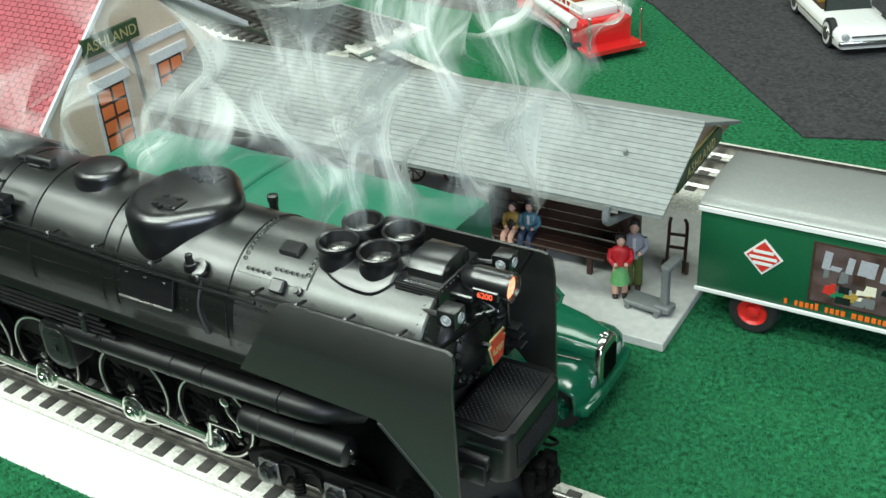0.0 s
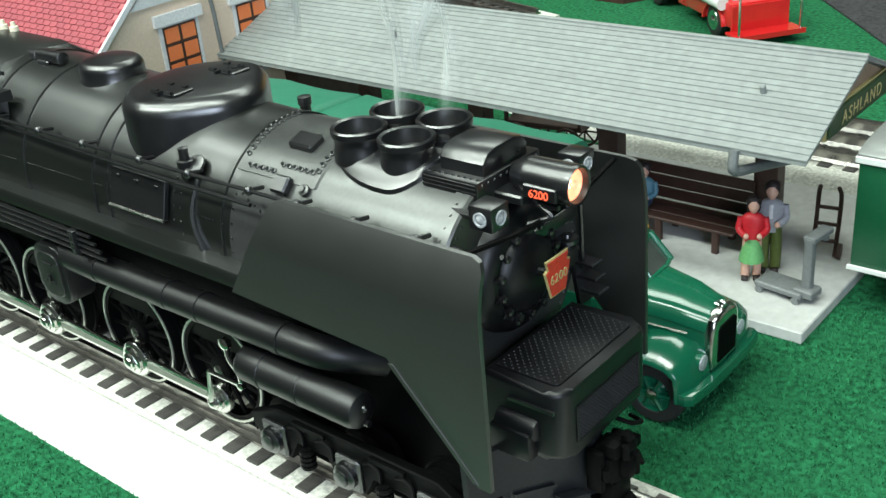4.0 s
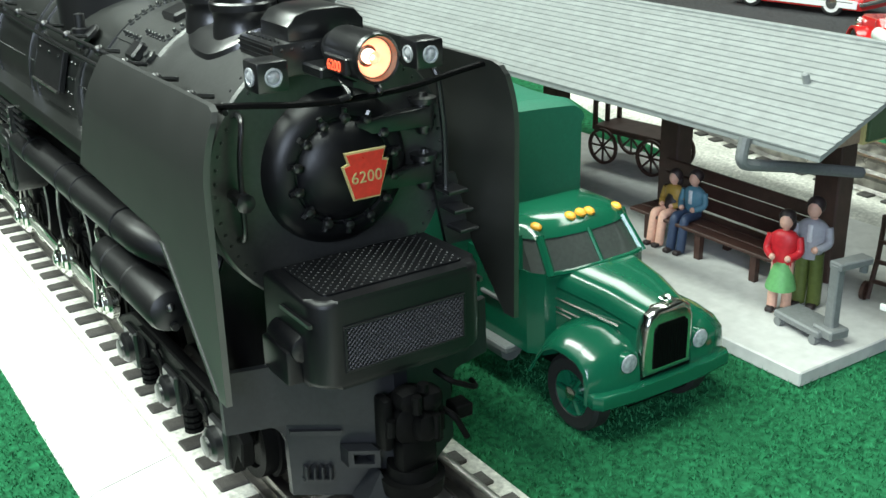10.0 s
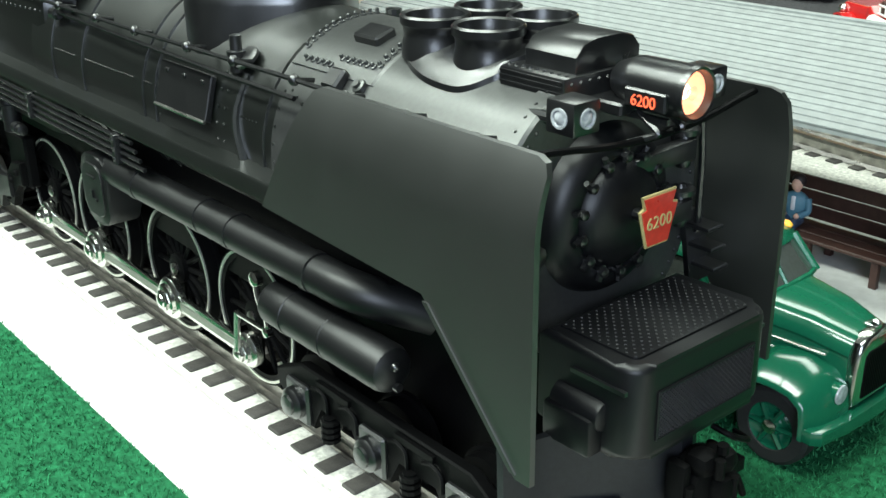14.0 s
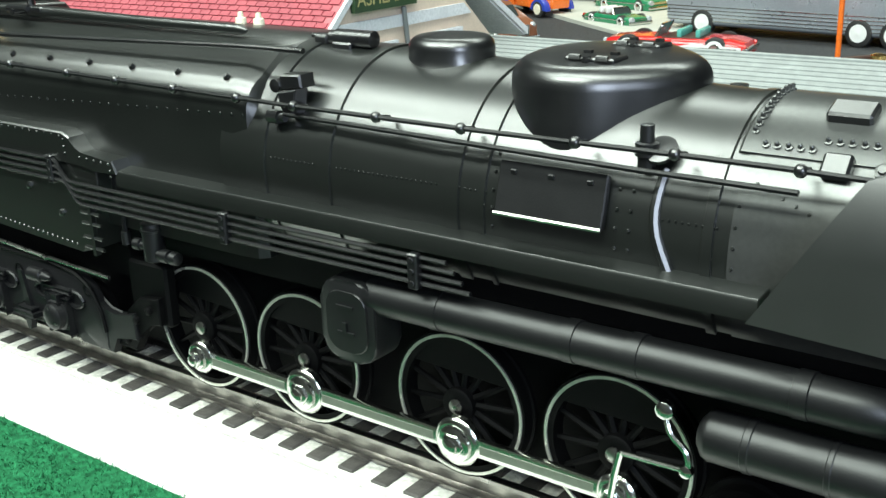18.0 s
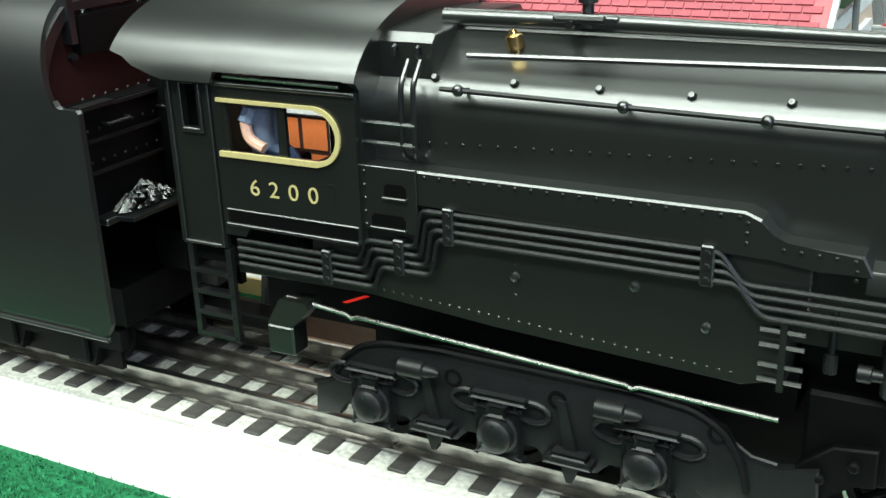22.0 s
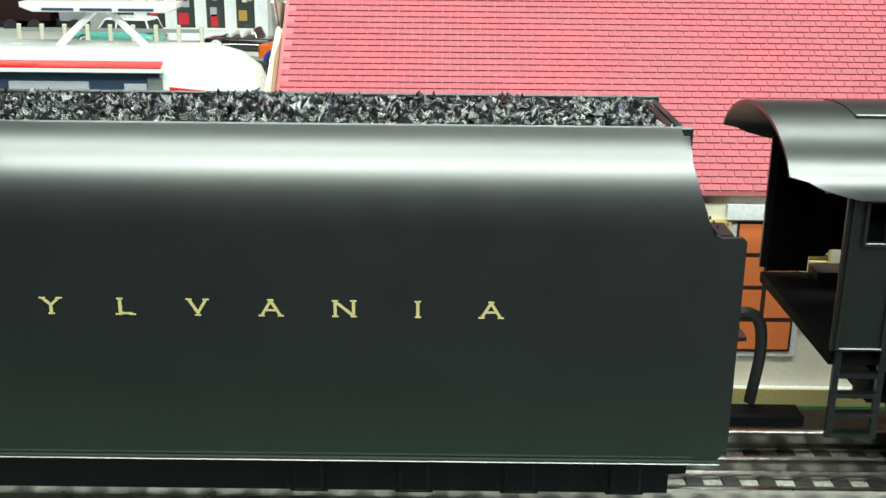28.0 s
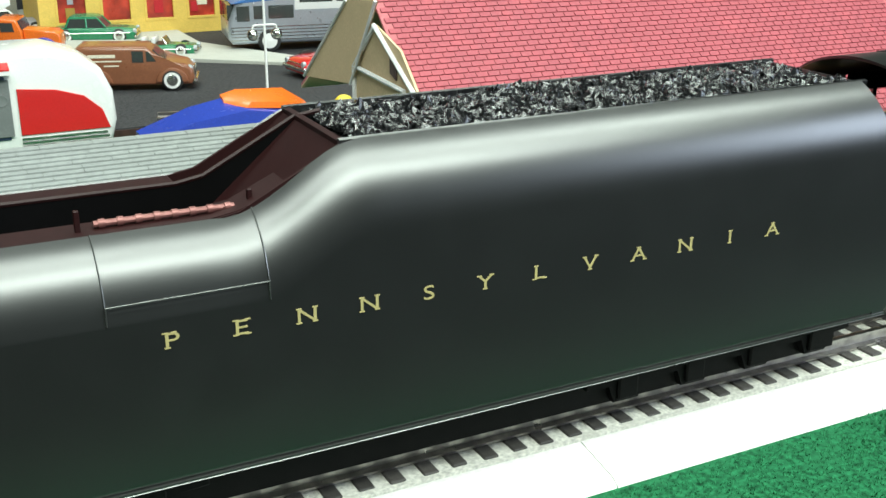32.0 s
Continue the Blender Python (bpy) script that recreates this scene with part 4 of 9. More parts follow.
for x in (-252, -245):
    b = bm_new()
    turned(b, (x, 11, 105.5), (0, 0, 1), [(0, 1.2), (2.2, 1.2), (2.4, 1.7), (5.0, 1.5), (5.2, 0.9), (6.6, 0.7)], 12)
    part("safety_valve", b, "cream", loco, "pale cream safety valve")
b = bm_new()
turned(b, (-203, -4.0, 109.8), (1, 0, 0), [(-8, 0.6), (-2, 0.7), (-1.8, 1.6), (0, 1.6), (0.2, 2.1), (11.5, 2.1), (12, 1.3)], 14)
box(b, -203, -197, -6.5, -1.8, 104, 109, 0.4, 1)
turned(b, (-209.4, -4.0, 109.2), (1, 0, 0), [(0, 0.5), (0.3, 1.5), (3.6, 1.5), (4, 0.9), (8, 0.9)], 12)
part("feed_valve", b, "black", loco)
b = bm_new()
prism(b, [(-202.6, 100.4), (-195.4, 101.6), (-195.8, 104.6), (-202.2, 104.2)], "y", -25.6, -20.6, 0.4, 1)
prism(b, [(-202, 100.4), (-196, 101.4), (-197.4, 95.4), (-200.6, 95.4)], "y", -27, -22.5, 0.3, 1)
turned(b, (-203.4, -24.0, 101.6), (0, -1, 0), [(0, 1.6), (2.0, 1.6), (2.2, 0.7)], 10)
turned(b, (-205.2, -26.4, 94.6), (1, 0, 0), [(0, 1.6), (3.2, 1.6), (3.4, 1.0), (5, 1.0)], 10)
part("check_valve", b, "black", loco)
for x, y, z in ((-112, -21.4, 98.0),):
    b = bm_new()
    turned(b, (x, y - 1, z - 4.5), (0, 0, 1), [(0, 1.7), (2, 1.7), (2.2, 2.2), (4.6, 2.2), (4.8, 1.4), (8.0, 1.3), (8.2, 0.7)], 12)
    turned(b, (x + 2.5, y, z - 1.5), (0, -0.6, 0.8), [(0, 3.2), (0.8, 3.2), (1, 2.0)], 14)
    part("turret_valve", b, "black", loco)
b = bm_new()
turned(b, (-112, 21, 95.4), (0, 0, 1), [(0, 1.6), (4, 1.6), (4.2, 2), (6.4, 2), (6.6, 0.8)], 10)
part("turret_valve", b, "black", loco)

# handrails with their knobs
hand = [(-342, -28.6, 100.6), (-268, -28.4, 99.2), (-196, -28.0, 98.0), (-150, -28.0, 97.8), (-100, -27.8, 98.0), (-84, -27.2, 97.8), (-70, -26.6, 97.4), (-14, -26.2, 97.0)]
b = bm_new()
tube(b, hand, 0.52, 8)
rail_part = part("handrail", b, "softblack", loco, "thin black handrail along the boiler")


def on_line(pts, x):
    for p, q in zip(pts, pts[1:]):
        if p[0] <= x <= q[0]:
            t = (x - p[0]) / (q[0] - p[0])
            return Vector(p).lerp(Vector(q), t)


for x in (-338, -304, -278, -258, -236, -214, -196, -172, -150, -124, -104, -82, -66, -48, -30):
    p = on_line(hand, x)
    b = bm_new()
    ball(b, p, 1.25, 10)
    cyl(b, p, p + Vector((0, 4.5, -0.8)), 0.55, seg=6)
    part("handrail_knob", b, "black", rail_part)
b = bm_new()
tube(b, bend([(-340, -20, 105.8), (-273, -20, 107.4), (-218, -20, 108.9), (-199, -20.4, 109.0)], 6), 0.7, 8)
part("control_rod", b, "black", loco)
b = bm_new()
tube(b, [(-200, -27, 95.6), (-160, -27.5, 95.0), (-112, -27.6, 94.2), (-82, -27.4, 94.0)], 0.55, 8)
part("injector_pipe", b, "softblack", loco)
# riveted cover on the barrel side, seam lines
b = bm_new()
prism(b, [(-24.4, 91.6), (-25.8, 92.0), (-28.6, 82.0), (-27.0, 81.2)], "x", -142, -118, 0.25, 1)
cover = part("side_cover", b, "pipeblack", barrel, "flat riveted cover plate on the boiler side")
for x in (-138.5, -130, -121.5):
    b = bm_new()
    box(b, x - 0.7, x + 0.7, -26.7, -25.6, 89.6, 90.6, 0.2, 1)
    part("cover_clip", b, "black", cover)
# Steel lip: light caught on the cover's bottom ledge put into its colour.
b = bm_new()
tube(b, [(-142, -28.7, 81.8), (-118, -28.7, 81.8)], 0.45, 6)
part("cover_hinge", b, "steel", cover)
b = bm_new()


def flank(x, z, lift=0.1):
    """A point of the barrel's near flank at a given height."""
    r, zc = cone(x)
    return Vector((x, -math.sqrt((r + lift) ** 2 - (z - zc) ** 2), z))


for x in (-143.6, -116.2, -113.4, -93.2):
    rivets(b, [flank(x, z) for z in (74.5, 78.2, 82, 85.6, 89.2, 92.6)], 0.42, (0, -1, 0.3))
rivets(b, [flank(x, 93.4 - 0.35 * (x + 92)) for x in (-91, -88.5, -86, -83.5, -81)], 0.42, (0, -1, 0.5))
for x0, n in ((-205, 12), (-185, 22), (-153, 7), (-107, 9)):
    rivets(b, [flank(x0 + 1.3 * i, 85.0) for i in range(n)], 0.26, (0, -1, 0.2))
tagged(part("rivets", b, "greenblack", cover), kind="stuff")
b = bm_new()
tube(b, bend([on_barrel(-108.2, 34, BR + 0.4), on_barrel(-109, 12, BR + 0.9), on_barrel(-104.6, -8, BR + 1.0)], 6), 1.05, 8)
part("sand_pipe", b, "greenblack", loco)

# running board, stepped up at the firebox
for s in (-1, 1):
    b = bm_new()
    prism(b, [(s * 23, 73.8), (s * 23, 76.4), (s * 31.2, 75.6), (s * 31.6, 75.0), (s * 31.6, 71.4), (s * 30.6, 71.4), (s * 30.6, 73.8)], "x", -259, -86, 0.2, 1)
    rb = part("running_board", b, "greenblack", loco, "dark running board along the boiler")
    b = bm_new()
    prism(b, [(-360, 84.0), (-280, 83.8), (-277, 82.6), (-275.2, 79.8), (-272.6, 78.6), (-259.6, 78.2), (-257.6, 74.4), (-267, 74.4), (-275, 75.4), (-360, 76.6)], "y", s * 24, s * 31.8, 0.4, 1)
    part("stepped_casing", b, "greenblack", rb)
    rivet_run(rb, line((-358, s * 31.8, 82.9), (-281, s * 31.8, 82.7), 24) + line((-279.5, s * 31.8, 81.8), (-279.5, s * 31.8, 78), 3) + line((-273, s * 31.8, 77.6), (-261, s * 31.8, 77.2), 5) + line((-260.6, s * 31.8, 75.4), (-260.6, s * 31.8, 73.8), 2), s)
    # firebox lower side sheet
    b = bm_new()
    prism(b, [(-396, 62), (-374, 62), (-374, 82), (-268, 77), (-268, 66), (-271, 62), (-271, 52), (-279, 49.5), (-330, 52), (-360, 54.4), (-396, 53.8)], "y", s * 22, s * 30.9, 0.3, 1)
    sheet_p = part("firebox_side_sheet", b, "greenblack", loco, "riveted side sheet below the firebox")
    rivet_run(sheet_p, line((-370, s * 30.9, 56.6), (-281, s * 30.9, 51.6), 40) + line((-325, s * 30.9, 60), (-325, s * 30.9, 76), 6), s)
    b = bm_new()
    for x, z in ((-325, 64), (-300, 66), (-286, 60), (-345, 70)):
        turned(b, (x, s * 30.9, z), (0, s, 0), [(0, 1.1), (0.6, 1.0), (0.9, 0.5)], 8)
    box(b, -272.4, -271.2, s * 31.3 - 0.8, s * 31.3 + 0.8, 50, 64)
    for z in (52, 55, 59, 62):
        cyl(b, (-276, s * 31.6, z), (-268, s * 31.6, z), 0.5, seg=6)
    part("sheet_fitting", b, "greenblack", sheet_p)

# air pipes below the running board
for k in range(4):
    z = -1.9 * k
    b = bm_new()
    dx = 1.2 * k
    tube(b, bend([(-394, -32.4, 62.6 + z), (-361 + dx, -32.4, 62.6 + z), (-359.4 + dx, -32.4, 67.6 + z), (-347 + dx, -32.4, 67.6 + z), (-345.4 + dx, -32.4, 75.9 + z), (-284 + dx, -32.4, 75.9 + z),
                  (-279.6 + dx, -32.2, 70.2 + z), (-220, -31.8, 70.0 + z), (-152 + 2 * k, -31.6, 70.0 + z)], 1.6, 3), 0.55, 6)
    part("air_pipe", b, "softblack", loco)
for x, z in ((-369.5, 59.8), (-351, 64.8), (-339, 73.2), (-286, 73.0), (-218, 67), (-160, 67)):
    b = bm_new()
    box(b, x - 1.3, x + 1.3, -33.2, -31, z - 4.0, z + 4.0, 0.3, 1)
    for dz in (-2.6, 0, 2.6):
        turned(b, (x, -33, z + dz), (0, -1, 0), [(0, 0.7), (0.5, 0.6)], 6)
    part("pipe_clamp", b, "black", loco)

# turbine gear case, exhaust pipe and air tank on the near side
b = bm_new()
pts = []
for cx, cz, a0 in ((-177.6, 55.4, 90), (-183.6, 55.4, 180), (-183.6, 45.6, 270), (-177.6, 45.6, 0)):
    pts += [(cx + 5 * math.cos(radians(a0 - 90 + 15 * i)) * (1), cz + 5 * math.sin(radians(a0 - 90 + 15 * i))) for i in range(7)]
pts = sorted(pts, key=lambda p: math.atan2(p[1] - 50.5, p[0] + 180.6))
prism(b, pts, "y", -22, -31.4, 0.8)
case = part("turbine_case", b, "pipeblack", loco, "rounded square turbine gear cover")
b = bm_new()
prism(b, [(-180.6 + (x + 180.6) * 0.74, 50.5 + (z - 50.5) * 0.74) for x, z in pts], "y", -31.2, -31.9, 0.2, 1)
box(b, -183.2, -178.2, -32.4, -31.6, 54.0, 54.6)
box(b, -183.2, -178.2, -32.4, -31.6, 47.6, 48.2)
box(b, -181.6, -180.4, -32.4, -31.6, 48.2, 50.4)
part("case_plate", b, "pipeblack", case)
b = bm_new()
tube(b, bend([(-176, -27.2, 56.6), (-164, -27.6, 57.0), (-76, -27.6, 58.2), (-64, -26.6, 57.6), (-56, -14, 52)], 8, 10), 4.3, 20)
pipe = part("exhaust_pipe", b, "pipeblack", loco, "long black exhaust pipe beside the drivers")
for x, z in ((-157, 57.1), (-124, 57.6), (-110, 57.8), (-78, 58.2)):
    b = bm_new()
    turned(b, (x - 1.6, -27.6, z), (1, 0, 0.02), [(0, 4.0), (0.2, 4.5), (3.0, 4.5), (3.2, 4.0)], 24)
    part("pipe_collar", b, "pipeblack", pipe)
b = bm_new()
turned(b, (-96.4, -27.6, 45.6), (1, 0, 0), [(0, 3.0), (1.2, 4.6), (2.4, 5.1), (9, 5.1), (9.2, 5.3), (10.4, 5.3), (10.6, 5.1), (24, 5.1), (24.2, 5.25), (25, 5.25), (25.2, 5.1), (42, 5.1), (43.6, 4.6), (44.6, 3.2), (45, 1)], 28)
tank = part("air_tank", b, "pipeblack", loco, "black cylindrical air reservoir")
b = bm_new()
ball(b, (-51.4, -28, 47), 1.0, 8)
cyl(b, (-52.4, -27.6, 42.5), (-50.6, -27.6, 42.5), 0.9, seg=8)
part("tank_drain", b, "black", tank)

# frame that closes the space between the wheels
b = bm_new()
box(b, -372, -18, -11, 11, 16, 58)
box(b, -270, -60, -22, 22, 52, 70)
part("main_frame", b, "blackmatt", loco)

# driving wheels with spokes, tyres, counterweights, rods
WX, WZ, WR = (-244.0, -205.5, -158.2, -118.0), 30.9, 18.0
PIN, CX = -6.8, 2.4
for x in WX:
    for s in (-1, 1):
        y0, y1 = (s * 16.0, s * 20.2)
        b = bm_new()
        turned(b, (x, y0, WZ), (0, s, 0), [(0, 15.2), (0, 18.6), (1.0, 18.6), (1.2, WR), (4.2, WR - 0.1), (4.2, 15.2), (0, 15.2)], 48, cap=False)
        wheel = part("driving_wheel", b, "blackmatt", loco, "black spoked driving wheel with pale tyre edge")
        b = bm_new()
        turned(b, (x, s * 19.4, WZ), (0, s, 0), [(0, 16.6), (1.2, 16.6), (1.2, 17.3), (0, 17.3), (0, 16.6)], 48, cap=False)
        part("tyre", b, "tyre_rim", wheel)
        for k in range(14):
            a = radians(k * 360 / 14 + 5)
            b = bm_new()
            c, d = math.cos(a), math.sin(a)
            cyl(b, (x + 3 * c, s * 18.6, WZ + 3 * d), (x + 15.6 * c, s * 18.2, WZ + 15.6 * d), 0.95, 0.7, seg=6)
            part("spoke", b, "blackmatt", wheel)
        b = bm_new()
        turned(b, (x, y0, WZ), (0, s, 0), [(0, 4.2), (4.6, 4.2), (5.0, 3.6), (5.0, 1.9), (5.6, 1.7), (5.8, 0.6)], 20)
        part("hub", b, "blackmatt", wheel)
        b = bm_new()
        turned(b, (x, s * 20.6, WZ), (0, s, 0), [(0, 1.9), (1.0, 1.8), (1.4, 1.0)], 14)
        part("axle_end", b, "steel", wheel)
        b = bm_new()
        cw = [(x + 15.4 * math.cos(radians(a)), WZ + 15.4 * math.sin(radians(a))) for a in range(28, 153, 8)]
        prism(b, cw, "y", s * 17.4, s * 19.6, 0.2, 1)
        part("counterweight", b, "blackmatt", wheel)
for s in (-1, 1):
    rod = None
    pins = [(x + CX, WZ + PIN, r) for x, r in zip(WX, (4.6, 6.0, 6.0, 4.6))]
    for (x0, z0, r0), (x1, z1, r1) in zip(pins, pins[1:]):
        b = bm_new()
        prism(b, [(x0 + r0 - 1, z0 - 2.2), (x1 - r1 + 1, z1 - 2.2), (x1 - r1 + 1, z1 + 2.2), (x0 + r0 - 1, z0 + 2.2)], "y", s * 23.2, s * 24.9, 0.35, 2)
        if rod is None:
            rod = part("side_rod", b, "chrome", loco, "bright nickel coupling rod joining the drivers")
        else:
            part("rod_bar", b, "chrome", rod)
        b = bm_new()
        box(b, x0 + r0 + 0.5, x1 - r1 - 0.5, s * 24.95 - 0.12, s * 24.95 + 0.12, z0 - 1.0, z0 + 1.0)
        part("rod_flute", b, "rodgrey", rod, "dull recessed flute of the rod")
    for x, z, r in pins:
        b = bm_new()
        turned(b, (x, s * 22.4, z), (0, s, 0), [(0, r - 0.6), (0.4, r), (2.2, r), (2.8, r - 0.5), (3.0, r - 1.0), (3.0, r - 1.5), (3.8, r - 1.7), (4.1, r - 2.2), (4.1, 0.4)], 36)
        boss = part("rod_boss", b, "chrome", rod)
        b = bm_new()
        turned(b, (x, s * 26.3, z), (0, s, 0), [(0, r * 0.50), (0.9, r * 0.50), (1.2, r * 0.42), (1.25, r * 0.1)], 6)
        turned(b, (x, s * 27.4, z), (0, s, 0), [(0, r * 0.34), (0.5, r * 0.31), (0.8, r * 0.18), (0.9, 0.1)], 14)
        part("rod_nut", b, "chrome", boss)
# lubricator crank of the front driver
b = bm_new()
tube(b, bend([(-104.2, -27, 47.4), (-103, -27.6, 43.2), (-99.2, -28, 41.0), (-98.6, -28, 38.4), (-99.0, -28, 36.6)], 2.5), 0.75, 8)
tube(b, [(-99.0, -28, 36.6), (-113.2, -27.6, 36.0)], 0.6, 8)
tube(b, bend([(-113.2, -27.6, 36.4), (-114.4, -27.4, 31.5), (-115.4, -27.4, 25)], 2), 0.8, 8)
turned(b, (-104.4, -26, 47.6), (0, -1, 0), [(0, 1.9), (1.6, 1.9), (2.0, 1.4), (2.1, 0.3)], 14)
turned(b, (-99.0, -27.2, 36.6), (0, -1, 0), [(0, 1.3), (1.6, 1.3), (1.9, 0.4)], 12)
part("lubricator_arm", b, "chrome", loco)

# pumps and brackets behind the rear driver
b = bm_new()
turned(b, (-252.4, -27, 50.6), (0, 0, 1), [(0, 2.0), (0.5, 2.9), (8.4, 2.9), (8.6, 3.2), (9.2, 3.2), (9.3, 2.9), (9.8, 2.9), (9.9, 3.1), (10.8, 3.0), (11.4, 1.2)], 20)
turned(b, (-250, -27.6, 53.0), (1, 0, 0), [(0, 1.4), (1.6, 1.4), (1.8, 1.9), (4.4, 1.9), (4.6, 1.3), (5.4, 1.3), (5.6, 1.9), (7.6, 1.7), (8.0, 0.8)], 14)
turned(b, (-259.4, -27.6, 54.6), (1, 0, 0), [(0, 0.8), (0.3, 1.7), (2.6, 1.7), (2.8, 1.2), (5, 1.2)], 14)
cyl(b, (-264, -27, 56), (-264, -27, 66), 0.7, seg=8)
turned(b, (-264, -27, 53.4), (0, 0, 1), [(0, 1.3), (3.6, 1.3), (3.8, 0.8)], 10)
part("feed_pump", b, "pipeblack", loco, "upright black feed pump with side fittings")

# leading truck: frame, boxes and small wheels
def truck_frame(name, hubs, y, z, x0, x1, label):
    b = bm_new()
    pts = [(x0, z - 2)]
    for h in hubs:
        pts += [(h - 8, z + 1), (h - 5, z - 6), (h + 5, z - 6), (h + 8, z + 1)]
    hi = 14 if y > 27 else 9
    pts += [(x1, z - 2), (x1 + 1, z + 4), (x1 - 8, z + hi), (x0 + 10, z + hi), (x0 - 1, z + 4)]
    fr = None
    for s in (-1, 1):
        b = bm_new()
        prism(b, pts, "y", s * y, s * (y - 3.0), 0.4, 1)
        fr = part(name, b, "blackmatt", loco, label)
        for h in hubs:
            b = bm_new()
            box(b, h - 4.4, h + 4.4, s * y - 1.2, s * y + 1.2, z - 5.6, z + 4.6, 0.6, 1)
            turned(b, (h, s * y, z - 0.5), (0, s, 0), [(0, 3.9), (2.6, 3.8), (3.2, 3.2), (3.4, 2.4), (4.0, 2.3), (4.2, 0.8)], 20)
            part("axle_box", b, "black", fr)
            b = bm_new()
            turned(b, (h, s * 16, z - 1.0), (0, s, 0), [(0, 10.6), (1.2, 10.6), (1.4, 9.6), (4.4, 9.6), (4.4, 7.4), (3.4, 7), (3.4, 2.6), (4.6, 2.4), (4.6, 0.6)], 28)
            part("truck_wheel", b, "blackmatt", fr)
        for h0, h1 in zip(hubs, hubs[1:]):
            m = (h0 + h1) / 2
            b = bm_new()
            for k in range(4):
                turned(b, (m - 1.5, s * (y + 0.6), z - 5 + 1.5 * k), (0, 0, 1), [(0, 2.2), (0.9, 2.2), (1.0, 1.6), (1.5, 1.6)], 10)
            for dx in (-5.5, 5.5):
                tube(b, bend([(m + dx - 3, s * (y + 0.5), z + 5), (m + dx, s * (y + 0.8), z + 6.5), (m + dx + 3, s * (y + 0.5), z + 5), (m + dx + 3, s * (y + 0.5), z + 1)], 1.5), 0.5, 6)
            box(b, m - 6, m + 6, s * y - 0.8, s * y + 0.8, z + 6.5, z + 8)
            part("truck_spring", b, "blackmatt", fr)
    return fr


truck_frame("leading_truck", (-90, -62, -34), 26.0, 22.5, -99, -24, "black leading truck side frame with axle boxes")
HUBS = (-362, -330, -297)
outline = [(-379, 16.5), (-378.4, 24), (-376, 25.6), (-372.6, 26.0), (-370.4, 32), (-366, 36.4), (-359, 38.4), (-345, 39.4), (-300, 39.0), (-288, 37.6), (-282, 34.5), (-278.4, 28), (-277, 22), (-276.6, 16.5),
           (-281, 15.6), (-286, 18.6), (-288.6, 21.6), (-305.4, 21.6), (-308, 18.0), (-319, 18.0), (-321.6, 21.6), (-338.4, 21.6), (-341, 18.0), (-351, 18.0), (-353.6, 21.6), (-370.4, 21.6), (-372, 17.5)]
UP = 2.8   # height of the side frame above the drawing below
for s in (-1, 1):
    b = bm_new()
    prism(b, outline, "y", s * 28.4, s * 25.2, 0.5, 2)
    tf = part("trailing_truck", b, "softblack", loco, "black trailing truck side frame with axle boxes")
    b = bm_new()
    tube(b, bend([(-378.5, s * 28.4, 25), (-373, s * 28.4, 26.6), (-370.2, s * 28.4, 32.6), (-365, s * 28.4, 37), (-359, s * 28.4, 38.8), (-345, s * 28.4, 39.6), (-300, s * 28.4, 39.2), (-288, s * 28.4, 37.8), (-282, s * 28.4, 34.6), (-278, s * 28.4, 28), (-277, s * 28.4, 22)], 2), 0.7, 6)
    part("frame_flange", b, "blackmatt", tf)
    tf.location.z = UP * MM
    for h in HUBS:
        b = bm_new()
        box(b, h - 5.0, h + 5.0, s * 28.4, s * 29.6, 18.0, 29.4, 0.8, 1)
        turned(b, (h, s * 29.0, 23.6), (0, s, 0), [(0, 4.8), (1.2, 4.8), (1.6, 4.2), (3.4, 4.0), (4.2, 3.2), (4.6, 1.8), (4.7, 0.4)], 24)
        box(b, h - 2.0, h + 2.0, s * 28.6, s * 31.0, 28.0, 30.6, 0.5, 1)
        ab = part("axle_box", b, "softblack", tf)
        b = bm_new()
        for k in range(3):
            a = radians(90 + 120 * k)
            turned(b, (h + 2.9 * math.cos(a), s * 32.6, 23.6 + 2.9 * math.sin(a)), (0, s, 0), [(0, 0.6), (0.8, 0.5)], 6)
        part("box_bolt", b, "black", ab)
        b = bm_new()
        for d in (-1, 1):
            c = h + 7.6 * d
            loop = [(c + 3.4 * math.cos(radians(a)) * 1.15, s * 28.9, 29.6 + 2.3 * math.sin(radians(a))) for a in range(0, 361, 24)]
            tube(b, loop, 0.62, 6)
        box(b, h - 6.5, h + 6.5, s * 28.4, s * 29.8, 31.0, 32.4, 0.4, 1)
        part("spring_hanger", b, "softblack", tf)
        b = bm_new()
        turned(b, (h, s * 16, 23 - UP), (0, s, 0), [(0, 10.6), (1.2, 10.6), (1.4, 9.6), (4.4, 9.6), (4.4, 7.4), (3.4, 7), (3.4, 2.6), (4.6, 2.4), (4.6, 0.6)], 28)
        part("truck_wheel", b, "blackmatt", tf)
    for x in (-346, -313.5):
        b = bm_new()
        box(b, x - 5.2, x + 5.2, s * 28.2, s * 31.4, 20.2, 21.6, 0.3, 1)
        box(b, x - 3.8, x + 3.8, s * 28.2, s * 30.8, 21.6, 22.8, 0.3, 1)
        prism(b, [(x - 1.4, 22.6), (x + 1.4, 22.6), (x - 1.2, 34), (x - 3.2, 34)], "y", s * 28.2, s * 29.4)
        prism(b, [(x - 2.2, 20.2), (x + 2.2, 20.2), (x + 0.6, 15.4), (x - 0.6, 15.4)], "y", s * 28.2, s * 30.2)
        part("brake_bracket", b, "softblack", tf)
    for x in (-341.4, -316.8, -283):
        b = bm_new()
        turned(b, (x, s * 28.2, 33.8), (0, s, 0), [(0, 2.1), (0.5, 2.1), (0.5, 1.5), (0.05, 1.4)], 16)
        part("lightening_hole", b, "blackmatt", tf)
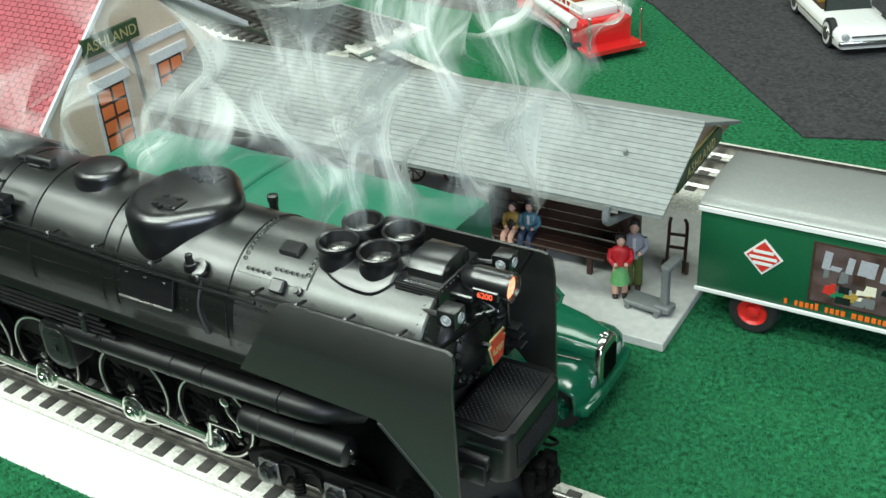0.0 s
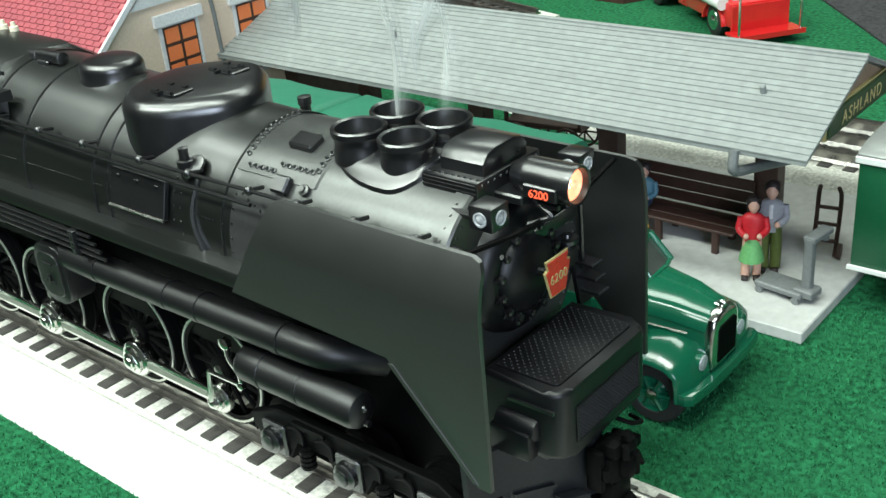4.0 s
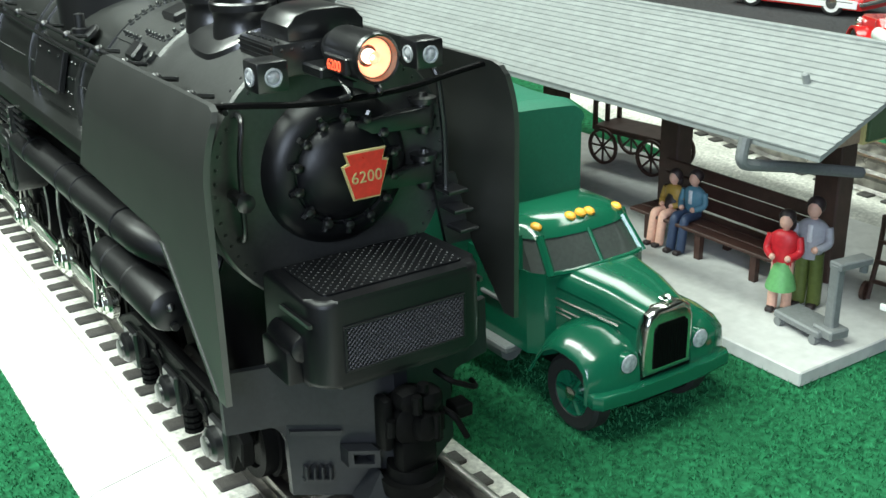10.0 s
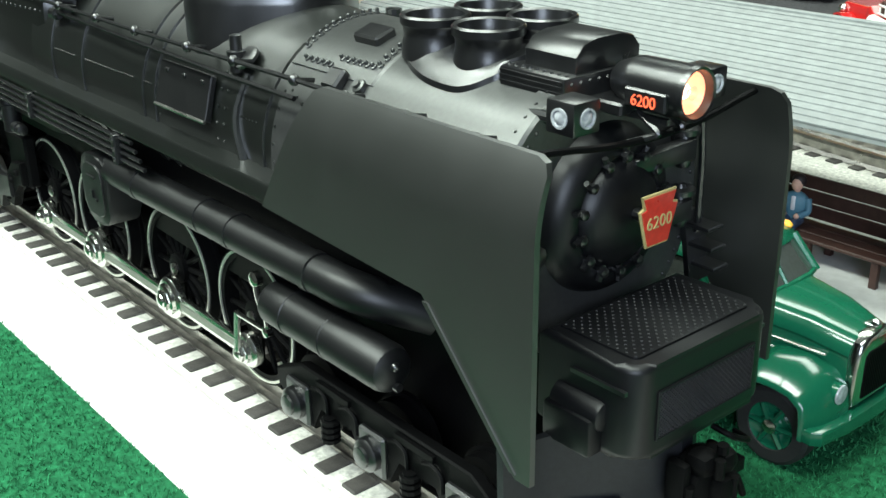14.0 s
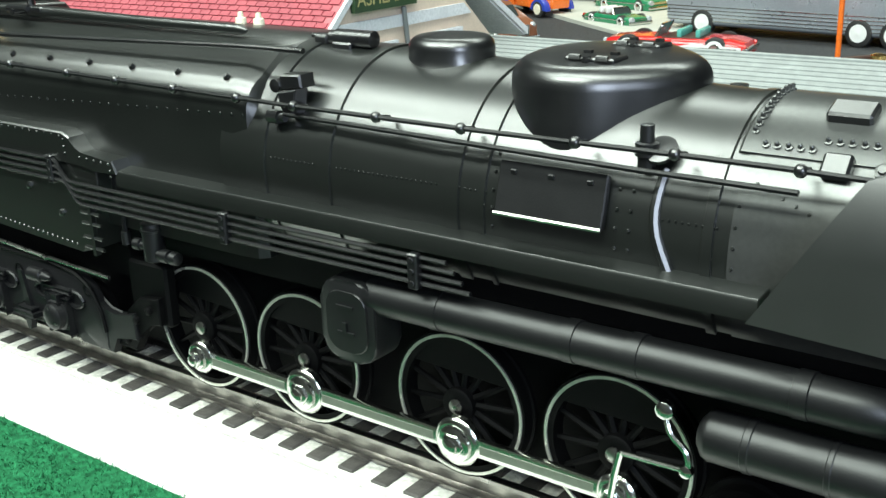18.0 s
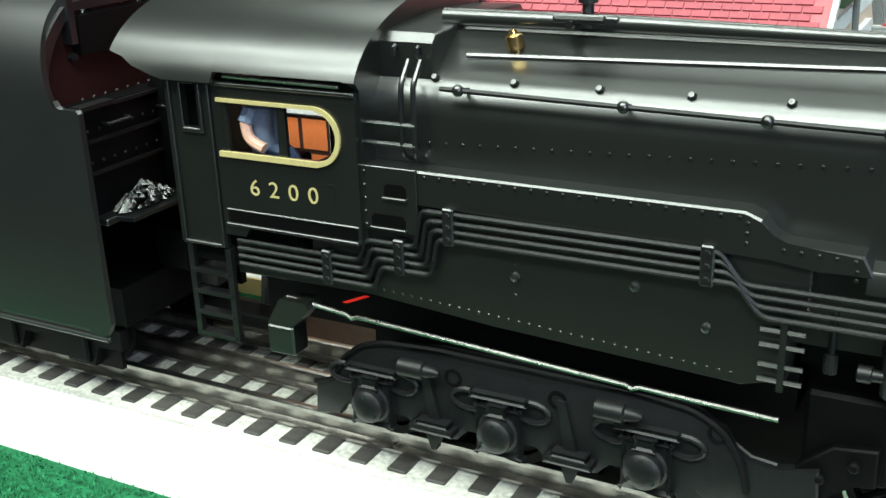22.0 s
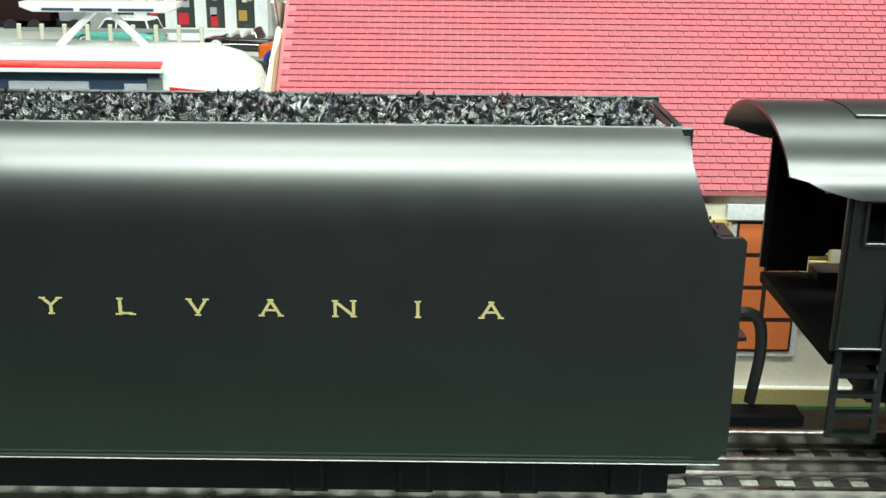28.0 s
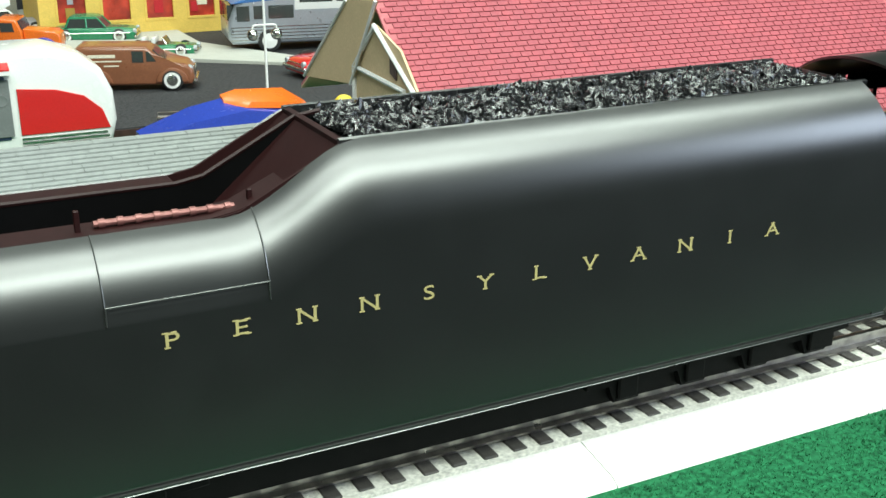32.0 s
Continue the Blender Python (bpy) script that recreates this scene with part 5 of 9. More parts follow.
    for x in (-354, -308):
        b = bm_new()
        turned(b, (x, s * 30.4, 35.0), (1, 0, 0), [(0, 1.0), (0.5, 2.1), (6.4, 2.1), (6.8, 1.5), (9, 1.2), (10.2, 0.5)], 14)
        part("brake_cylinder", b, "softblack", tf)
for s in (-1, 1):
    b = bm_new()
    prism(b, [(-287, 40), (-281, 34), (-277, 31.4), (-272, 30.8), (-264, 33.0), (-263.6, 25), (-273, 24), (-275, 18.5), (-290, 18.5), (-296, 26)], "y", s * 28.2, s * 25.4, 0.4, 1)
    part("truck_tail", b, "softblack", loco)
b = bm_new()
tube(b, [(-384, -29, 48.8), (-368, -29, 47.2), (-366.5, -29, 46.4), (-365, -29, 47.0), (-302, -29, 43.6), (-300.6, -29, 43.0), (-299, -29, 43.6), (-272, -28.6, 42.4)], 0.6, 8)
part("ash_pan_rail", b, "steel", loco, "worn bright rod below the firebox")
b = bm_new()
box(b, -395, -270, -22, 22, 41, 50)
part("ash_pan", b, "blackmatt", loco)
b = bm_new()
prism(b, [(-372, 47.6), (-370.6, 47.6), (-364.6, 50.2), (-366, 50.2)], "y", -24.4, -24.0)
part("firebox_lamp", b, "redglow", loco, "small red glow under the firebox")
b = bm_new()
box(b, -388.6, -381.2, -32, -26, 35, 42.4, 0.5, 1)
prism(b, [(-388.4, 42.4), (-381.4, 42.4), (-376.4, 47.6), (-377.2, 49), (-384.6, 49)], "y", -31.8, -26.2)
part("sand_box", b, "greenblack", loco)
b = bm_new()
prism(b, [(-254, 39), (-262, 38), (-268, 33), (-272, 25), (-274, 21), (-266, 21), (-263, 27), (-258, 31), (-254, 31)], "y", -27, -24, 0.4, 1)
for x, z in ((-258, 35), (-264, 31), (-269, 24)):
    turned(b, (x, -27, z), (0, -1, 0), [(0, 1.3), (0.8, 1.2), (1.2, 0.6)], 10)
box(b, -268, -252, -25, -21, 30, 48, 0.8, 1)
part("equaliser_bracket", b, "blackmatt", loco)

# front hood over the pilot, with mesh top and grille
def rounded(x0, x1, y, r, n=6):
    """Plan outline with rounded front corners."""
    pts = [(x0, -y), (x1 - r, -y)]
    pts += [(x1 - r + r * math.sin(radians(90 * i / n)), -y + r - r * math.cos(radians(90 * i / n))) for i in range(1, n + 1)]
    pts += [(px, -py) for px, py in pts[::-1]]
    return pts


b = bm_new()
prism(b, rounded(-22, 0.0, 18.6, 4.6), "z", 45.5, 63.4, 1.5, 4)
hood = part("pilot_hood", b, "frontblack", loco, "rounded black hood above the pilot")
b = bm_new()
prism(b, rounded(-20, -3, 15.5, 1.5), "z", 63.4, 63.8)
mesh_top = part("tread_plate", b, "frontblack", hood)
b = bm_new()
for i in range(17):
    for j in range(31):
        x, y = -19.4 + i * 0.98, -14.8 + j * 0.98
        if (i + j) % 2 == 0:
            loft(b, [[(x - 0.42, y, 63.7), (x, y - 0.42, 63.7), (x + 0.42, y, 63.7), (x, y + 0.42, 63.7)], [(x - 0.2, y, 63.92), (x, y - 0.2, 63.92), (x + 0.2, y, 63.92), (x, y + 0.2, 63.92)]])
tagged(part("tread_pattern", b, "pipeblack", mesh_top, smooth=0), kind="stuff")
b = bm_new()
box(b, -0.2, 0.45, -13.3, 13.3, 48.8, 49.2, 0.1, 1)
box(b, -0.2, 0.45, -13.3, 13.3, 57.8, 58.2, 0.1, 1)
box(b, -0.2, 0.45, -13.3, -12.8, 49.2, 57.8, 0.1, 1)
box(b, -0.2, 0.45, 12.8, 13.3, 49.2, 57.8, 0.1, 1)
gr = part("grille_frame", b, "frontblack", hood)
b = bm_new()
box(b, -0.1, 0.05, -12.8, 12.8, 49.2, 57.8)
part("grille_back", b, "blackmatt", gr)
b = bm_new()
for k in range(-9, 28):
    y = -12.8 + k
    for d in (1, -1):
        a, c = (y, 49.2), (y + 8.6, 57.8)
        if d < 0:
            a, c = (y, 57.8), (y + 8.6, 49.2)
        t0, t1 = max(0, (-12.8 - a[0]) / 8.6), min(1, (12.8 - a[0]) / 8.6)
        if t1 > t0:
            p = [0.16, a[0] + 8.6 * t0, a[1] + (c[1] - a[1]) * t0]
            q = [0.16, a[0] + 8.6 * t1, a[1] + (c[1] - a[1]) * t1]
            cyl(b, p, q, 0.16, seg=4, cap=False)
tagged(part("grille_mesh", b, "frontblack", gr, smooth=0), kind="stuff")
for s in (-1, 1):
    b = bm_new()
    turned(b, (-17, s * 18.0, 52.4), (1, 0, 0), [(0, 3.0), (9.5, 3.0), (10.4, 2.7), (10.8, 2.0), (10.9, 0.4)], 20)
    box(b, -18, -7, s * 19.6 - 2.2, s * 19.6 + 2.2, 45.2, 52.5, 0.8, 2)
    part("hood_step", b, "frontblack", hood)
    b = bm_new()
    box(b, -14, -2, s * 18.8 - 0.4, s * 18.8 + 0.4, 58.4, 59.2)
    part("hood_grab", b, "black", hood)

# pilot: upright plates swept back from a blunt ridge behind the coupler
def sweep(y):
    """How far forward the pilot stands at a distance y from the middle."""
    a = abs(y)
    return -2.6 if a < 1.5 else (-2.0 - 0.667 * a if a < 19.5 else -15.0 - 0.25 * (a - 19.5))


def pilot_plate(ys, z0, z1, lean=1.0):
    b = bm_new()
    loft(b, [[(sweep(y) + lean, y, z0), (sweep(y), y, z1), (sweep(y) - 1.6, y, z1), (sweep(y) - 1.6 + lean, y, z0)] for y in ys])
    return b


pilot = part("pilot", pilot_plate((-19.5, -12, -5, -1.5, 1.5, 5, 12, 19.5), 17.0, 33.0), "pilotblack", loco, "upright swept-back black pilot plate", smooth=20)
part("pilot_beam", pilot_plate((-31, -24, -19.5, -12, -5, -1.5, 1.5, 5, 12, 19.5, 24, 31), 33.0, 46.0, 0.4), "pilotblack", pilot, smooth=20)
for s in (-1, 1):
    b = bm_new()
    loft(b, [[(-15.0, s * 19.4, 33.2), (-15.0, s * 19.4, 28.5), (-15.2, s * 20.2, 30.8), (-15.6, s * 21.6, 32.4), (-16.0, s * 23.5, 33.2)], [(-16.6, s * 19.4, 33.2), (-16.6, s * 19.4, 28.5), (-16.8, s * 20.2, 30.8), (-17.2, s * 21.6, 32.4), (-17.6, s * 23.5, 33.2)]])
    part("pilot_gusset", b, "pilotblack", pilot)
b = pilot_plate((-19.2, -15, -10.8), 30.8, 31.8, 0.0)
for v in b.verts:
    v.co.x += 1.2
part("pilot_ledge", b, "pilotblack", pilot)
b = pilot_plate((-17.8, -15.4, -13.0), 20.4, 21.2, 0.0)
for v in b.verts:
    v.co.x += 2.2
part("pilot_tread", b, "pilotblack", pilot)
for k in range(4):
    y = -17.2 + 1.3 * k
    b = bm_new()
    box(b, sweep(y) + 0.4, sweep(y) + 2.2, y - 0.35, y + 0.35, 21.0, 24.0, 0.15, 1)
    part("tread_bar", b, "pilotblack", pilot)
b = bm_new()
for y0, y1, z0, z1 in ((-11.2, -6.0, 28.0, 28.8), (-11.2, -6.0, 25.0, 25.8), (-11.2, -10.3, 25.6, 28.2), (-6.9, -6.0, 25.6, 28.2)):
    loft(b, [[(sweep(y) + d, y, z) for d, z in ((1.0, z0), (4.4, z0), (4.4, z1), (1.0, z1))] for y in (y0, y1)])
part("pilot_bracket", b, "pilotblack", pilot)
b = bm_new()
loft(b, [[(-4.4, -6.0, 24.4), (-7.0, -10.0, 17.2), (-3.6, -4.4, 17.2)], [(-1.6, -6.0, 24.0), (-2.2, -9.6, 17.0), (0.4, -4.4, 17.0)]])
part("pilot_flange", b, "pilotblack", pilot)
b = bm_new()
turned(b, (5.0, 2.6, 33), (1, 0, 0), [(0, 6.4), (1.6, 6.2), (2, 5.2), (4.6, 5.0), (5.4, 3.6), (5.6, 0.5)], 24)
part("coupler_pocket", b, "blackmatt", pilot)
for q in ((6, 11.5, -2.0, 3.6, 36, 41.0, 2.2), (6, 12.5, 2.2, 7.6, 35.4, 40.2, 2.2), (8, 13.2, 1, 6, 29.6, 36, 2.0), (4.5, 9, -4.4, -2.0, 28, 39.4, 1.0), (4, 9, 7, 9.4, 26, 38, 1.0)):
    b = bm_new()
    box(b, *q)
    part("coupler_knuckle", b, "blackmatt", pilot)
for (x, y, z, r, h) in ((12.2, 1.0, 38.6, 1.0, 3.6), (12.6, 5.0, 33.0, 0.9, 5.0), (9.4, -3.2, 33.6, 0.9, 3.4), (9.2, 8.2, 31.5, 0.9, 3.4), (11.0, 3.2, 41.2, 1.1, 1.6)):
    b = bm_new()
    cyl(b, (x, y, z - h / 2), (x, y, z + h / 2), r, seg=10)
    part("coupler_pin", b, "blackmatt", pilot)
b = bm_new()
box(b, 6, 10.5, -1.5, 6.8, 22.4, 29.8, 1.2)
part("coupler_shank", b, "blackmatt", pilot)
b = bm_new()
turned(b, (7.0, 2.6, 17.4), (0, 0, 1), [(0, 6.2), (3.2, 6.6), (3.4, 5.2), (6.0, 5.0)], 20)
part("coupler_cover", b, "blackmatt", pilot)
b = bm_new()
tube(b, bend([(3, 11, 39), (7.0, 12, 38), (6.4, 19, 34), (1.4, 21, 33)], 2), 0.6)
tube(b, bend([(4, 10, 32), (8.4, 12, 31), (8.4, 15, 25)], 2), 0.7)
box(b, 2, 6.4, 14, 18, 28, 31, 0.3, 1)
part("air_hose", b, "blackmatt", pilot)

for ob in pilot.children:
    if ob.name.startswith(("coupler", "air_hose")):
        ob.location = (-7.0 * MM, -2.4 * MM, 2.0 * MM)

# cab
CW = 33.2


def cab_arch(a0, a1, n, grow=0.0):
    return [((35.6 + grow) * math.cos(radians(a0 + (a1 - a0) * i / (n - 1))), 97.5 + (18.7 + grow) * math.sin(radians(a0 + (a1 - a0) * i / (n - 1)))) for i in range(n)]


b = bm_new()
rings = []
for x, cut in ((-425.2, 22.5), (-424.4, 21.5), (-421, 19.0), (-417.6, 13.5), (-412, 8.5), (-408.4, 6.0), (-406, 6.0), (-395, 6.0), (-394.4, 13.5), (-380, 13.5), (-361.4, 13.5), (-360.8, 13.0), (-358.4, 13.0)):
    rings.append([(x, y, z) for y, z in cab_arch(cut, 180 - cut, 33) + cab_arch(180 - cut, cut, 33, -1.0)])
loft(b, rings)
cabroof = part("cab_roof", b, "greenblack", loco, "curved dark cab roof", smooth=50)
b = bm_new()
prism(b, cab_arch(71, 109, 9, 0.5) + cab_arch(109, 71, 9, -0.4), "x", -387, -361.5)
part("roof_hatch", b, "greenblack", cabroof)
b = bm_new()
prism(b, cab_arch(70, 110, 9, 0.35) + cab_arch(110, 70, 9, -0.4), "x", -403.6, -388)
part("roof_hatch", b, "greenblack", cabroof)
for x0, x1, a in ((-387, -361.5, 109), (-403.6, -388, 110)):
    y, z = cab_arch(a, 90, 2, 0.4)[0]
    b = bm_new()
    tube(b, [(x0, y, z), (x1, y, z)], 0.42, 6)
    part("hatch_runner", b, "graphite", cabroof, "thin pale edge of the roof hatch")
for s in (-1, 1):
    # side wall as panels round the window and the door
    b = bm_new()
    y0, y1 = s * CW, s * (CW - 1.4)
    hole = [(-394.2, 90), (-394.2, 95.0), (-369.6, 95.0)] + [(-369.6 + 5.4 * math.sin(radians(a)), 89.4 + 5.6 * math.cos(radians(a))) for a in range(15, 166, 15)] + [(-369.6, 83.8), (-394.2, 83.8), (-394.2, 89.99)]
    prism(b, [(-396.6, 89.99), (-396.6, 64), (-391, 64), (-389.6, 66.2), (-359.6, 66.4), (-359.6, 99.4), (-396.6, 99.4), (-396.6, 90)] + hole, "y", y0, y1)
    wall = part("cab_side", b, "greenblack", loco, "dark cab side with gold-framed window")
    b = bm_new()
    u0, u1 = s * (CW - 0.4), s * (CW - 1.6)
    prism(b, [(-410.4, 93.99), (-410.4, 60.4), (-396.8, 60.4), (-396.8, 101.6), (-410.4, 101.0), (-410.4, 94), (-405.2, 94), (-405.2, 98.4), (-400.8, 98.4), (-400.8, 88.5), (-405.2, 88.5), (-405.2, 93.99)], "y", u0, u1)
    part("cab_door", b, "greenblack", wall)
    # gold window surround: a flat band
    out = [(-395.2, 95.9), (-369.6, 95.9)] + [(-369.6 + 6.3 * math.sin(radians(a)), 89.4 + 6.5 * math.cos(radians(a))) for a in range(12, 169, 12)] + [(-369.6, 82.7), (-395.6, 82.7)]
    inn = [(-395.2, 95.1), (-369.6, 95.1)] + [(-369.6 + 5.2 * math.sin(radians(a)), 89.4 + 5.4 * math.cos(radians(a))) for a in range(12, 169, 12)] + [(-369.6, 83.9), (-395.6, 83.9)]
    b = bm_new()
    loft(b, [[(p[0], s * (CW - 0.3), p[1]), (p[0], s * (CW + 0.55), p[1]), (q[0], s * (CW + 0.55), q[1]), (q[0], s * (CW - 0.3), q[1])] for p, q in zip(out, inn)])
    part("window_frame", b, "gold", wall, "flat gold band round the window")
    b = bm_new()
    box(b, -379.6, -377.4, s * (CW - 0.2), s * (CW - 1.2), 83.8, 95.1)
    part("window_mullion", b, "greenblack", wall)
    b = bm_new()
    box(b, -394.4, -393.0, s * (CW - 0.1), s * (CW - 1.2), 83.8, 95.1)
    part("window_mullion", b, "greenblack", wall)
    # Solid black strip carries the shade of the slot under the roof.
    b = bm_new()
    box(b, -395.0, -360.6, s * (CW - 0.8), s * (CW - 2.4), 99.0, 102.4)
    part("vent_slot", b, "blackmatt", wall, "black strip for the shade under the roof edge")
    b = bm_new()
    cyl(b, (-392.6, s * (CW + 0.1), 100.9), (-362.8, s * (CW + 0.1), 100.5), 0.55, seg=8)
    part("vent_bar", b, "steel", wall, "bright bar in the slot")
    for x0, x1, z0, z1, dy in ((-396.4, -359.4, 98.6, 99.4, 0.7), (-395.6, -360.2, 66.4, 67.2, 0.8), (-395.6, -360.2, 69.9, 70.5, 0.25)):
        b = bm_new()
        box(b, x0, x1, s * (CW + dy), s * (CW - 0.2), z0, z1, 0.2, 1)
        part("rain_strip", b, "greenblack", wall)
    # Flat black strip stands in for the shade of a groove.
    b = bm_new()
    box(b, -395.2, -360.6, s * (CW + 0.12), s * (CW - 0.1), 67.3, 69.8)
    part("wall_groove", b, "blackmatt", wall)
    b = bm_new()
    for x0, x1, z0, z1 in ((-366.2, -365.8, 73.4, 79.2), (-367.6, -366.2, 78.8, 79.2)):
        box(b, x0, x1, s * (CW + 0.1), s * (CW - 0.1), z0, z1)
    part("wall_seam", b, "greenblack", wall)
    b = bm_new()
    for (x0, x1, z0, z1) in ((-406.2, -405.2, 88.0, 99), (-400.8, -399.8, 88.0, 99), (-406.2, -399.8, 87.5, 88.5), (-406.2, -399.8, 98.4, 99.4), (-409.4, -408.4, 60.8, 99.6), (-398.2, -397.2, 60.8, 99.6), (-409.4, -397.2, 60.4, 61.2)):
        box(b, x0, x1, s * (CW + 0.4), s * (CW - 0.5), z0, z1, 0.2, 1)
    part("door_frame", b, "greenblack", wall)
for i, ch in enumerate("6200"):
    lettering("cab_number", ch, "gold", loco, 5.2, pose((-387.0 + 5.2 * i) * MM, -(CW + 0.05) * MM, 74.4 * MM, 90, 0, 0) @ Matrix.Diagonal((1.12, 1, 1, 1)), 0.06, 1.0, "gold number on the cab side")
b = bm_new()
prism(b, [(-CW + 1.4, 58), (-CW + 1.4, 99.6)] + cab_arch(166, 14, 15, -1.2) + [(CW - 1.4, 99.6), (CW - 1.4, 58)], "x", -361, -359)
part("cab_front", b, "greenblack", loco)
# Black panels stand in for the dark cab inside behind the door windows.
for s in (-1, 1):
    b = bm_new()
    box(b, -409, -396.8, s * (CW - 4), s * (CW - 3), 60, 100)
    part("door_recess", b, "blackmatt", loco)
b = bm_new()
box(b, -410, -359, -CW + 1.6, CW - 1.6, 56, 59)
part("cab_floor", b, "blackmatt", loco)
b = bm_new()
box(b, -368, -362, -22, 22, 59, 96, 2)
for y in (-14, -6, 4, 12):
    turned(b, (-368, y, 84), (-1, 0, 0), [(0, 2.4), (1.2, 2.4), (1.4, 1)], 12)
part("backhead", b, "blackmatt", loco)
b = bm_new()
box(b, -397, -380, -29, -20, 59, 82, 1)
part("crew_seat", b, "blackmatt", loco)
# sloped boiler casing ahead of the cab roof
b = bm_new()
prism(b, [(-23, 100), (-23, 108.4), (-21.4, 110.2), (0, 111.4), (21.4, 110.2), (23, 108.4), (23, 100)], "x", -360, -346.4, 0.8, 2)
part("cab_turret_casing", b, "greenblack", loco)
for x in (-355, -349.5):
    b = bm_new()
    tube(b, [(x, -23.2, 107.6), (x, -24, 107.4), (x, -24, 105.6)], 0.45, 6)
    part("casing_catch", b, "black", loco)
b = bm_new()
for x in (-350.4, -347.6):
    tube(b, bend([(x, -27, 85), (x, -30, 86.6), (x, -29.6, 101), (x, -26, 105.4)], 1.5), 0.6)
for z in (88.6, 92.8):
    cyl(b, (-359.6, -30, z), (-347.2, -30, z), 0.55, seg=6)
part("cab_grab_iron", b, "black", loco)
b = bm_new()
box(b, -359.8, -346.4, -32.3, -31.4, 70.0, 84.2, 0.15, 1)
inj = part("injector_panel", b, "greenblack", loco)
# Raised black plates stand in for the shade inside the panel's openings.
for x0, x1, z in ((-354.0, -348.8, 78.0), (-357.4, -349.2, 71.2)):
    b = bm_new()
    prism(b, [(x0, z), (x1, z), (x1, z + 1.9), (x1 - 0.7, z + 2.7), (x0 + 0.7, z + 2.7), (x0, z + 1.9)], "y", -32.25, -32.42)
    part("panel_slot", b, "blackmatt", inj)
    b = bm_new()
    box(b, x0 - 0.3, x1 + 0.3, -33.0, -32.2, z - 0.7, z - 0.1, 0.15, 1)
    part("slot_lip", b, "greenblack", inj)
for i in range(5):
    piece("rivet", rivet, inj, -358.8, -32.3, 71.2 + 2.9 * i, 90)
# ladder under the cab
b = bm_new()
for x in (-408.2, -397.0):
    box(b, x - 0.8, x + 0.8, -33.0, -31.6, 36.4, 60)
for z in (36.6, 42.2, 47.6, 53.0):
    box(b, -408.2, -397.0, -33.4, -30.4, z, z + 0.9)
part("cab_ladder", b, "black", loco)
# crew dummy seated at the window
b = bm_new()
turned(b, (-388.6, -25, 81), (0.05, 0, 1), [(0, 3.6), (3, 3.9), (8, 4.3), (12, 4.0), (14, 1.6)], 14)
tube(b, [(-389.6, -29.0, 93), (-390.2, -30.2, 90)], 1.9, 8)
k = len(b.faces)
ball(b, (-388, -25, 98), 3.0, 10)
tube(b, bend([(-390.2, -30.4, 90.4), (-389.6, -30.6, 86.4), (-385.4, -30.6, 84.6)], 2), 1.25, 8)
n2 = len(b.faces)
tube(b, bend([(-388, -26, 82.4), (-381, -27.5, 83.6), (-379, -27.5, 76)], 3), 2.2, 8)
b.faces.ensure_lookup_table()
for f in b.faces[k:n2]:
    f.material_index = 1
for f in b.faces[n2:]:
    f.material_index = 2
crew = solo("crew_figure", b, "shirt", "small painted driver doll seated in the cab", "figurine")
crew.data.materials.append(M["skin"])
crew.data.materials.append(M["navy"])

# ---- tender ----
tender = thing("tender", "long dark green coal tender coupled behind the locomotive", "tender", 0, 0, 0)
TY = 36.4


def tender_side(x, top, inner, low=31.0, n=12):
    """Outer skin of the near side, from the sill up over the shoulder to the inner edge."""
    wide, h = TY - inner, 22.0 if top > 105 else 21.0 + (top - 97) * 0.12
    swing = 2 * math.atan2(wide, h)
    r, zc = h / math.sin(swing), top - h
    pts = [(-TY + 0.8, low), (-TY, low + 1.2), (-TY, low + 2.0), (-TY, 76.0), (-TY, min(89.9, max(77.0, zc - 1))), (-TY, min(90.2, max(77.2, zc - 0.5))), (-TY, max(zc, 77.5))]
    pts += [(-TY + r - r * math.cos(swing * i / n), zc + r * math.sin(swing * i / n)) for i in range(1, n + 1)]
    return [(x, y, z) for y, z in pts]


def smooth_step(t):
    t = min(1, max(0, t))
    return t * t * (3 - 2 * t)


for s in (-1, 1):
    b = bm_new()
    outer, rings = [], []
    xs = [-812, -810] + [-800 + 10 * i for i in range(12)] + [-680 + 4 * i for i in range(15)] + [-615 + 14 * i for i in range(11)] + [-455, -442.4]
    for x in xs:
        k = smooth_step((x + 672) / 38)
        top = 97.0 + 17.0 * k
        o = tender_side(x, top, 23.4)
        if x == -812:
            o = [(px, py + 1.2, 32 + (pz - 32) * 0.985) for px, py, pz in o]
        if x == -442.4:
            o = [(px - 7.2 * max(0.0, (pz - 91) / 23) ** 0.8, py, pz) for px, py, pz in o]
        inner = [(px, min(py + 1.6, -22.4), pz - 1.0) for px, py, pz in o[::-1]]
        rings.append([(px, -s * py, pz) for px, py, pz in o + inner])
    loft(b, rings)
    skirt = bm_new()
    prism(skirt, [(-442.4, 31.0), (-437.4, 31.0), (-435.6, 33.0), (-434.6, 35.0), (-434.6, 89.4), (-435.4, 90.2), (-440.6, 90.2), (-441.6, 90.7), (-442.4, 92.0)], "y", s * TY, s * (TY - 1.6))
    side = part("tender_side", b, "tendergreen", tender, "smooth curved dark green tender side", smooth=50)
    if s < 0:
        part("tender_skirt", skirt, "tendergreen", side, smooth=20)
    # Sill in lighter graphite: the highlight along the bottom edge put into its colour.
    b = bm_new()
    box(b, -812, -436.2, s * (TY - 0.6), s * (TY + 0.25), 30.2, 31.1, 0.2, 1)
    part("tender_sill", b, "graphite", side, "thin tender sill with its edge highlight in the colour")
# saddle panel lines on the shoulder
b = bm_new()
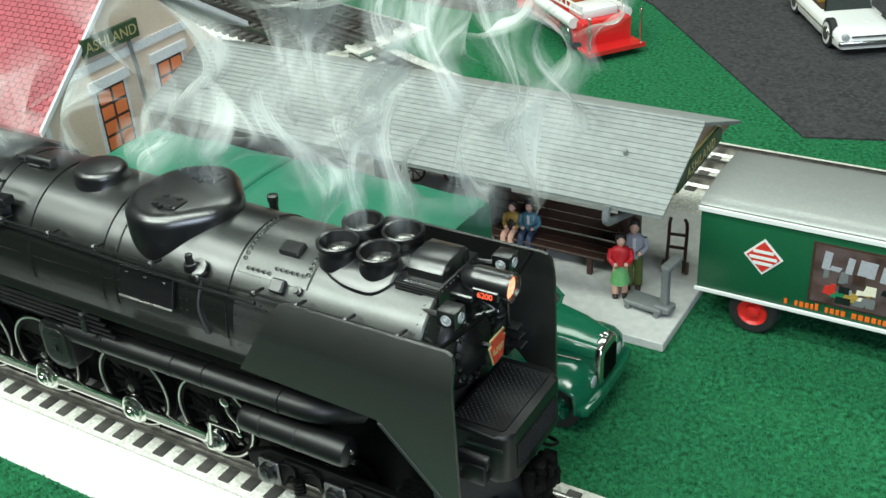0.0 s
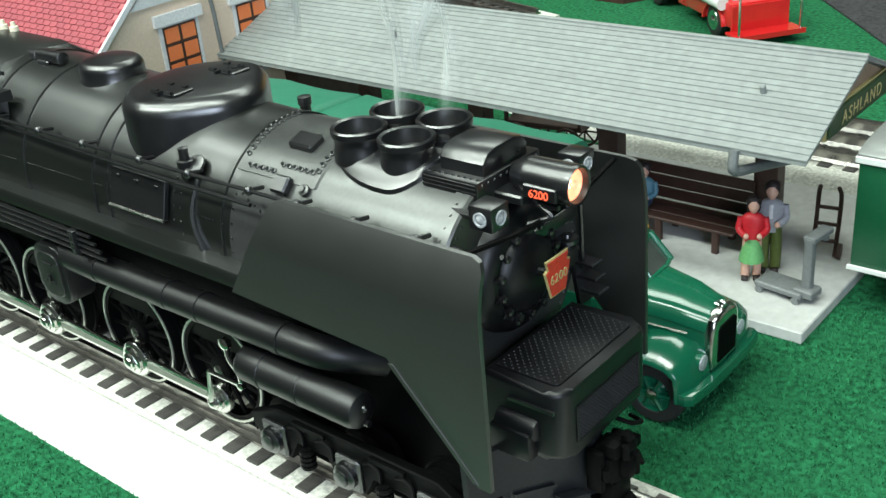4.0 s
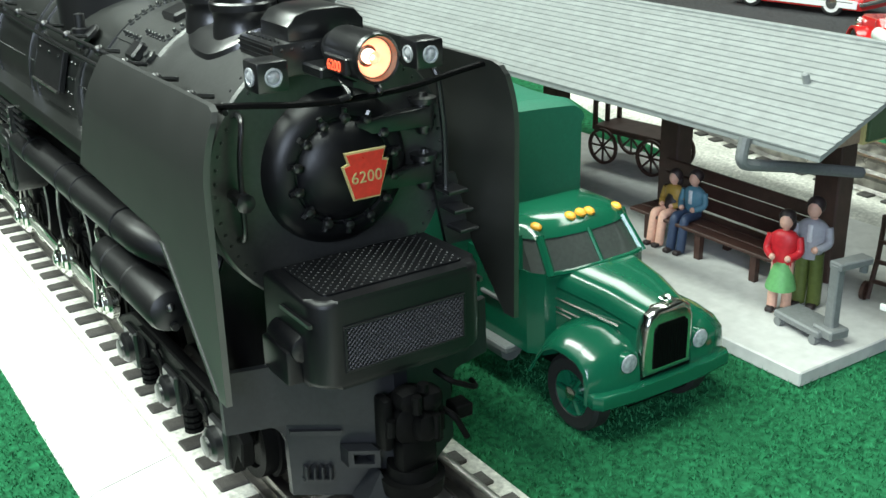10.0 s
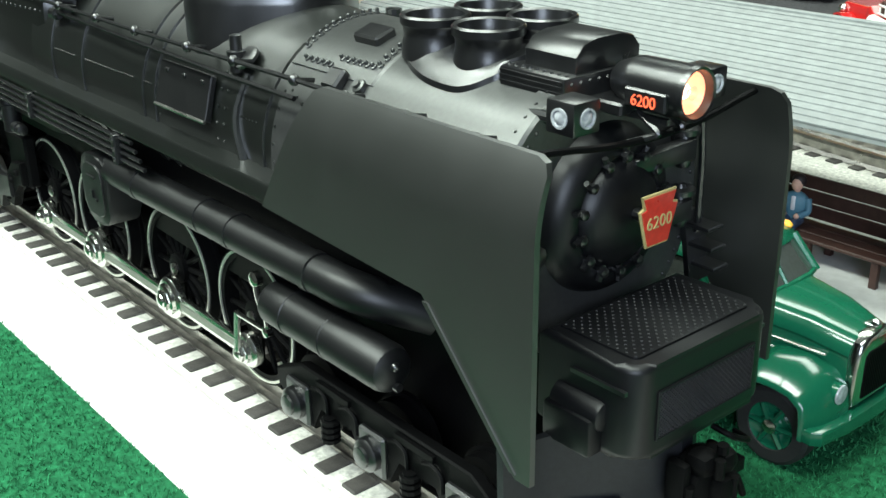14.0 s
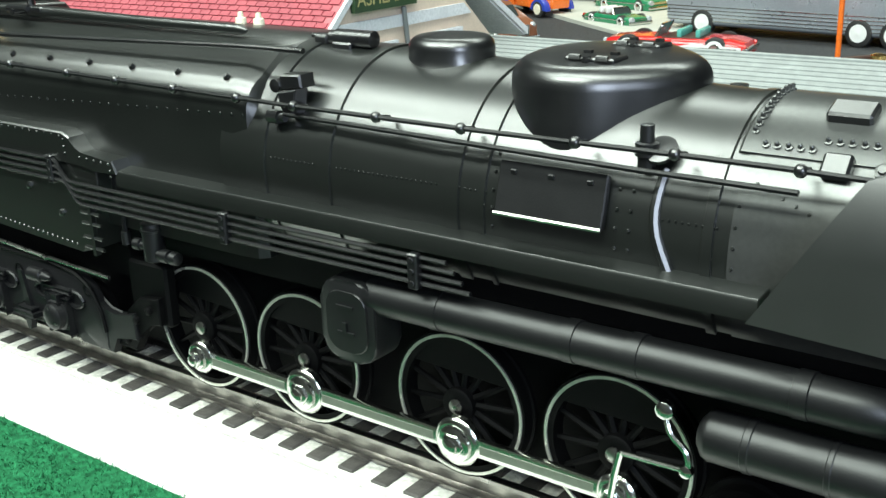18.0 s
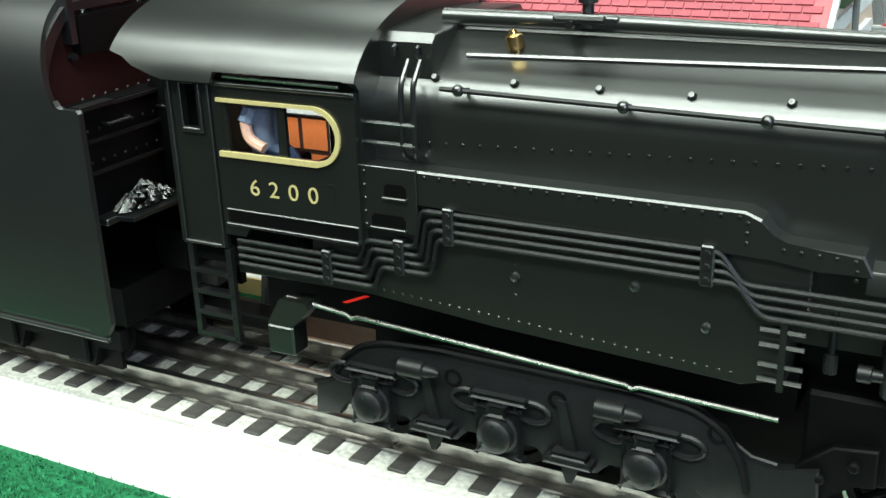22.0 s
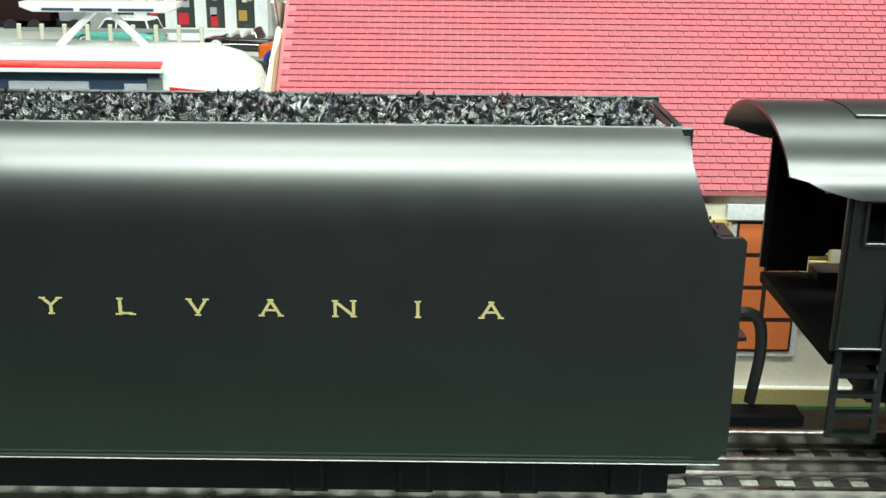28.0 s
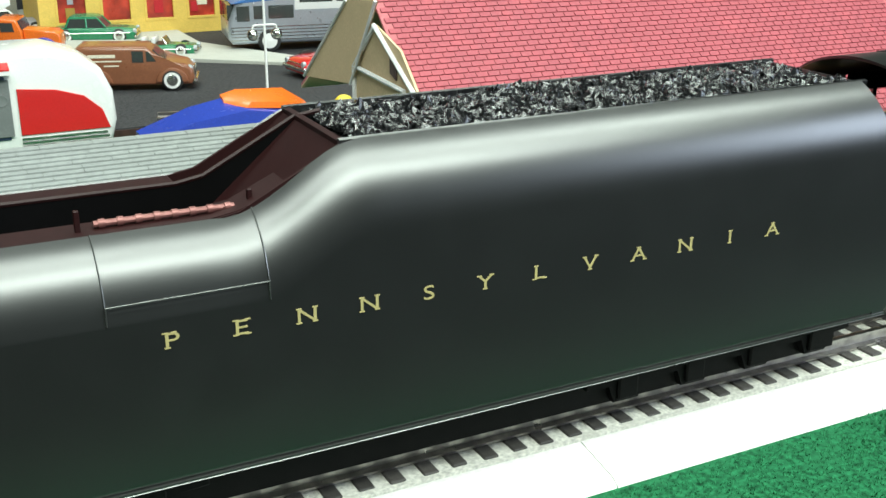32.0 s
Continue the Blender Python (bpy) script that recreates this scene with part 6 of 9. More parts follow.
for x in (-706, -665):
    ring = [(x, y - 0.12, z + 0.12) for _, y, z in tender_side(x, 97.1 + 17.0 * smooth_step((x + 672) / 38), 23.4)]
    tube(b, [(x, -TY + 0.05, 82.6)] + ring[6:], 0.22, 5)
tube(b, [(-706, -TY - 0.05, 82.6), (-665, -TY - 0.05, 82.6)], 0.16, 5)
part("shoulder_panel_seam", b, "graphite", tender)

# coal space: inner walls, and the lower maroon water deck behind
SLOPE = [(-812, 82), (-812, 96.6), (-676, 96.6), (-668, 98.0), (-640, 112.6), (-632, 113.6), (-632, 82)]
# The wall at y 12 is black: shade in the recess put into colour.
for y0, y1, m_ in ((-22.4, -23.6, "maroon"), (22.4, 23.6, "maroon"), (12.0, 13.2, "blackmatt")):
    b = bm_new()
    prism(b, SLOPE, "y", y0, y1)
    part("deck_wall", b, m_, tender, "inner wall of the rear deck")
b = bm_new()
tube(b, [(x, 12.4, z + 0.3) for x, z in SLOPE[1:6]], 0.75, 6)
part("deck_rim", b, "maroon", tender)
b = bm_new()
box(b, -812, -676, 13.2, 22.3, 96.0, 96.7)
part("deck_shelf", b, "maroon", tender)
b = bm_new()
box(b, -810, -634, -23.5, 23.5, 80, 84.6)
part("rear_deck", b, "maroon", tender, "maroon painted tender deck")
b = bm_new()
prism(b, [(-672, 84.6), (-669, 84.6), (-638, 111.4), (-640, 112.0)], "y", -22.4, 22.4)
prism(b, [(-640, 100), (-638, 100), (-638, 113.6), (-640, 113.4)], "y", -22.4, 22.4, 0.3, 1)
part("coal_bulkhead", b, "maroon", tender, "sloping maroon bulkhead behind the coal")
for x in (-752, -708, -664):
    b = bm_new()
    box(b, x - 0.7, x + 0.7, -19.6, -18.2, 84, 102.4, 0.2, 1)
    part("deck_post", b, "maroon", tender)
b = bm_new()
tube(b, [(-704, -18, 98.0), (-668, -18, 98.0)], 0.9, 10)
pipe2 = part("deck_pipe", b, "ladderpink", tender, "dusty pink pipe with collars on the deck")
for i in range(8):
    b = bm_new()
    cyl(b, (-702.8 + 4.6 * i, -18, 98.0), (-701.2 + 4.6 * i, -18, 98.0), 1.25, seg=12)
    part("pipe_collar", b, "ladderpink", pipe2)
b = bm_new()
prism(b, [(-812, 95.6), (-812, 96.9), (-676, 96.9), (-668, 98.2), (-655, 104), (-655, 102), (-676, 95.6)], "y", -23.0, -12.5)
part("near_deck", b, "maroon", tender, "maroon flat deck beside the shoulder")
b = bm_new()
turned(b, (-748, -8, 88), (0, 0, 1), [(0, 5), (6, 5), (6.4, 5.6), (8, 5.6), (8.4, 4.4)], 20)
part("water_hatch", b, "maroon", tender)
# coal bunker
b = bm_new()
for s in (-1, 1):
    prism(b, [(s * 21.6, 103), (s * 21.6, 113.8), (s * 22.4, 114.2), (s * 23.6, 113.8), (s * 23.6, 103)], "x", -640, -446.6)
part("bunker_rim", b, "black", tender)
b = bm_new()
sec = [(y + 1.2, z - 1.0) for _, y, z in tender_side(0, 114, 23.4, 60)][2:]
prism(b, sec + [(-y, z) for y, z in sec[::-1]], "x", -451.5, -449.8)
front = part("bunker_front", b, "maroon", tender, "maroon front bulkhead of the tender")
b = bm_new()
pts = [(-449.6 + 0.6, y, z) for y, z in sec[4:] + [(-y, z) for y, z in sec[:3:-1]]]
loft(b, [[(x, y, z) for x, y, z in pts] + [(x, y * 0.94, z - 2.2) for x, y, z in pts[::-1]], [(x + 1.6, y, z) for x, y, z in pts] + [(x + 1.6, y * 0.94, z - 2.2) for x, y, z in pts[::-1]]])
part("bulkhead_rim", b, "black", front)
b = bm_new()
prism(b, [(-34.6, 60), (34.6, 60), (34.6, 89), (-34.6, 89)], "x", -446.6, -440.4)
part("bulkhead_base", b, "blackmatt", front)
b = bm_new()
for y in (-22, -8, 8, 22):
    turned(b, (-449.6, y, 104 - abs(y) * 0.2), (1, 0, 0), [(0, 1.2), (1.4, 1.2), (1.6, 0.5)], 8)
for z in (88, 80, 72):
    box(b, -440.6, -439.4, -30, 30, z, z + 0.8)
    rivets(b, line((-440.3, -29, z + 3), (-440.3, 29, z + 3), 16), 0.5, (1, 0, 0))
for y in (-20, 0, 20):
    tube(b, bend([(-440.4, y - 4, 84), (-438, y - 4, 84), (-438, y + 4, 84), (-440.4, y + 4, 84)], 1), 0.5, 6)
part("bulkhead_fitting", b, "softblack", front)
b = bm_new()
box(b, -443, -436, -31, 31, 59.6, 61.4, 0.3, 1)
prism(b, [(-436.4, 61.4), (-430.0, 61.6), (-430.0, 60.6), (-436.4, 60.2)], "y", -28, 28)
apron = part("fall_plate", b, "black", tender, "sloping black fall plate between tender and cab")
b = bm_new()
box(b, -443, -437.6, -4, 33, 61, 92, 0.9, 2)
part("tender_locker", b, "blackmatt", tender, "tall black locker")
b = bm_new()
box(b, -440.6, -437, -33, -22, 89, 90)
part("bulkhead_shelf", b, "black", tender)
b = bm_new()
box(b, -812, -440, -26, 26, 29, 40)
box(b, -443, -432, -9, 9, 40, 52, 1)
part("tender_frame", b, "blackmatt", tender)
b = bm_new()
tube(b, bend([(-434, 5, 40), (-432, 5, 47), (-427, 5, 53.5), (-421, 5, 56.5), (-416.5, 5, 53.5), (-415.5, 5, 44), (-417.5, 5, 28)], 5, 6), 1.7, 10)
box(b, -438, -431.5, 1.5, 8.5, 31.5, 42, 0.9, 2)
part("tender_hose", b, "rubber", tender)
b = bm_new()
box(b, -436, -404, -4, 4, 24, 28, 0.6, 1)
part("drawbar", b, "blackmatt", tender)

# coal load
rng = random.Random(4)
verts, faces = [], []
for i in range(5200):
    x, y = rng.uniform(-634, -450), rng.uniform(-21.2, 21.2)
    edge_k = min(1.0, (21.8 - abs(y)) / 3.0, (x + 636) / 6, (-448 - x) / 6)
    z = 110.2 + 2.2 * max(0, edge_k) + 1.8 * (noise.noise((x * 0.05, y * 0.08, 3.0)) + 0.4 * noise.noise((x * 0.2, y * 0.2, 9.0)))
    r = rng.choice((1.1, 1.5, 1.9, 2.5))
    q = Euler((rng.uniform(0, 6.3), rng.uniform(0, 6.3), rng.uniform(0, 6.3))).to_matrix()
    n0 = len(verts)
    for cx, cy, cz in ((1, 0, 0), (-1, 0.1, 0), (0, 1, 0.1), (0.1, -1, 0), (0, 0.1, 0.8), (0, 0, -0.8)):
        p = q @ Vector((cx * r * rng.uniform(0.7, 1.3), cy * r * rng.uniform(0.6, 1.1), cz * r * rng.uniform(0.6, 1.1)))
        verts.append(((x + p.x) * MM, (y + p.y) * MM, (z + p.z + rng.uniform(-0.6, 0.8)) * MM))
    for f in ((0, 2, 4), (2, 1, 4), (1, 3, 4), (3, 0, 4), (2, 0, 5), (1, 2, 5), (3, 1, 5), (0, 3, 5)):
        faces.append(tuple(n0 + k for k in f))
me = bpy.data.meshes.new("coal")
me.from_pydata(verts, [], faces)
me.materials.append(M["coal"])
tagged(new("coal_load", me), "glossy broken black coal heaped in the tender", "coal", kind="stuff")
b = bm_new()
box(b, -638, -446.6, -21, 21, 100, 109.6)
part("coal_floor", b, "blackmatt", tender)

# name along the side, with small serifs
def serifs(bm, me, h):
    """A short bar across the foot and the head of every stem of a letter; its mesh is in metres."""
    zs = [v.co.z / MM for v in me.vertices]
    lo, hi = min(zs), max(zs)
    for z in (lo, hi):
        xs = sorted({round(v.co.x / MM, 3) for v in me.vertices if abs(v.co.z / MM - z) < 0.02 * h})
        runs = []
        for x in xs:
            if runs and x - runs[-1][1] < 0.18 * h:
                runs[-1][1] = x
            else:
                runs.append([x, x])
        for a, c in runs:
            m = (a + c) / 2 if c - a < 0.3 * h else a + 0.06 * h
            box(bm, m - 0.13 * h, m + 0.13 * h, -TY - 0.2, -TY - 0.04, z - 0.03 * h, z + 0.03 * h)


for i, ch in enumerate("PENNSYLVANIA"):
    x = -691 + (691 - 495) / 11 * i
    lt = lettering("letter", ch, "gold", tender, 5.9, pose(x * MM, -(TY + 0.12) * MM, 69.4 * MM, 90, 0, 0) @ Matrix.Diagonal((1.4, 1, 1, 1)), 0.06)
    if ch != "S":
        b = bm_new()
        serifs(b, lt.data, 5.9)
        part("serif", b, "gold", lt)

# Added black boards fill the gaps behind the trucks as shade.
b = bm_new()
for s in (-1, 1):
    box(b, -806, -446, s * 22.5, s * 24, 14.5, 30)
part("truck_shield", b, "blackmatt", tender)
# tender trucks: eight dark wheels a side
for c in (-500, -740):
    for s in (-1, 1):
        b = bm_new()
        pts = [(c - 58, 22)]
        for k in range(4):
            h = c - 42 + 28 * k
            pts += [(h - 7, 22), (h - 5, 15.5), (h + 5, 15.5), (h + 7, 22)]
        pts += [(c + 58, 22), (c + 58, 28), (c - 58, 28)]
        prism(b, pts, "y", s * 27, s * 24, 0.3, 1)
        fr = part("tender_truck", b, "blackmatt", tender, "dark tender truck frame")
        for k in range(4):
            h = c - 42 + 28 * k
            b = bm_new()
            turned(b, (h, s * 16, 22), (0, s, 0), [(0, 10.4), (1.2, 10.4), (1.4, 9.4), (4.6, 9.4), (4.6, 3), (5.6, 0.6)], 24)
            part("wheel", b, "blackmatt", fr)
            b = bm_new()
            box(b, h - 4, h + 4, s * 27 - 1.2, s * 27 + 1.2, 16.5, 25.5, 0.6, 1)
            prism(b, [(h - 9, 25), (h - 4, 29), (h + 4, 29), (h + 9, 25), (h + 9, 24), (h - 9, 24)], "y", s * 28, s * 26.6)
            part("axle_box", b, "blackmatt", fr)

# spilled coal on the fall plate
verts, faces = [], []
for i in range(160):
    a, q = rng.uniform(0, 6.3), rng.random() ** 0.7
    x, y, z = -436.6 + 3.6 * q * math.cos(a), -17 + 10 * q * math.sin(a), 62 + 5 * (1 - q)
    r = rng.uniform(0.8, 1.8)
    n0 = len(verts)
    for cx, cy, cz in ((1, 0, 0), (-1, 0.1, 0), (0, 1, 0.1), (0.1, -1, 0), (0, 0.1, 0.8), (0, 0, -0.8)):
        verts.append(((x + cx * r * rng.uniform(0.6, 1.3)) * MM, (y + cy * r * rng.uniform(0.6, 1.3)) * MM, (z + cz * r) * MM))
    for f in ((0, 2, 4), (2, 1, 4), (1, 3, 4), (3, 0, 4), (2, 0, 5), (1, 2, 5), (3, 1, 5), (0, 3, 5)):
        faces.append(tuple(n0 + k for k in f))
me = bpy.data.meshes.new("coal")
me.from_pydata(verts, [], faces)
me.materials.append(M["coal"])
tagged(new("coal_spill", me), "small heap of coal on the fall plate", "coal", kind="stuff")

# ---- platform shelter ----
station = thing("station_shelter", "open model station shelter with a long grey roof on brown posts", "shelter", 0, 0, 0)
b = bm_new()
box(b, -300, -4, 124, 236, 0, 4.4, 0.4, 1)
part("platform", b, "concrete", station, "pale grey platform slab")
RZ, EZ, RYF, RYB, RY = 82.6, 62.6, 127.4, 226.0, 175.5
for s, ye in ((-1, RYF), (1, RYB)):
    b = bm_new()
    loft(b, [[(-308, ye, EZ), (-308, RY, RZ), (-308, RY, RZ - 1.4), (-308, ye, EZ - 1.4)], [(-8, ye, EZ), (-8.4, RY, RZ), (-8.4, RY, RZ - 1.4), (-8, ye, EZ - 1.4)]])
    rf = part("roof", b, "roofgrey", station, "grey ribbed roof slope", smooth=0)
    n = 18
    for i in range(n):
        t0, t1 = i / n, (i + 1) / n
        p0, p1 = Vector((0, ye, EZ)).lerp(Vector((0, RY, RZ)), t0), Vector((0, ye, EZ)).lerp(Vector((0, RY, RZ)), t1)
        x0, x1 = -7.8 - 0.4 * t0, -7.8 - 0.4 * t1
        b = bm_new()
        loft(b, [[(-308.4, p0.y, p0.z + 0.5), (-308.4, p1.y, p1.z + 0.1), (-308.4, p1.y, p1.z - 0.2), (-308.4, p0.y, p0.z - 0.2)],
                 [(x0, p0.y, p0.z + 0.5), (x1, p1.y, p1.z + 0.1), (x1, p1.y, p1.z - 0.2), (x0, p0.y, p0.z - 0.2)]])
        part("roof_course", b, "roofgrey", rf, smooth=0)
b = bm_new()
box(b, -308, -8.2, RY - 1, RY + 1, RZ - 0.4, RZ + 0.8, 0.3, 1)
part("ridge_cap", b, "roofgrey", station)
b = bm_new()
turned(b, (-34, 153, 73), (0, -0.4, 1), [(0, 1.1), (3.4, 1.1), (3.8, 0.6)], 10)
part("roof_stud", b, "roofgrey", station)
b = bm_new()
loft(b, [[(-11.0, 132, 62.4), (-11.0, RY, 80.8), (-11.0, 221, 62.4)], [(-13.0, 132, 62.4), (-13.0, RY, 80.8), (-13.0, 221, 62.4)]])
gable = part("gable_end", b, "gabletan", station, "brown wooden gable end")
b = bm_new()
prism(b, [(148, 62.8), (203, 62.8), (203, 68.8), (199, 71.0), (152, 71.0), (148, 68.8)], "x", -11.2, -9.0, 0.2, 1)
sg = part("name_board", b, "signgreen", gable, "green station name board with gold letters")
b = bm_new()
prism(b, [(147, 62.0), (204, 62.0), (204, 69.2), (199.6, 71.8), (151.4, 71.8), (147, 69.2)], "x", -11.6, -10.0)
part("board_rim", b, "gold", sg)
lettering("board_name", "ASHLAND", "gold", sg, 6.6, pose(-8.9 * MM, RY * MM, 64.6 * MM, 90, 0, 90), 0.06, 1.25)
b = bm_new()
prism(b, [(132, 62), (RY, 80.5), (221, 62)], "x", -292, -289)
part("gable_end", b, "brown", station)
for x in (-247, -179, -111, -43):
    b = bm_new()
    box(b, x - 4.6, x + 4.6, 178.5, 186, 4, 72, 0.5, 1)
    p = part("post", b, "brown", station)
    b = bm_new()
    prism(b, [(180, 50), (133, 62.0), (133, 63.6), (180, 68)], "x", x - 1.6, x + 1.6)
    prism(b, [(184, 50), (216, 63), (216, 65), (184, 68)], "x", x - 1.6, x + 1.6)
    prism(b, [(x - 4.6, 54), (x - 9, 66), (x + 9, 66), (x + 4.6, 54)], "y", 180, 184)
    part("bracket", b, "brown", p)
b = bm_new()
box(b, -296, -14, 180, 184.5, 66, 71)
part("beam", b, "brown", station)
b = bm_new()
box(b, -296, -14, 131, 133.5, 60.6, 63.0)
part("beam", b, "brown", station)
b = bm_new()
box(b, -298, -280, 166, 218, 4.4, 62)
part("end_wall", b, "brown", station)
b = bm_new()
tube(b, bend([(-31, 126, 63), (-30.6, 124, 56), (-28, 140, 53), (-24, 168, 47)], 3), 1.7, 10)
part("roof_brace", b, "greymetal", station, "grey downpipe bent back to a post")


def bench(x0, x1, y):
    t = thing("bench", "brown slatted platform bench on the platform", "bench", 0, 0, 0)
    for i in range(3):
        b = bm_new()
        box(b, x0, x1, y + 5.6 * i, y + 5.6 * i + 5.2, 13.4, 14.6, 0.25, 1)
        part("seat_board", b, "brown", t)
    for i in range(3):
        b = bm_new()
        box(b, x0, x1, y + 16.5, y + 17.8, 15.2 + 5.0 * i, 19.6 + 5.0 * i, 0.25, 1)
        part("back_board", b, "brown", t)
    for x in (x0 + 8, (x0 + x1) / 2, x1 - 8):
        for yy in (y + 1, y + 15):
            b = bm_new()
            box(b, x - 1.2, x + 1.2, yy, yy + 2.0, 4.4, 13.5)
            part("leg", b, "brown", t)
    return t


bench(-110, -46, 160)


def doll(name, label, x, y, rz, body, legs, material, head="skin", seated=False, skirt=None, tall=1.0):
    """A painted figurine, one plain mesh with several paints."""
    b = bm_new()
    paint = b.faces.layers.int.new("paint")
    def put(fn, slot):
        fn()
        for f in b.faces:
            if f[paint] == 0:
                f[paint] = slot + 1
                f.material_index = slot
    if seated:
        for s in (-1, 1):
            put(lambda: tube(b, bend([(s * 1.8, 0, 16), (s * 2.0, -8, 16.4), (s * 2.0, -9.5, 6), (s * 2.0, -9.6, 5)], 1.5), 1.7, 8), 1)
            put(lambda: box(b, s * 2.0 - 1.2, s * 2.0 + 1.2, -13, -8.4, 4.4, 6.0, 0.4, 1), 3)
        z0 = 15.4
    else:
        for s in (-1, 1):
            put(lambda: tube(b, [(s * 1.9, 0.4 * s, 5.4), (s * 2.0, 0, 12), (s * 1.7, 0, 20)], 1.5 if skirt else 1.9, 8), 1)
            put(lambda: box(b, s * 2.0 - 1.2, s * 2.0 + 1.2, -3.4, 1.2, 4.4, 6.0, 0.4, 1), 3)
        z0 = 19.0
    if skirt:
        put(lambda: turned(b, (0, 0, z0 - (1 if seated else 7.5)), (0, 0, 1), [(0, 4.4), (1, 4.3), (4, 3.5), (8.5, 2.4)], 14), 4)
    put(lambda: loft(b, [[(w * math.cos(a), d * math.sin(a), z0 + h) for a in [2 * math.pi * i / 12 for i in range(12)]]
                         for h, w, d in ((-0.5, 3.0, 2.2), (2, 3.1, 2.3), (6, 3.9, 2.5), (8.6, 4.1, 2.4), (9.8, 2.8, 1.9), (10.4, 1.2, 1.2))]), 0)
    for s in (-1, 1):
        put(lambda: tube(b, bend([(s * 4.0, 0, z0 + 8.6), (s * 4.9, -0.6, z0 + 4.2), (s * 2.6, -3.6, z0 + 3.2)], 1.5), 1.15, 8), 0)
        put(lambda: ball(b, (s * 2.2, -4.0, z0 + 3.2), 1.0, 6), 2)
    put(lambda: turned(b, (0, 0, z0 + 10), (0, 0, 1), [(0, 1.0), (1.4, 1.0)], 8), 2)
    put(lambda: ball(b, (0, -0.3, z0 + 13.0), 2.1, 12, (0.9, 1.0, 1.15)), 2)
    put(lambda: ball(b, (0, 0.75, z0 + 14.0), 2.55, 12, (1.0, 0.95, 0.95)), 3)
    if skirt:
        put(lambda: ball(b, (0, 1.5, z0 + 11.8), 2.2, 10, (1.15, 0.7, 1.2)), 3)
    else:
        put(lambda: box(b, -0.7, 0.7, -2.75, -2.1, z0 + 4.5, z0 + 9.4, 0.2, 1), 4)
    me = mesh_of(name, b, M[material], 50)
    for k in (legs, head, "hair", skirt or "whitepaper"):
        me.materials.append(M[k])
    ob = new(name, me)
    ob.matrix_world = pose(x * MM, y * MM, 0, 0, 0, rz) @ Matrix.Diagonal((tall, tall, tall, 1))
    ob.location.z = 4.4 * MM * (1 - tall)
    return tagged(ob, label, "figurine", "station figures")


doll("woman_figurine", "painted woman figurine in red jacket and lime skirt", -34.6, 151, 25, None, "skin", "redcloth", skirt="limecloth", tall=1.03)
doll("man_figurine", "painted man figurine in grey jacket and olive trousers", -32.0, 160, 20, None, "olive", "greycloth", tall=1.12)
doll("seated_woman_figurine", "painted woman figurine in mustard top on the bench", -97, 168.5, 5, None, "skin", "mustard", seated=True, skirt="hair", tall=0.94)
doll("seated_man_figurine", "painted man figurine in blue coat on the bench", -88.5, 169.5, 10, None, "navy", "blue", seated=True, tall=1.0)

# platform scale
sc = thing("platform_scale", "grey cast platform scale on the slab", "scale", -19, 146, 4.4, -8)
b = bm_new()
box(b, -10, 8, -5, 5, 2.2, 4.4, 0.5, 1)
part("scale_deck", b, "greymetal", sc)
for x in (-8, 6):
    for y in (-4, 4):
        b = bm_new()
        cyl(b, (x, y - 1, 1.3), (x, y + 1, 1.3), 1.4, seg=12)
        part("wheel", b, "greymetal", sc)
b = bm_new()
box(b, 6, 9.4, -1.4, 1.4, 3, 24, 0.4, 1)
box(b, 4, 11.4, -3.5, 3.5, 2.4, 5.4, 0.5, 1)
part("column", b, "greymetal", sc)
b = bm_new()
box(b, 5.4, 10, -1.2, 11, 22.4, 24.6, 0.4, 1)
cyl(b, (7.6, 10, 19.6), (7.6, 10, 22.6), 1.2, seg=10)
part("beam", b, "greymetal", sc)

# sack truck against the shelter, and a baggage wagon
ht = thing("sack_truck", "dark brown two-wheeled sack truck leaning by a post", "hand truck", -19, 178, 4.4, 10)
b = bm_new()
for x in (-4, 4):
    tube(b, bend([(x, 0, 1), (x, 4, 14), (x, 5, 24), (x * 0.8, 3, 27)], 3), 0.8, 8)
part("frame", b, "brown", ht)
for z in (6, 12, 18):
    b = bm_new()
    box(b, -4, 4, z * 0.22 - 0.6, z * 0.22 + 0.6, z, z + 1)
    part("rung", b, "brown", ht)
for x in (-5.4, 5.4):
    b = bm_new()
    turned(b, (x - 0.6, 1, 3), (1, 0, 0), [(0, 3), (1.2, 3), (1.3, 1)], 14)
    part("wheel", b, "brown", ht)
wg = thing("baggage_wagon", "dark brown baggage wagon with spoked wheels", "wagon", -168, 220, 4.4, 8)
b = bm_new()
box(b, -20, 20, -9, 9, 14, 16.4, 0.4, 1)
part("wagon_bed", b, "brown", wg)
for x in (-13, 13):
    for y in (-9.6, 9.6):
        b = bm_new()
        turned(b, (x, y - 0.6, 8), (0, 1, 0), [(0, 6.6), (0, 7.8), (1.2, 7.8), (1.2, 6.6), (0, 6.6)], 24, cap=False)
        rim = part("wheel", b, "brown", wg)
        for k in range(8):
            a = radians(45 * k)
            b = bm_new()
            cyl(b, (x, y, 8), (x + 6.8 * math.cos(a), y, 8 + 6.8 * math.sin(a)), 0.5, seg=5)
            part("spoke", b, "brown", rim)
for x in (-19, 19):
    b = bm_new()
    for y in (-8, 0, 8):
        box(b, x - 0.8, x + 0.8, y - 0.8, y + 0.8, 16, 29)
    box(b, x - 0.8, x + 0.8, -8, 8, 26, 27.4)
    part("end_rack", b, "brown", wg)
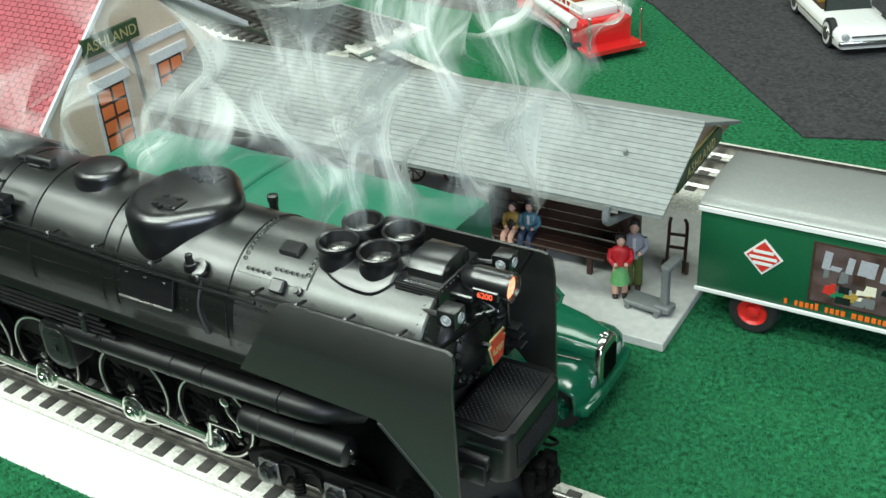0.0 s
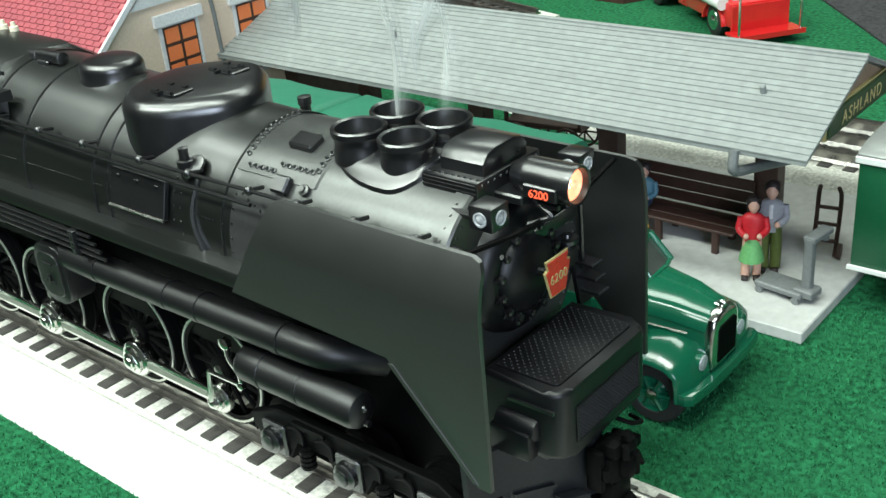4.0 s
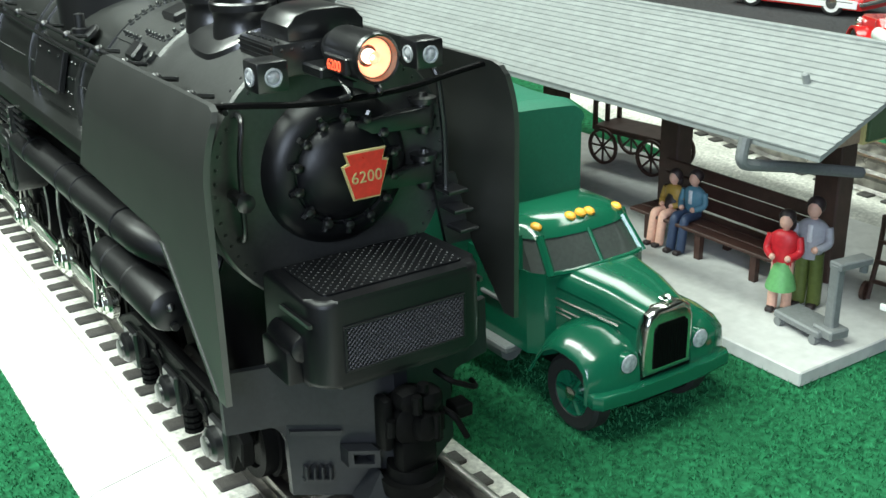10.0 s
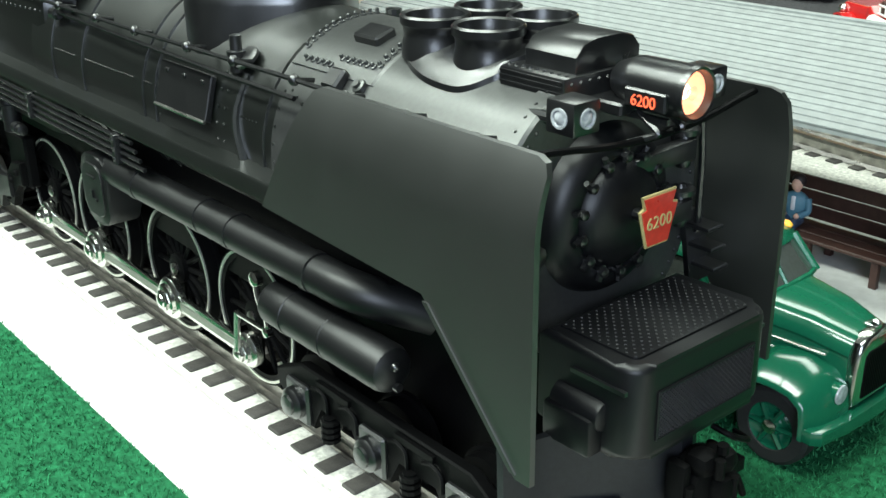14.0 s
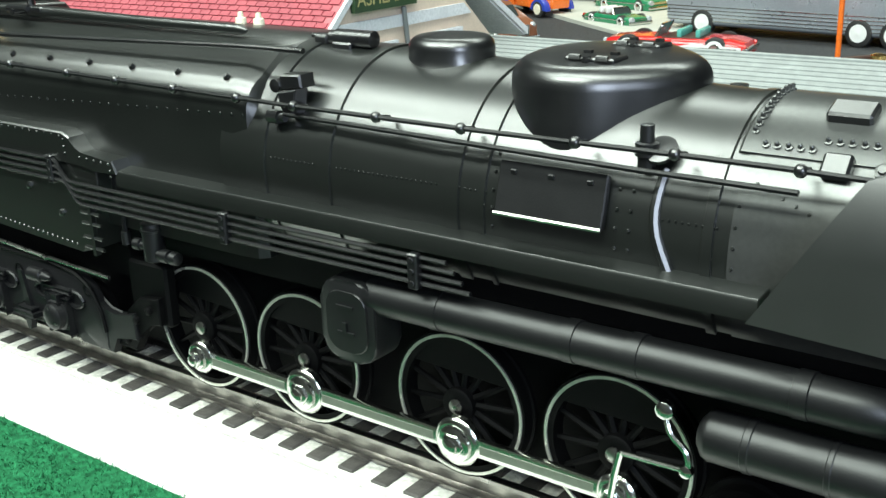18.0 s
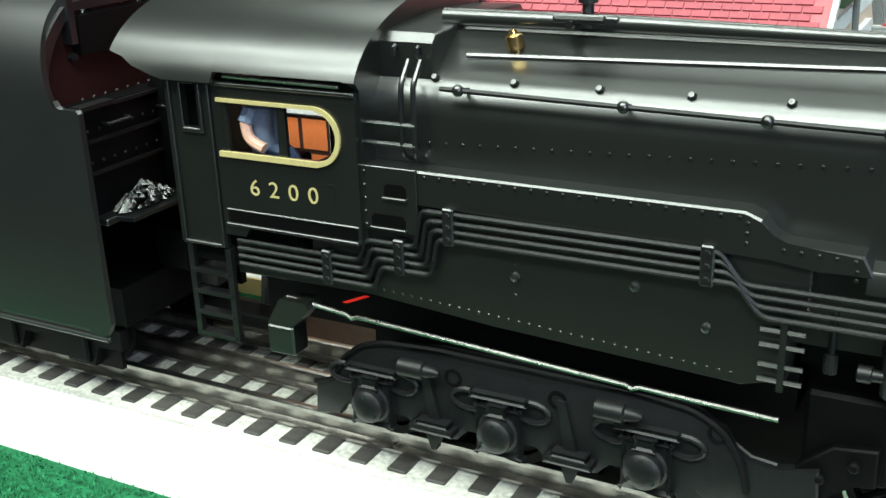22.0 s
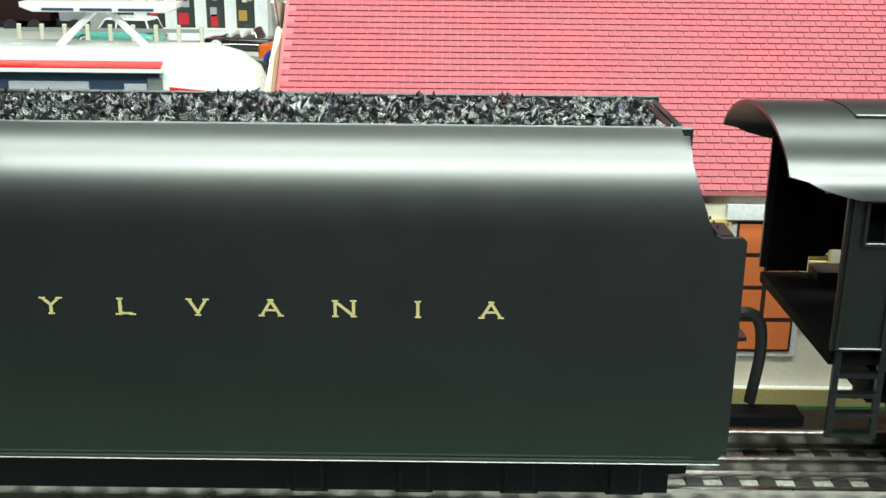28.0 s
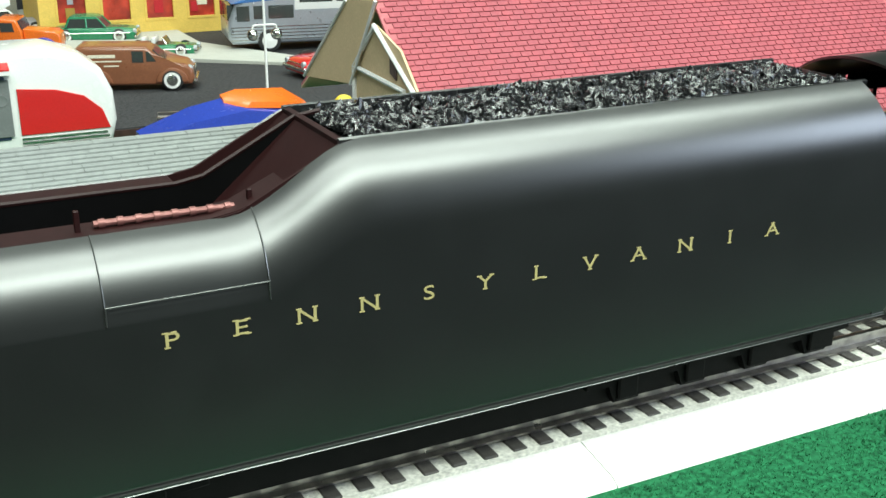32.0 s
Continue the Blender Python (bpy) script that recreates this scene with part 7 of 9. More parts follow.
# figures and parcels half hidden under the roof's far end
for nm, mt, lb, x, y, w, h in (("suitcase", "mustard", "small mustard suitcase on the platform", -240, 176, 12, 10), ("crate", "brown", "small brown crate on the platform", -226, 190, 12, 12), ("mail_sack", "blue", "blue mail sack on the platform", -262, 172, 9, 12)):
    b = bm_new()
    box(b, x, x + w, y, y + 7, 4.4, 4.4 + h, 1.2)
    solo(nm, b, mt, lb, nm.replace("_", " "))

# ---- the green bonneted truck with its canvas body, and the pup trailer behind it ----
def wheel_parts(parent, x, y, z, r, w, side, rim="truckgreen", hub="chrome"):
    b = bm_new()
    turned(b, (x, y - w / 2, z), (0, 1, 0), [(0, r * 0.62), (0, r * 0.9), (w * 0.15, r), (w * 0.85, r), (w, r * 0.9), (w, r * 0.62), (w * 0.8, r * 0.58), (w * 0.2, r * 0.58), (0, r * 0.62)], 28, cap=False)
    t = part("tyre", b, "rubber", parent)
    b = bm_new()
    yo = y + side * w * 0.34
    turned(b, (x, yo, z), (0, side, 0), [(-w * 0.3, r * 0.6), (0, r * 0.64), (w * 0.1, r * 0.6), (-w * 0.05, r * 0.5), (-w * 0.1, r * 0.28), (w * 0.12, r * 0.24), (w * 0.2, r * 0.06)], 24)
    rm = part("rim", b, rim, t)
    if rim == "truckgreen":
        for k in range(6):
            a = radians(60 * k)
            b = bm_new()
            cyl(b, (x + r * 0.14 * math.cos(a), yo + side * 0.3, z + r * 0.14 * math.sin(a)), (x + r * 0.58 * math.cos(a), yo, z + r * 0.58 * math.sin(a)), r * 0.08, seg=6)
            part("spoke", b, rim, t)
        b = bm_new()
        turned(b, (x, yo, z), (0, side, 0), [(0, r * 0.2), (w * 0.22, r * 0.18), (w * 0.3, r * 0.06)], 12)
        part("hubcap", b, hub, t)
    return t


truck = thing("delivery_truck", "glossy green bonneted toy truck with chrome radiator", "truck", -2.6, 80, 0)
# hood: sections from the scuttle to the radiator
b = bm_new()
def hood_ring(x, w, z0, z1):
    pts = [(-w, z0), (-w, z1 - 4.5)] + arc(-w + 5, z1 - 5, 5, 180, 105, 6) + [(0, z1)] + [(-p, q) for p, q in arc(-w + 5, z1 - 5, 5, 105, 180, 6)] + [(w, z1 - 4.5), (w, z0)]
    return [(x, y, z) for y, z in pts]
loft(b, [hood_ring(-46, 15.5, 16, 38.6), hood_ring(-38, 14.2, 16, 37.8), hood_ring(-20, 11, 16, 36.2), hood_ring(-9.5, 8.6, 16, 33.8)])
hoodp = part("hood", b, "truckgreen", truck)
b = bm_new()
prism(b, [(-8.0, 16.5), (-8.0, 29.6), (-6.8, 32.6), (-4, 34.2), (4, 34.2), (6.8, 32.6), (8.0, 29.6), (8.0, 16.5)], "x", -11.0, -6.8, 1.5, 3)
rad = part("radiator_shell", b, "chrome", truck, "chrome radiator shell")
b = bm_new()
prism(b, [(-5.5, 18.6), (-5.5, 28.0), (-4.3, 30.2), (4.3, 30.2), (5.5, 28.0), (5.5, 18.6)], "x", -7.05, -6.5)
part("radiator_core", b, "blackmatt", rad)
for k in range(13):
    b = bm_new()
    box(b, -6.65, -6.35, -5.2 + k * 0.84, -4.88 + k * 0.84, 18.8, 29.4)
    part("radiator_slat", b, "blackmatt", rad)
b = bm_new()
ball(b, (-8.6, 0, 35.3), 1.3, 8, (1.2, 0.8, 1))
box(b, -11, -7.6, -1, 1, 34.2, 35.3, 0.3, 1)
part("mascot", b, "chrome", rad)
# fenders
for s in (-1, 1):
    b = bm_new()
    path = [(-42, 12), (-39.5, 16), (-36, 21.5), (-31, 26.0), (-25, 28.2), (-18, 28.0), (-12, 25.6), (-8.8, 22), (-7.8, 17.5), (-7.6, 12.4)]
    path = [(-7.5 + (x + 7.5) * 0.9, z) for x, z in path]
    rings = []
    for (x, z) in path:
        row = []
        for q in (0.0, 0.35, 0.65, 0.85, 0.96, 1.0):
            fore = min(1.0, max(0.0, (x + 14) / 5))
            drop = (5.0 - 2.6 * fore) * max(0, q - 0.3) ** 2 / 0.49
            back = 0.6 * fore * max(0, q - 0.5) ** 2 * 4
            cx, cz = -24, 12
            d = Vector((x - cx, z - cz))
            k = 1 - drop / max(d.length, 6)
            row.append((cx + d.x * k - back, s * (8.5 + 14.5 * q), cz + d.y * k))
        rings.append(row)
    up = []
    for r in rings:
        inn = [(-24 + (x + 24) * 0.93, y, 12 + (z - 12) * 0.93) for x, y, z in r]
        up.append(r + inn[::-1])
    loft(b, up)
    fd = part("fender", b, "truckgreen", truck, smooth=60)
    b = bm_new()
    turned(b, (-13.2, s * 11.9, 21.4), (1, 0, 0), [(0, 1.2), (1.4, 2.4), (4.6, 2.7), (5.0, 2.6)], 18)
    hl = part("headlight", b, "truckgreen", truck)
    b = bm_new()
    turned(b, (-8.4, s * 11.9, 21.4), (1, 0, 0), [(0, 2.6), (0.5, 2.3), (0.7, 1.0), (0.7, 0.1)], 18)
    part("lens", b, "lens", hl, "clear headlight lens")
    b = bm_new()
    for z, x0, x1 in ((29.4, -40, -14), (26.8, -36, -18), (25.4, -34, -20)):
        tube(b, [(x0, s * (15.0 + (x0 + 46) * -0.16 + 0.3), z + 0.6), (x1, s * (15.3 + (x1 + 46) * -0.16 + 0.3), z - 0.6)], 0.35, 5)
    part("hood_trim", b, "chrome", hoodp)
    wheel_parts(truck, -21.0, s * 16.4, 10.0, 10.0, 5.4, s)
b = bm_new()
prism(b, [(-10.5, -22.8), (-8.2, -23.0), (-6.2, -21.4), (-5.4, -12), (-5.2, 0), (-5.4, 12), (-6.2, 20.6), (-8.2, 22.2), (-10.5, 22.0), (-9.0, 18), (-8.4, 0), (-9.0, -18)], "z", 12.2, 15.8, 0.5)
part("bumper", b, "truckgreen", truck)
b = bm_new()
box(b, -14, -8, -9, 9, 10, 17)
box(b, -75, -10, -10, 10, 8, 16)
part("chassis", b, "blackmatt", truck)
# cab, low and set well forward
def settle(bm):
    for v in bm.verts:
        v.co.x += 10.8
        if v.co.z > 30:
            v.co.z = 30 + (v.co.z - 30) * 0.88
    return bm


b = bm_new()
def cab_ring(z, x0, x1, w, r=5.5):
    return [(x0, -w, z), (x1 - r, -w, z), (x1 - r * 0.3, -w + r * 0.5, z), (x1, -w + r * 1.6, z), (x1 + 0.8, 0, z), (x1, w - r * 1.6, z), (x1 - r * 0.3, w - r * 0.5, z), (x1 - r, w, z), (x0, w, z)]
loft(b, [cab_ring(14, -76, -44, 19), cab_ring(30, -76, -44, 19.4), cab_ring(37.5, -76, -44, 19.0)])
cab = part("cab", settle(b), "truckgreen", truck)
b = bm_new()
loft(b, [cab_ring(37.5, -70, -43.4, 18.4), cab_ring(46.6, -69.4, -50, 17.0)])
part("cab_glazing", settle(b), "truckglass", cab, "dark cab glazing")
b = bm_new()
loft(b, [cab_ring(46.0, -70, -49.2, 17.9), cab_ring(48.4, -69.6, -50.6, 17.0), cab_ring(50.2, -68, -53, 13.5), cab_ring(50.8, -66, -56, 9)])
rf = part("cab_roof", settle(b), "truckgreen", cab)
for s in (-1, 1):
    for (xa, za, ya), (xb, zb, yb) in (((-44.6, 37, 15.4), (-51.4, 46.6, 14.0)), ((-53.5, 37, 18.7), (-55.5, 46.6, 17.3)), ((-69.4, 37, 18.7), (-69.2, 46.6, 17.3))):
        b = bm_new()
        tube(b, [(xa, s * ya, za), (xb, s * yb, zb)], 1.25, 8)
        part("window_pillar", settle(b), "truckgreen", cab)
    b = bm_new()
    tube(b, [(-44.8, s * 15.6, 37.6), (-43.0, s * 9.6, 37.8), (-42.6, 0, 37.9)], 0.8, 6)
    part("windscreen_frame", settle(b), "truckgreen", cab)
b = bm_new()
tube(b, [(-42.2, 0, 37), (-48.9, 0, 46.8)], 0.6, 6)
part("windscreen_bar", settle(b), "truckgreen", cab)
for y in (-13.5, -3.2, 0, 3.2, 13.5):
    b = bm_new()
    ball(b, (-52 - abs(y) * 0.1, y, 50.4 - abs(y) * 0.12), 1.5, 10, (1.3, 0.9, 0.9))
    part("roof_light", settle(b), "amber", rf, "amber roof marker light")
b = bm_new()
box(b, -66, -44, -22, -18, 12, 14, 0.4, 1)
box(b, -58, -48, -20.2, -19.2, 25, 26, 0.2, 1)
cyl(b, (-62, -17, 11), (-48, -17, 11), 3.6, seg=16)
part("running_step", b, "greymetal", truck)


def canvas_body(name, parent, x0, x1, w, z0, z1, bows):
    """A van body under canvas, its top sagging a little between hoops."""
    b = bm_new()
    n = 28
    rings = []
    for i in range(n + 1):
        t = i / n
        x = x0 + (x1 - x0) * t
        sag = -1.1 * abs(math.sin(math.pi * bows * t)) + 0.5
        e = min(t, 1 - t) * (x1 - x0)
        inset = max(0, 3.5 - e) ** 2 / 3.5
        pts = [(-w + inset * 0.3, z0), (-w + inset * 0.3, z1 - 7)] + [(py, pz + sag * max(0, (pz - z1 + 7) / 7) - inset * 0.6 * max(0, (pz - z1 + 7) / 7)) for py, pz in arc(-w + 6, z1 - 6, 6, 175, 95, 7)]
        pts += [(-w * 0.4, z1 + sag + 0.6 - inset * 0.6), (0, z1 + sag + 1.0 - inset * 0.6)]
        pts = pts + [(-py, pz) for py, pz in pts[-2::-1]]
        rings.append([(x, py, pz) for py, pz in pts])
    loft(b, rings)
    return part(name, b, "tarp", parent, "green canvas-covered body", smooth=60)


canvas_body("van_body", truck, -168, -69.5, 25, 15, 69.4, 3)
b = bm_new()
box(b, -166, -60, -11, 11, 9, 15)
part("rear_chassis", b, "blackmatt", truck)
for x in (-120, -142):
    for s in (-1, 1):
        wheel_parts(truck, x, s * 18, 10.6, 10.6, 8, s)
pup = thing("trailer", "green canvas-topped toy trailer parked behind the truck", "trailer", 0, 82, 0)
canvas_body("trailer_body", pup, -256, -172, 25, 15, 68, 2)
b = bm_new()
box(b, -254, -170, -11, 11, 9, 15)
part("trailer_chassis", b, "blackmatt", pup)
for x in (-188, -240):
    for s in (-1, 1):
        wheel_parts(pup, x, s * 18, 10.6, 10.6, 8, s)

# ---- dark green express trailer with silver roof ----
van = thing("express_trailer", "dark green toy highway trailer with silver roof and red wheels", "trailer", 0, 177, 0)
b = bm_new()
box(b, 0, 190, -26, 26, 18, 56.5, 0.8)
body = part("trailer_body", b, "vangreen", van)
b = bm_new()
prism(b, [(-26.4, 56.4), (-26.4, 58.6), (-25.4, 59.6), (-20, 61.0), (0, 62.0), (20, 61.0), (25.4, 59.6), (26.4, 58.6), (26.4, 56.4)], "x", -0.6, 190.6, 0.5)
part("trailer_roof", b, "silver", van, "silver grey trailer roof")
b = bm_new()
box(b, -1.0, 191, -27.0, -26.2, 55.6, 58.0, 0.3, 1)
box(b, -1.0, -0.2, -26.6, 26.6, 55.6, 58.0, 0.3, 1)
box(b, -0.8, 190.8, -26.8, -25.8, 17.2, 19.0, 0.2, 1)
part("trailer_trim", b, "white", van, "white trim strip")
b = bm_new()
prism(b, [(19, 40), (27, 48.4), (35, 40), (27, 31.6)], "y", -26.35, -26.05)
dm = part("emblem", b, "white", body, "red diamond emblem with white edge")
b = bm_new()
prism(b, [(20.2, 40), (27, 47.1), (33.8, 40), (27, 32.9)], "y", -26.6, -26.3)
part("emblem_field", b, "redkey", dm)
b = bm_new()
for z, w in ((42.4, 4.2), (39.6, 5.6), (37.0, 4.0)):
    box(b, 27 - w, 27 + w, -26.75, -26.55, z - 0.7, z + 0.7)
part("emblem_text_bar", b, "white", dm)
b = bm_new()
box(b, 46, 108, -26.4, -26.05, 24.5, 52)
bill = part("billboard", b, "brown", body, "printed advertising panel")
b = bm_new()
box(b, 47, 107, -26.6, -26.3, 25.3, 51.2)
field = part("billboard_print", b, "printdark", bill, "dark printed picture panel")
for x, w, z0, z1, m_ in ((50, 3, 41, 49, "greycloth"), (53, 4, 41, 43, "greycloth"), (59, 2.6, 41, 48, "greycloth"), (63.5, 6.5, 41, 48, "greycloth"), (72, 2.4, 40, 47, "greycloth"), (77, 2.4, 40, 47, "greycloth"), (82, 6, 40, 47, "greycloth"), (92, 6, 39.5, 46, "greycloth")):
    b = bm_new()
    prism(b, [(x, z0), (x + w, z0 - 0.3), (x + w + 0.8, z1 - 0.3), (x + 0.8, z1)], "y", -26.8, -26.5)
    part("print_block", b, m_, field)
rb = random.Random(5)
for k in range(30):
    x, z, w, h = rb.uniform(48, 101), rb.uniform(26, 37), rb.uniform(2, 6), rb.uniform(1.5, 4.5)
    b = bm_new()
    prism(b, [(x, z), (x + w, z + rb.uniform(-0.8, 0.8)), (x + w, z + h), (x + rb.uniform(0, 1.4), z + h)], "y", -26.72 - 0.004 * k, -26.5)
    part("print_patch", b, rb.choice(("brown", "greywall", "redkey", "mustard", "cargreen", "blackgloss", "greymetal", "cream")), field)
rb = random.Random(8)
x = 37.0
while x < 170:
    w = rb.uniform(1.0, 1.9)
    if rb.random() > 0.12:
        b = bm_new()
        box(b, x, x + w, -26.3, -26.05, 20.6, 22.9 if rb.random() < 0.85 else 23.6)
        part("lettering_bar", b, "orange", body)
    x += w + 0.7
b = bm_new()
box(b, 6, 180, -14, 14, 10, 18)
part("trailer_chassis", b, "blackmatt", van)
for x in (24, 150, 172):
    for s in (-1, 1):
        wheel_parts(van, x, s * 20, 10.4, 10.4, 8, s, rim="redwheel")

# ---- printed card station house with red tiled roof ----
house = thing("card_station_house", "printed card station house with red tile roof", "house", 0, 0, 0)
HX0, HX1, HY0, HY1 = -560.0, -288.0, 66.0, 192.0
EAV, APEX = 77.0, 133.0
MY = (HY0 + HY1) / 2
b = bm_new()
prism(b, [(HY0, 0), (HY1, 0), (HY1, EAV), (MY, APEX), (HY0, EAV)], "x", HX1 - 2, HX1)
gw = part("gable_wall", b, "tan", house, "printed tan gable wall")
b = bm_new()
box(b, HX0, HX1 - 2, HY0, HY0 + 2, 0, EAV)
fw = part("front_wall", b, "creamwall", house, "printed cream front wall")
b = bm_new()
box(b, -420, HX1 - 2, HY1 - 2, HY1, 0, EAV)
part("back_wall", b, "tan", house)
b = bm_new()
prism(b, [(HY0 + 2, 0), (108, 0), (108, 112), (HY0 + 2, EAV)], "x", HX0, HX0 + 2)
part("end_wall", b, "kraft", house, "bare brown card end")
SL = math.atan2(APEX - EAV, MY - HY0)
OV = 4.0


def roof_pt(s, d):
    """A point across a slope: d millimetres down from the ridge."""
    return (MY - s * d * math.cos(SL), APEX + 1.5 - d * math.sin(SL))


LEN = (MY - HY0) / math.cos(SL) + OV
for s in (1, -1):
    b = bm_new()
    (y0, z0), (y1, z1) = roof_pt(s, 0), roof_pt(s, LEN)
    if s == -1:
        y1, z1 = 214.0, 80.0
        b2 = bm_new()
        prism(b2, [(y0, z0 - 1.4), (y1, z1 - 1.4), (y1, z1 - 2.2), (y0, z0 - 2.2)], "x", HX0 - 6, -421)
        part("roof_lining", b2, "kraft", house, "bare brown inside of the roof card")
        b2 = bm_new()
        prism(b2, [(y0, z0 - 1.4), (y1, z1 - 1.4), (y1, z1 - 2.2), (y0, z0 - 2.2)], "x", -420, HX1 + 0.4)
        part("roof_lining", b2, "whitepaper", house, "white inside of the roof card")
    prism(b, [(y0, z0), (y1, z1), (y1, z1 - 1.4), (y0, z0 - 1.4)], "x", HX0 - 6, HX1 + 0.6)
    rp = part("roof", b, "tilegap", house, "red printed tile roof slope", smooth=0)
    if s == 1:
        b = bm_new()
        n = 32
        row = LEN / n
        box(b, -2.46, 2.46, -row * 0.5 + 0.22, row * 0.5 - 0.05, 0, 0.35)
        for v in b.verts:
            if v.co.y < 0 and v.co.z > 0.3:
                v.co.z += 0.25
        tile = mesh_of("tile", b, M["tilered"], 0)
        count = int((HX1 - HX0 + 14) / 5.4)
        verts, faces = [], []
        for r in range(n):
            y, z = roof_pt(s, (r + 0.5) * row)
            for k in range(count):
                x = HX0 - 2.2 + k * 5.4 + (2.7 if r % 2 else 0)
                if x > HX1 - 3:
                    continue
                if -452 < x < -404 and r > 2:
                    piece("tile", tile, rp, x, y, z, math.degrees(SL), 0, 0)
                else:
                    m = pose(x * MM, y * MM, z * MM, math.degrees(SL))
                    k0 = len(verts)
                    verts += [tuple(m @ v.co) for v in tile.vertices]
                    faces += [tuple(k0 + i for i in p.vertices) for p in tile.polygons]
        me = bpy.data.meshes.new("roof_tiles")
        me.from_pydata(verts, [], faces)
        me.materials.append(M["tilered"])
        ob = new("roof_tiles", me)
        ob.parent = rp
        tagged(ob, kind="stuff")
    b = bm_new()
    prism(b, [(y0, z0 + 1.4), (y1, z1 + 1.4), (y1, z1 - 1.6), (y0, z0 - 1.6)], "x", HX1 + 0.6, HX1 + 2)
    part("verge_board", b, "whitepaper", house)
b = bm_new()
for zc in (97.0,):
    prism(b, [(HY0 + 20, 92.5), (HY1 - 20, 92.5), (HY1 - 25, 97), (HY0 + 25, 97)], "x", HX1, HX1 + 1)
prism(b, [(HY0, 0), (HY0 + 3, 0), (HY0 + 3, EAV), (HY0, EAV)], "x", HX1, HX1 + 1)
prism(b, [(HY1 - 3, 0), (HY1, 0), (HY1, EAV + 3), (HY1 - 3, EAV + 4)], "x", HX1, HX1 + 1)
part("gable_band", b, "whitepaper", gw, "white printed band")


def card_window(parent, face, a0, a1, z0, z1):
    """A printed window: frame, lintel, orange panes with bars; on the gable (x) or on the front (y)."""
    def slab(bm, u0, u1, w0, w1, p0, p1):
        if face == "x":
            box(bm, HX1 + p0, HX1 + p1, u0, u1, w0, w1)
        else:
            box(bm, u0, u1, HY0 - p1, HY0 - p0, w0, w1)
    b = bm_new()
    slab(b, a0 - 2, a1 + 2, z0 - 2, z1 + 1, 0.2, 0.7)
    fr = part("window", b, "whitepaper", parent, "white framed window with orange panes")
    b = bm_new()
    slab(b, a0 - 4, a1 + 4, z1 + 1, z1 + 6, 0.2, 2.2)
    part("lintel", b, "whitepaper", fr)
    b = bm_new()
    slab(b, a0, a1, z0, z1, 0.7, 1.0)
    part("glazing_bar", b, "brown", fr)
    nx, nz = 2, 4
    for i in range(nx):
        for k in range(nz):
            w, h = (a1 - a0) / nx, (z1 - z0) / nz
            b = bm_new()
            slab(b, a0 + i * w + 0.8, a0 + (i + 1) * w - 0.8, z0 + k * h + 0.8, z0 + (k + 1) * h - 0.8, 1.0, 1.2)
            part("pane", b, "orangewin", fr)


for y in (100, 142):
    card_window(gw, "x", y, y + 18, 50, 82)
b = bm_new()
box(b, -3.0, 3.0, -0.5, 0.5, -1.15, 1.15, 0.2, 1)
louvre = mesh_of("shutter_slat", b, M["siding"])
for x in (-539, -492, -445, -398, -351, -308):
    card_window(fw, "y", x - 11, x + 11, 18.5, 65)
    for side_x in (x - 17.2, x + 17.2):
        b = bm_new()
        for x0, x1, z0, z1 in ((side_x - 4.0, side_x - 3.1, 29, 66), (side_x + 3.1, side_x + 4.0, 29, 66), (side_x - 3.1, side_x + 3.1, 29, 30.2), (side_x - 3.1, side_x + 3.1, 64.8, 66)):
            box(b, x0, x1, HY0 - 1.5, HY0 - 0.1, z0, z1)
        sh = part("shutter", b, "siding", fw, "yellow louvred shutter")
        for k in range(13):
            piece("shutter_slat", louvre, sh, side_x, HY0 - 0.7, 31.5 + 2.72 * k, 25)
b = bm_new()
box(b, HX0, HX1, HY0 - 5, HY0, 0, 5)
part("plinth", b, "whitepaper", house)
b = bm_new()
box(b, HX0, HX1, HY0 - 6.2, HY0 - 5.1, 0.2, 6.4)
part("plinth_edge", b, "siding", house)
b = bm_new()
box(b, HX1 + 1, HX1 + 3, 97, 133, 100.5, 109.5)
sgn = part("name_sign", b, "signgreen", gw, "green sign with gold station name")
lettering("sign_name", "ASHLAND", "gold", sgn, 7.4, pose((HX1 + 3.1) * MM, 115 * MM, 102.6 * MM, 90, 0, 90), 0.05, 1.0)
b = bm_new()
tube(b, bend([(HX1 + 2, 126, 100), (HX1 + 2, 128, 84), (HX1 + 2, 130, 40), (HX1 + 5, 130, 36)], 3), 1.0, 8)
part("downpipe", b, "greymetal", gw)
# folded card flaps that close the far gable, with pale glued edges
for pts, x in (([(145, 128), (200, 86.5), (142, 93), (114, 131)], HX0 - 9.0), ([(119, 121), (141, 101), (141, 60), (68, 60), (68, 90), (76, 97), (95, 114)], HX0 - 7.4)):
    b = bm_new()
    prism(b, pts, "x", x, x + 1.0)
    part("card_flap", b, "kraft", house, "loose brown card flap with pale edges")
for p, q in (((119, 120), (140.4, 101)), ((140.4, 101), (90, 99.2)), ((140.4, 101), (140.4, 60)), ((119, 121), (76, 97))):
    b = bm_new()
    tube(b, [(HX0 - 8.2, *p), (HX0 - 8.2, *q)], 1.0, 6)
    part("card_glue_strip", b, "whitepaper", house)
for p, q in (((145, 128), (200, 86.5)), ((142, 93), (114, 131))):
    b = bm_new()
    tube(b, [(HX0 - 9.4, *p), (HX0 - 9.4, *q)], 0.7, 6)
    part("card_glue_strip", b, "whitepaper", house)
b = bm_new()
prism(b, [(98, 108), (104, 113), (104, 104), (98, 102)], "x", HX0 - 8.0, HX0 - 7.4)
part("flap_notch", b, "brown", house)

# ---- raised street board behind the tracks ----
b = bm_new()
